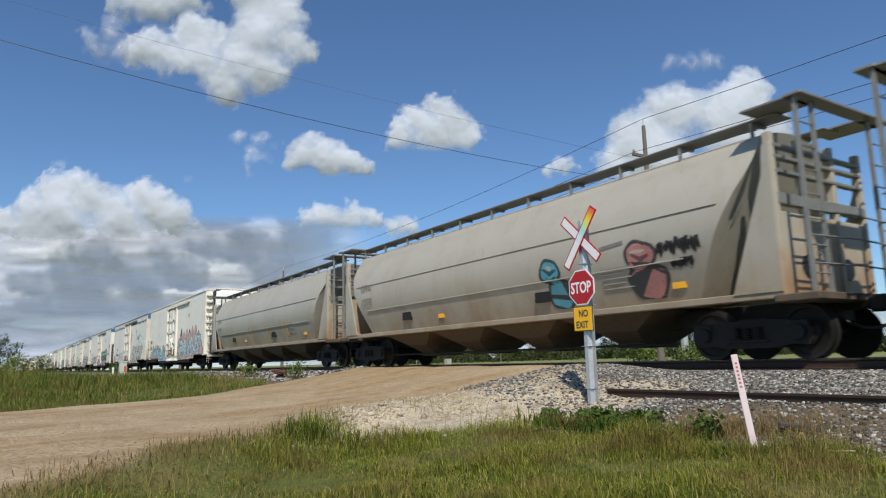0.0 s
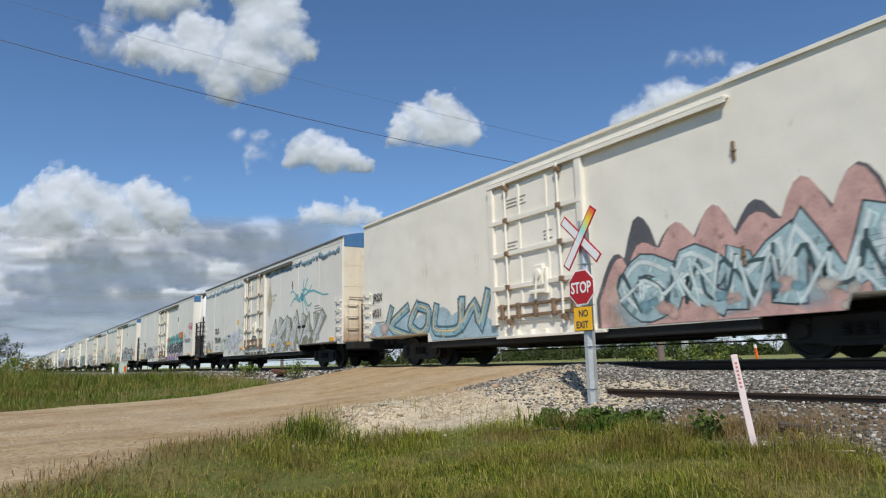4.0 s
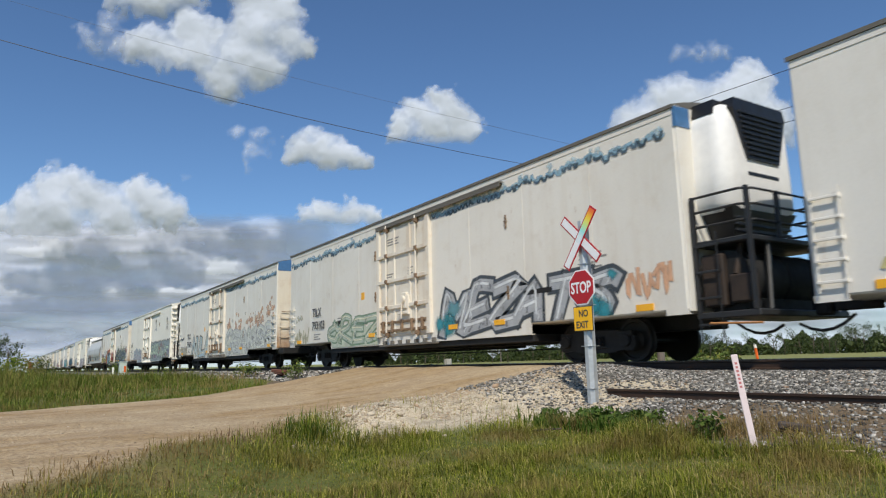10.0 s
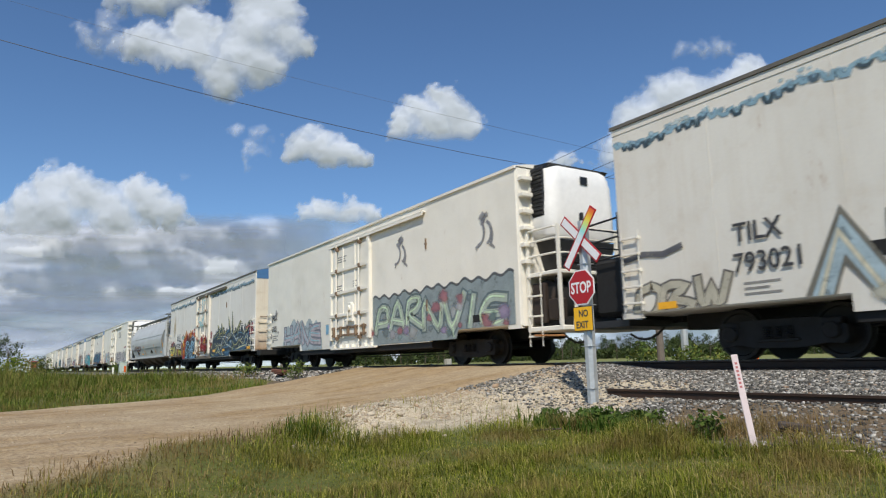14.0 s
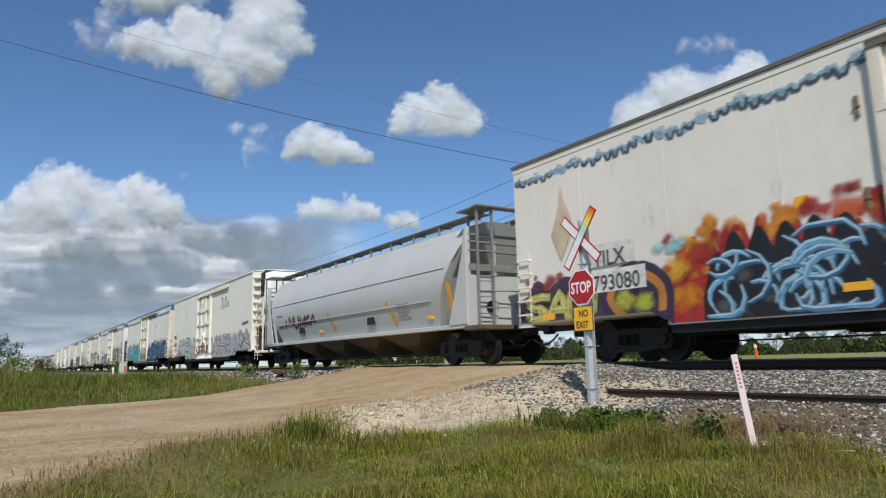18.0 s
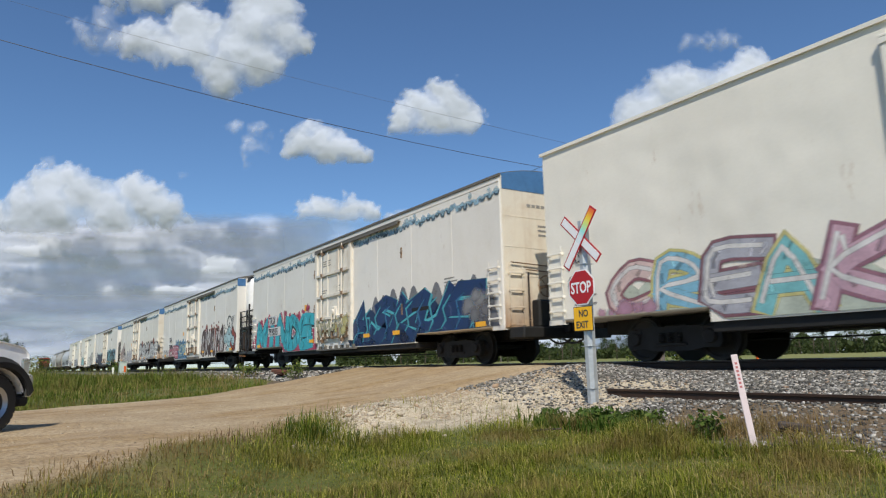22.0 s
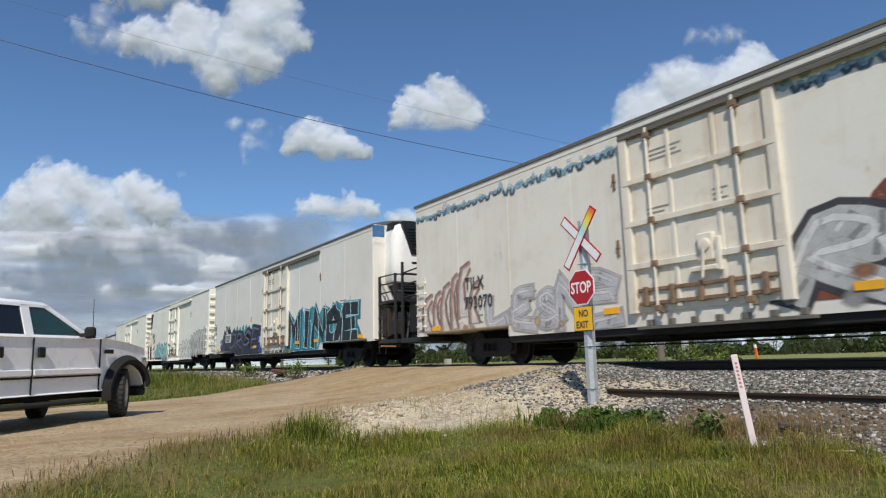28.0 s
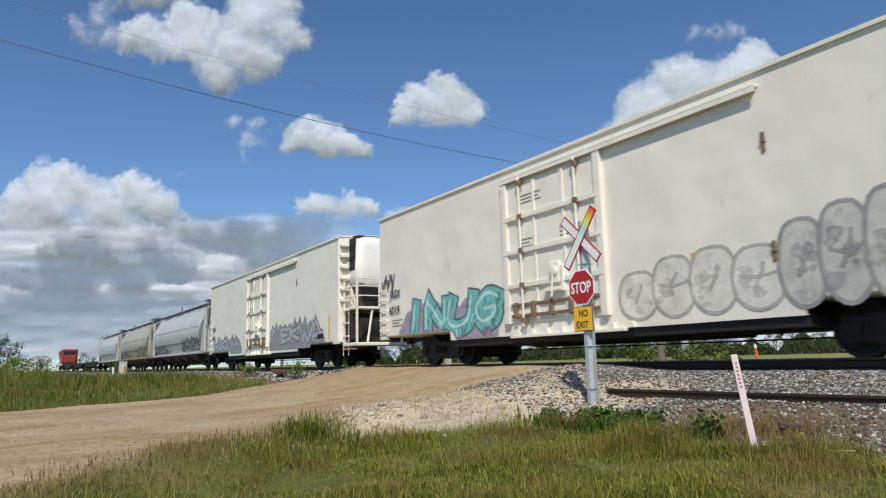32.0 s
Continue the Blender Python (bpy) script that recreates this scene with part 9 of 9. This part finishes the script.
    part("front_bumper", Geo().loft([[(x, y, z) for x, z in ((a, 0.50), (a, 0.80), (a + 0.06, 0.84), (b - 0.02, 0.82), (b, 0.76), (b, 0.54), (b - 0.03, 0.50))] for y, a, b in ((-1.06, 0.66, 0.76), (-0.98, 0.70, 0.86), (-0.8, 0.74, 0.93), (0, 0.78, 0.96), (0.8, 0.74, 0.93), (0.98, 0.70, 0.86), (1.06, 0.66, 0.76))]), M["chrome"], t, "worn chrome front bumper", 40)
    part("bumper_valance", Geo().box(0.6, 0.82, -0.98, 0.98, 0.36, 0.52, 0.04), M["plastic"], t)
    part("grille", Geo().box(0.70, 0.80, -0.62, 0.62, 0.84, 1.14, 0.03), M["chrome"], t)
    part("antenna", Geo().tube((-0.38, -0.72, 1.42), (-0.42, -0.74, 2.22), 0.006, 6), M["plastic"], t)
    part("wiper_cowl", Geo().box(-0.62, -0.42, -0.85, 0.85, 1.405, 1.45, 0.02), M["plastic"], t)
    u = Geo()
    u.box(-4.9, 0.7, -0.45, 0.45, 0.38, 0.55, 0.03)
    u.tube((axle2, -0.75, 0.42), (axle2, 0.75, 0.42), 0.06, 8)
    u.tube((0.2, -0.75, 0.42), (0.2, 0.75, 0.42), 0.06, 8)
    part("chassis", u, M["under"], t)
    for x, y in ((0.2, -0.86), (0.2, 0.86), (axle2, -0.86), (axle2, 0.86)):
        s = -1 if y < 0 else 1
        g = Geo()
        prof = [(-0.13, 0.24), (-0.14, 0.34), (-0.13, 0.395), (-0.10, 0.418), (0.10, 0.418), (0.13, 0.395), (0.14, 0.34), (0.125, 0.255), (0.08, 0.235)]
        g.spin(prof, (0, 0, 0), (0, s, 0), 36)
        tread = Geo()
        for k in range(30):
            a = 2 * math.pi * k / 30
            for row in (-0.08, 0.0, 0.08):
                b = a + (0.1 if row == 0 else 0)
                c, q = math.cos(b), math.sin(b)
                P = [(dx, dy) for dx in (-0.032, 0.032) for dy in (-0.033, 0.033)]
                vs = [(c * rr - q * dx, row + dy, q * rr + c * dx) for rr in (0.414, 0.432) for dx, dy in P]
                tread.raw(vs, [(0, 1, 3, 2), (4, 6, 7, 5), (0, 4, 5, 1), (2, 3, 7, 6), (0, 2, 6, 4), (1, 5, 7, 3)])
        w = part("wheel", g, M["tyre"], t, "knobbly black tyre on an alloy rim", 40)
        w.matrix_basis = pose(x, y, 0.43)
        part("tread", tread, M["tyre"], w)["kind"] = "stuff"
        rim = Geo().spin([(0.0, 0.0), (0.105, 0.05), (0.115, 0.075), (0.085, 0.09), (0.07, 0.19), (0.10, 0.225), (0.125, 0.25), (0.11, 0.258), (-0.05, 0.24)], (0, 0, 0), (0, s, 0), 28)
        r_ = part("rim", rim, M["rim"], w, "", 35)
        h = Geo()
        for k in range(8):
            a = 2 * math.pi * k / 8
            h.tube((0.14 * math.cos(a), s * 0.066, 0.14 * math.sin(a)), (0.14 * math.cos(a), s * 0.084, 0.14 * math.sin(a)), 0.032, 10)
        part("rim_holes", h, M["grille"], w)["kind"] = "stuff"
        PICKUP_WHEELS.append((w, x, y))
    for ob in t.children:
        for v in ob.data.vertices:
            if v.co.z > 1.3 and ob.name.split(".")[0] != "wheel":
                v.co.z = 1.3 + (v.co.z - 1.3) * 0.87
    return t


d_ = Nodes("dark_tinted_glass")
d_.b.inputs["Transmission Weight"].default_value = 0.35
M["dark_glass"] = d_.done((0.02, 0.024, 0.026), 0.04)
PICKUP_WHEELS = []
TRUCK = pickup()
# seconds, place of the front wheel on the camera's side, heading in degrees from +y, steering
DRIVE = [(0.0, -9.0, -16.0, -8, 0), (16.5, -9.0, -16.0, -8, 0), (17.6, -9.1, -14.6, -8, 0), (19.0, -9.5, -9.2, -12, 6), (20.2, -10.2, -4.2, -22, 10), (21.2, -11.0, -1.7, -34, 10), (22.0, -12.0, -0.15, -42, 6), (23.0, -13.05, 1.0, -46, 0), (23.5, -13.5, 1.42, -46, 0), (24.2, -13.74, 1.65, -46, 0), (25.0, -14.05, 1.94, -46, 0), (26.0, -14.08, 1.96, -46, 12), (27.0, -14.08, 1.96, -46, 28), (27.6, -14.0, 1.93, -46, 30), (28.2, -13.55, 1.75, -45, 30), (29.0, -12.5, 1.38, -43, 28), (29.5, -11.8, 1.08, -40, -10), (30.0, -11.05, 0.75, -37, 4), (30.6, -10.42, 0.26, -36, 6), (31.1, -10.01, -0.14, -36, 4), (31.5, -9.7, -0.55, -35, 2), (32.0, -9.0, -1.4, -35, 0)]

# ---- what moves ----
def pickup_pose(x, y, heading):
    """Pose of the pickup from where its front wheel nearest the camera stands."""
    a = radians(heading)
    ahead, left = Vector((math.sin(a), math.cos(a))), Vector((-math.cos(a), math.sin(a)))
    c = Vector((x, y)) + left * 0.86
    r = Vector((c.x, c.y)) - ahead * 3.97
    zf, zr = float(np.interp(c.y, [k for k, _ in ROAD_Z], [v for _, v in ROAD_Z])), float(np.interp(r.y, [k for k, _ in ROAD_Z], [v for _, v in ROAD_Z]))
    c = c - ahead * 0.2
    return pose(c.x, c.y, zf + 0.005, 0, math.degrees(math.atan2(zr - zf, 3.97)), 90 - heading)


def motions():
    for ob, x0, y0, z0 in TRAIN:
        walk(ob, [(t, pose(x0 + SPEED * t, y0, z0)) for t in (0.0, 8.0, 16.0, 24.0, 32.0)])
    for ob, a, b in CLOUDS:
        walk(ob, [(0.0, a), (16.0, a.lerp(b, 0.5)), (32.0, b)])
    # freight wheels roll with the train, a bit under a quarter turn from key to key
    turn = math.degrees(SPEED / FPS * 2 / 0.457)
    for side in (-0.89, 0.89):
        first = None
        for w in WHEELS:
            if abs(w.location.x - side) > 0.01:
                continue
            if first is None:
                walk(w, [(k * 2 / FPS, pose(side, 0, 0.457, 0, turn * k)) for k in range(481)])
                first = w
            else:
                w.rotation_mode = "QUATERNION"
                w.animation_data_create()
                w.animation_data.action = first.animation_data.action
                w.animation_data.action_slot = first.animation_data.action_slot
    # the pickup
    walk(TRUCK, [(t, pickup_pose(x, y, h)) for t, x, y, h, _ in DRIVE])
    times = [0.0, 16.4] + [16.5 + k / 15 for k in range(233)]
    ts = [r[0] for r in DRIVE]
    rolled, rows, last = 0.0, [], None
    for t in times:
        x, y, h, st = (float(np.interp(t, ts, [r[k] for r in DRIVE])) for k in (1, 2, 3, 4))
        if last:
            a = radians(h)
            rolled += ((x - last[0]) * math.sin(a) + (y - last[1]) * math.cos(a)) / 0.43
        last = (x, y)
        rows.append((t, rolled, st))
    for w, x, y in PICKUP_WHEELS:
        walk(w, [(t, Matrix.Translation((x, y, 0.43)) @ Matrix.Rotation(radians(st) if x > -1 else 0.0, 4, "Z") @ Matrix.Rotation(a, 4, "Y")) for t, a, st in rows])


motions()
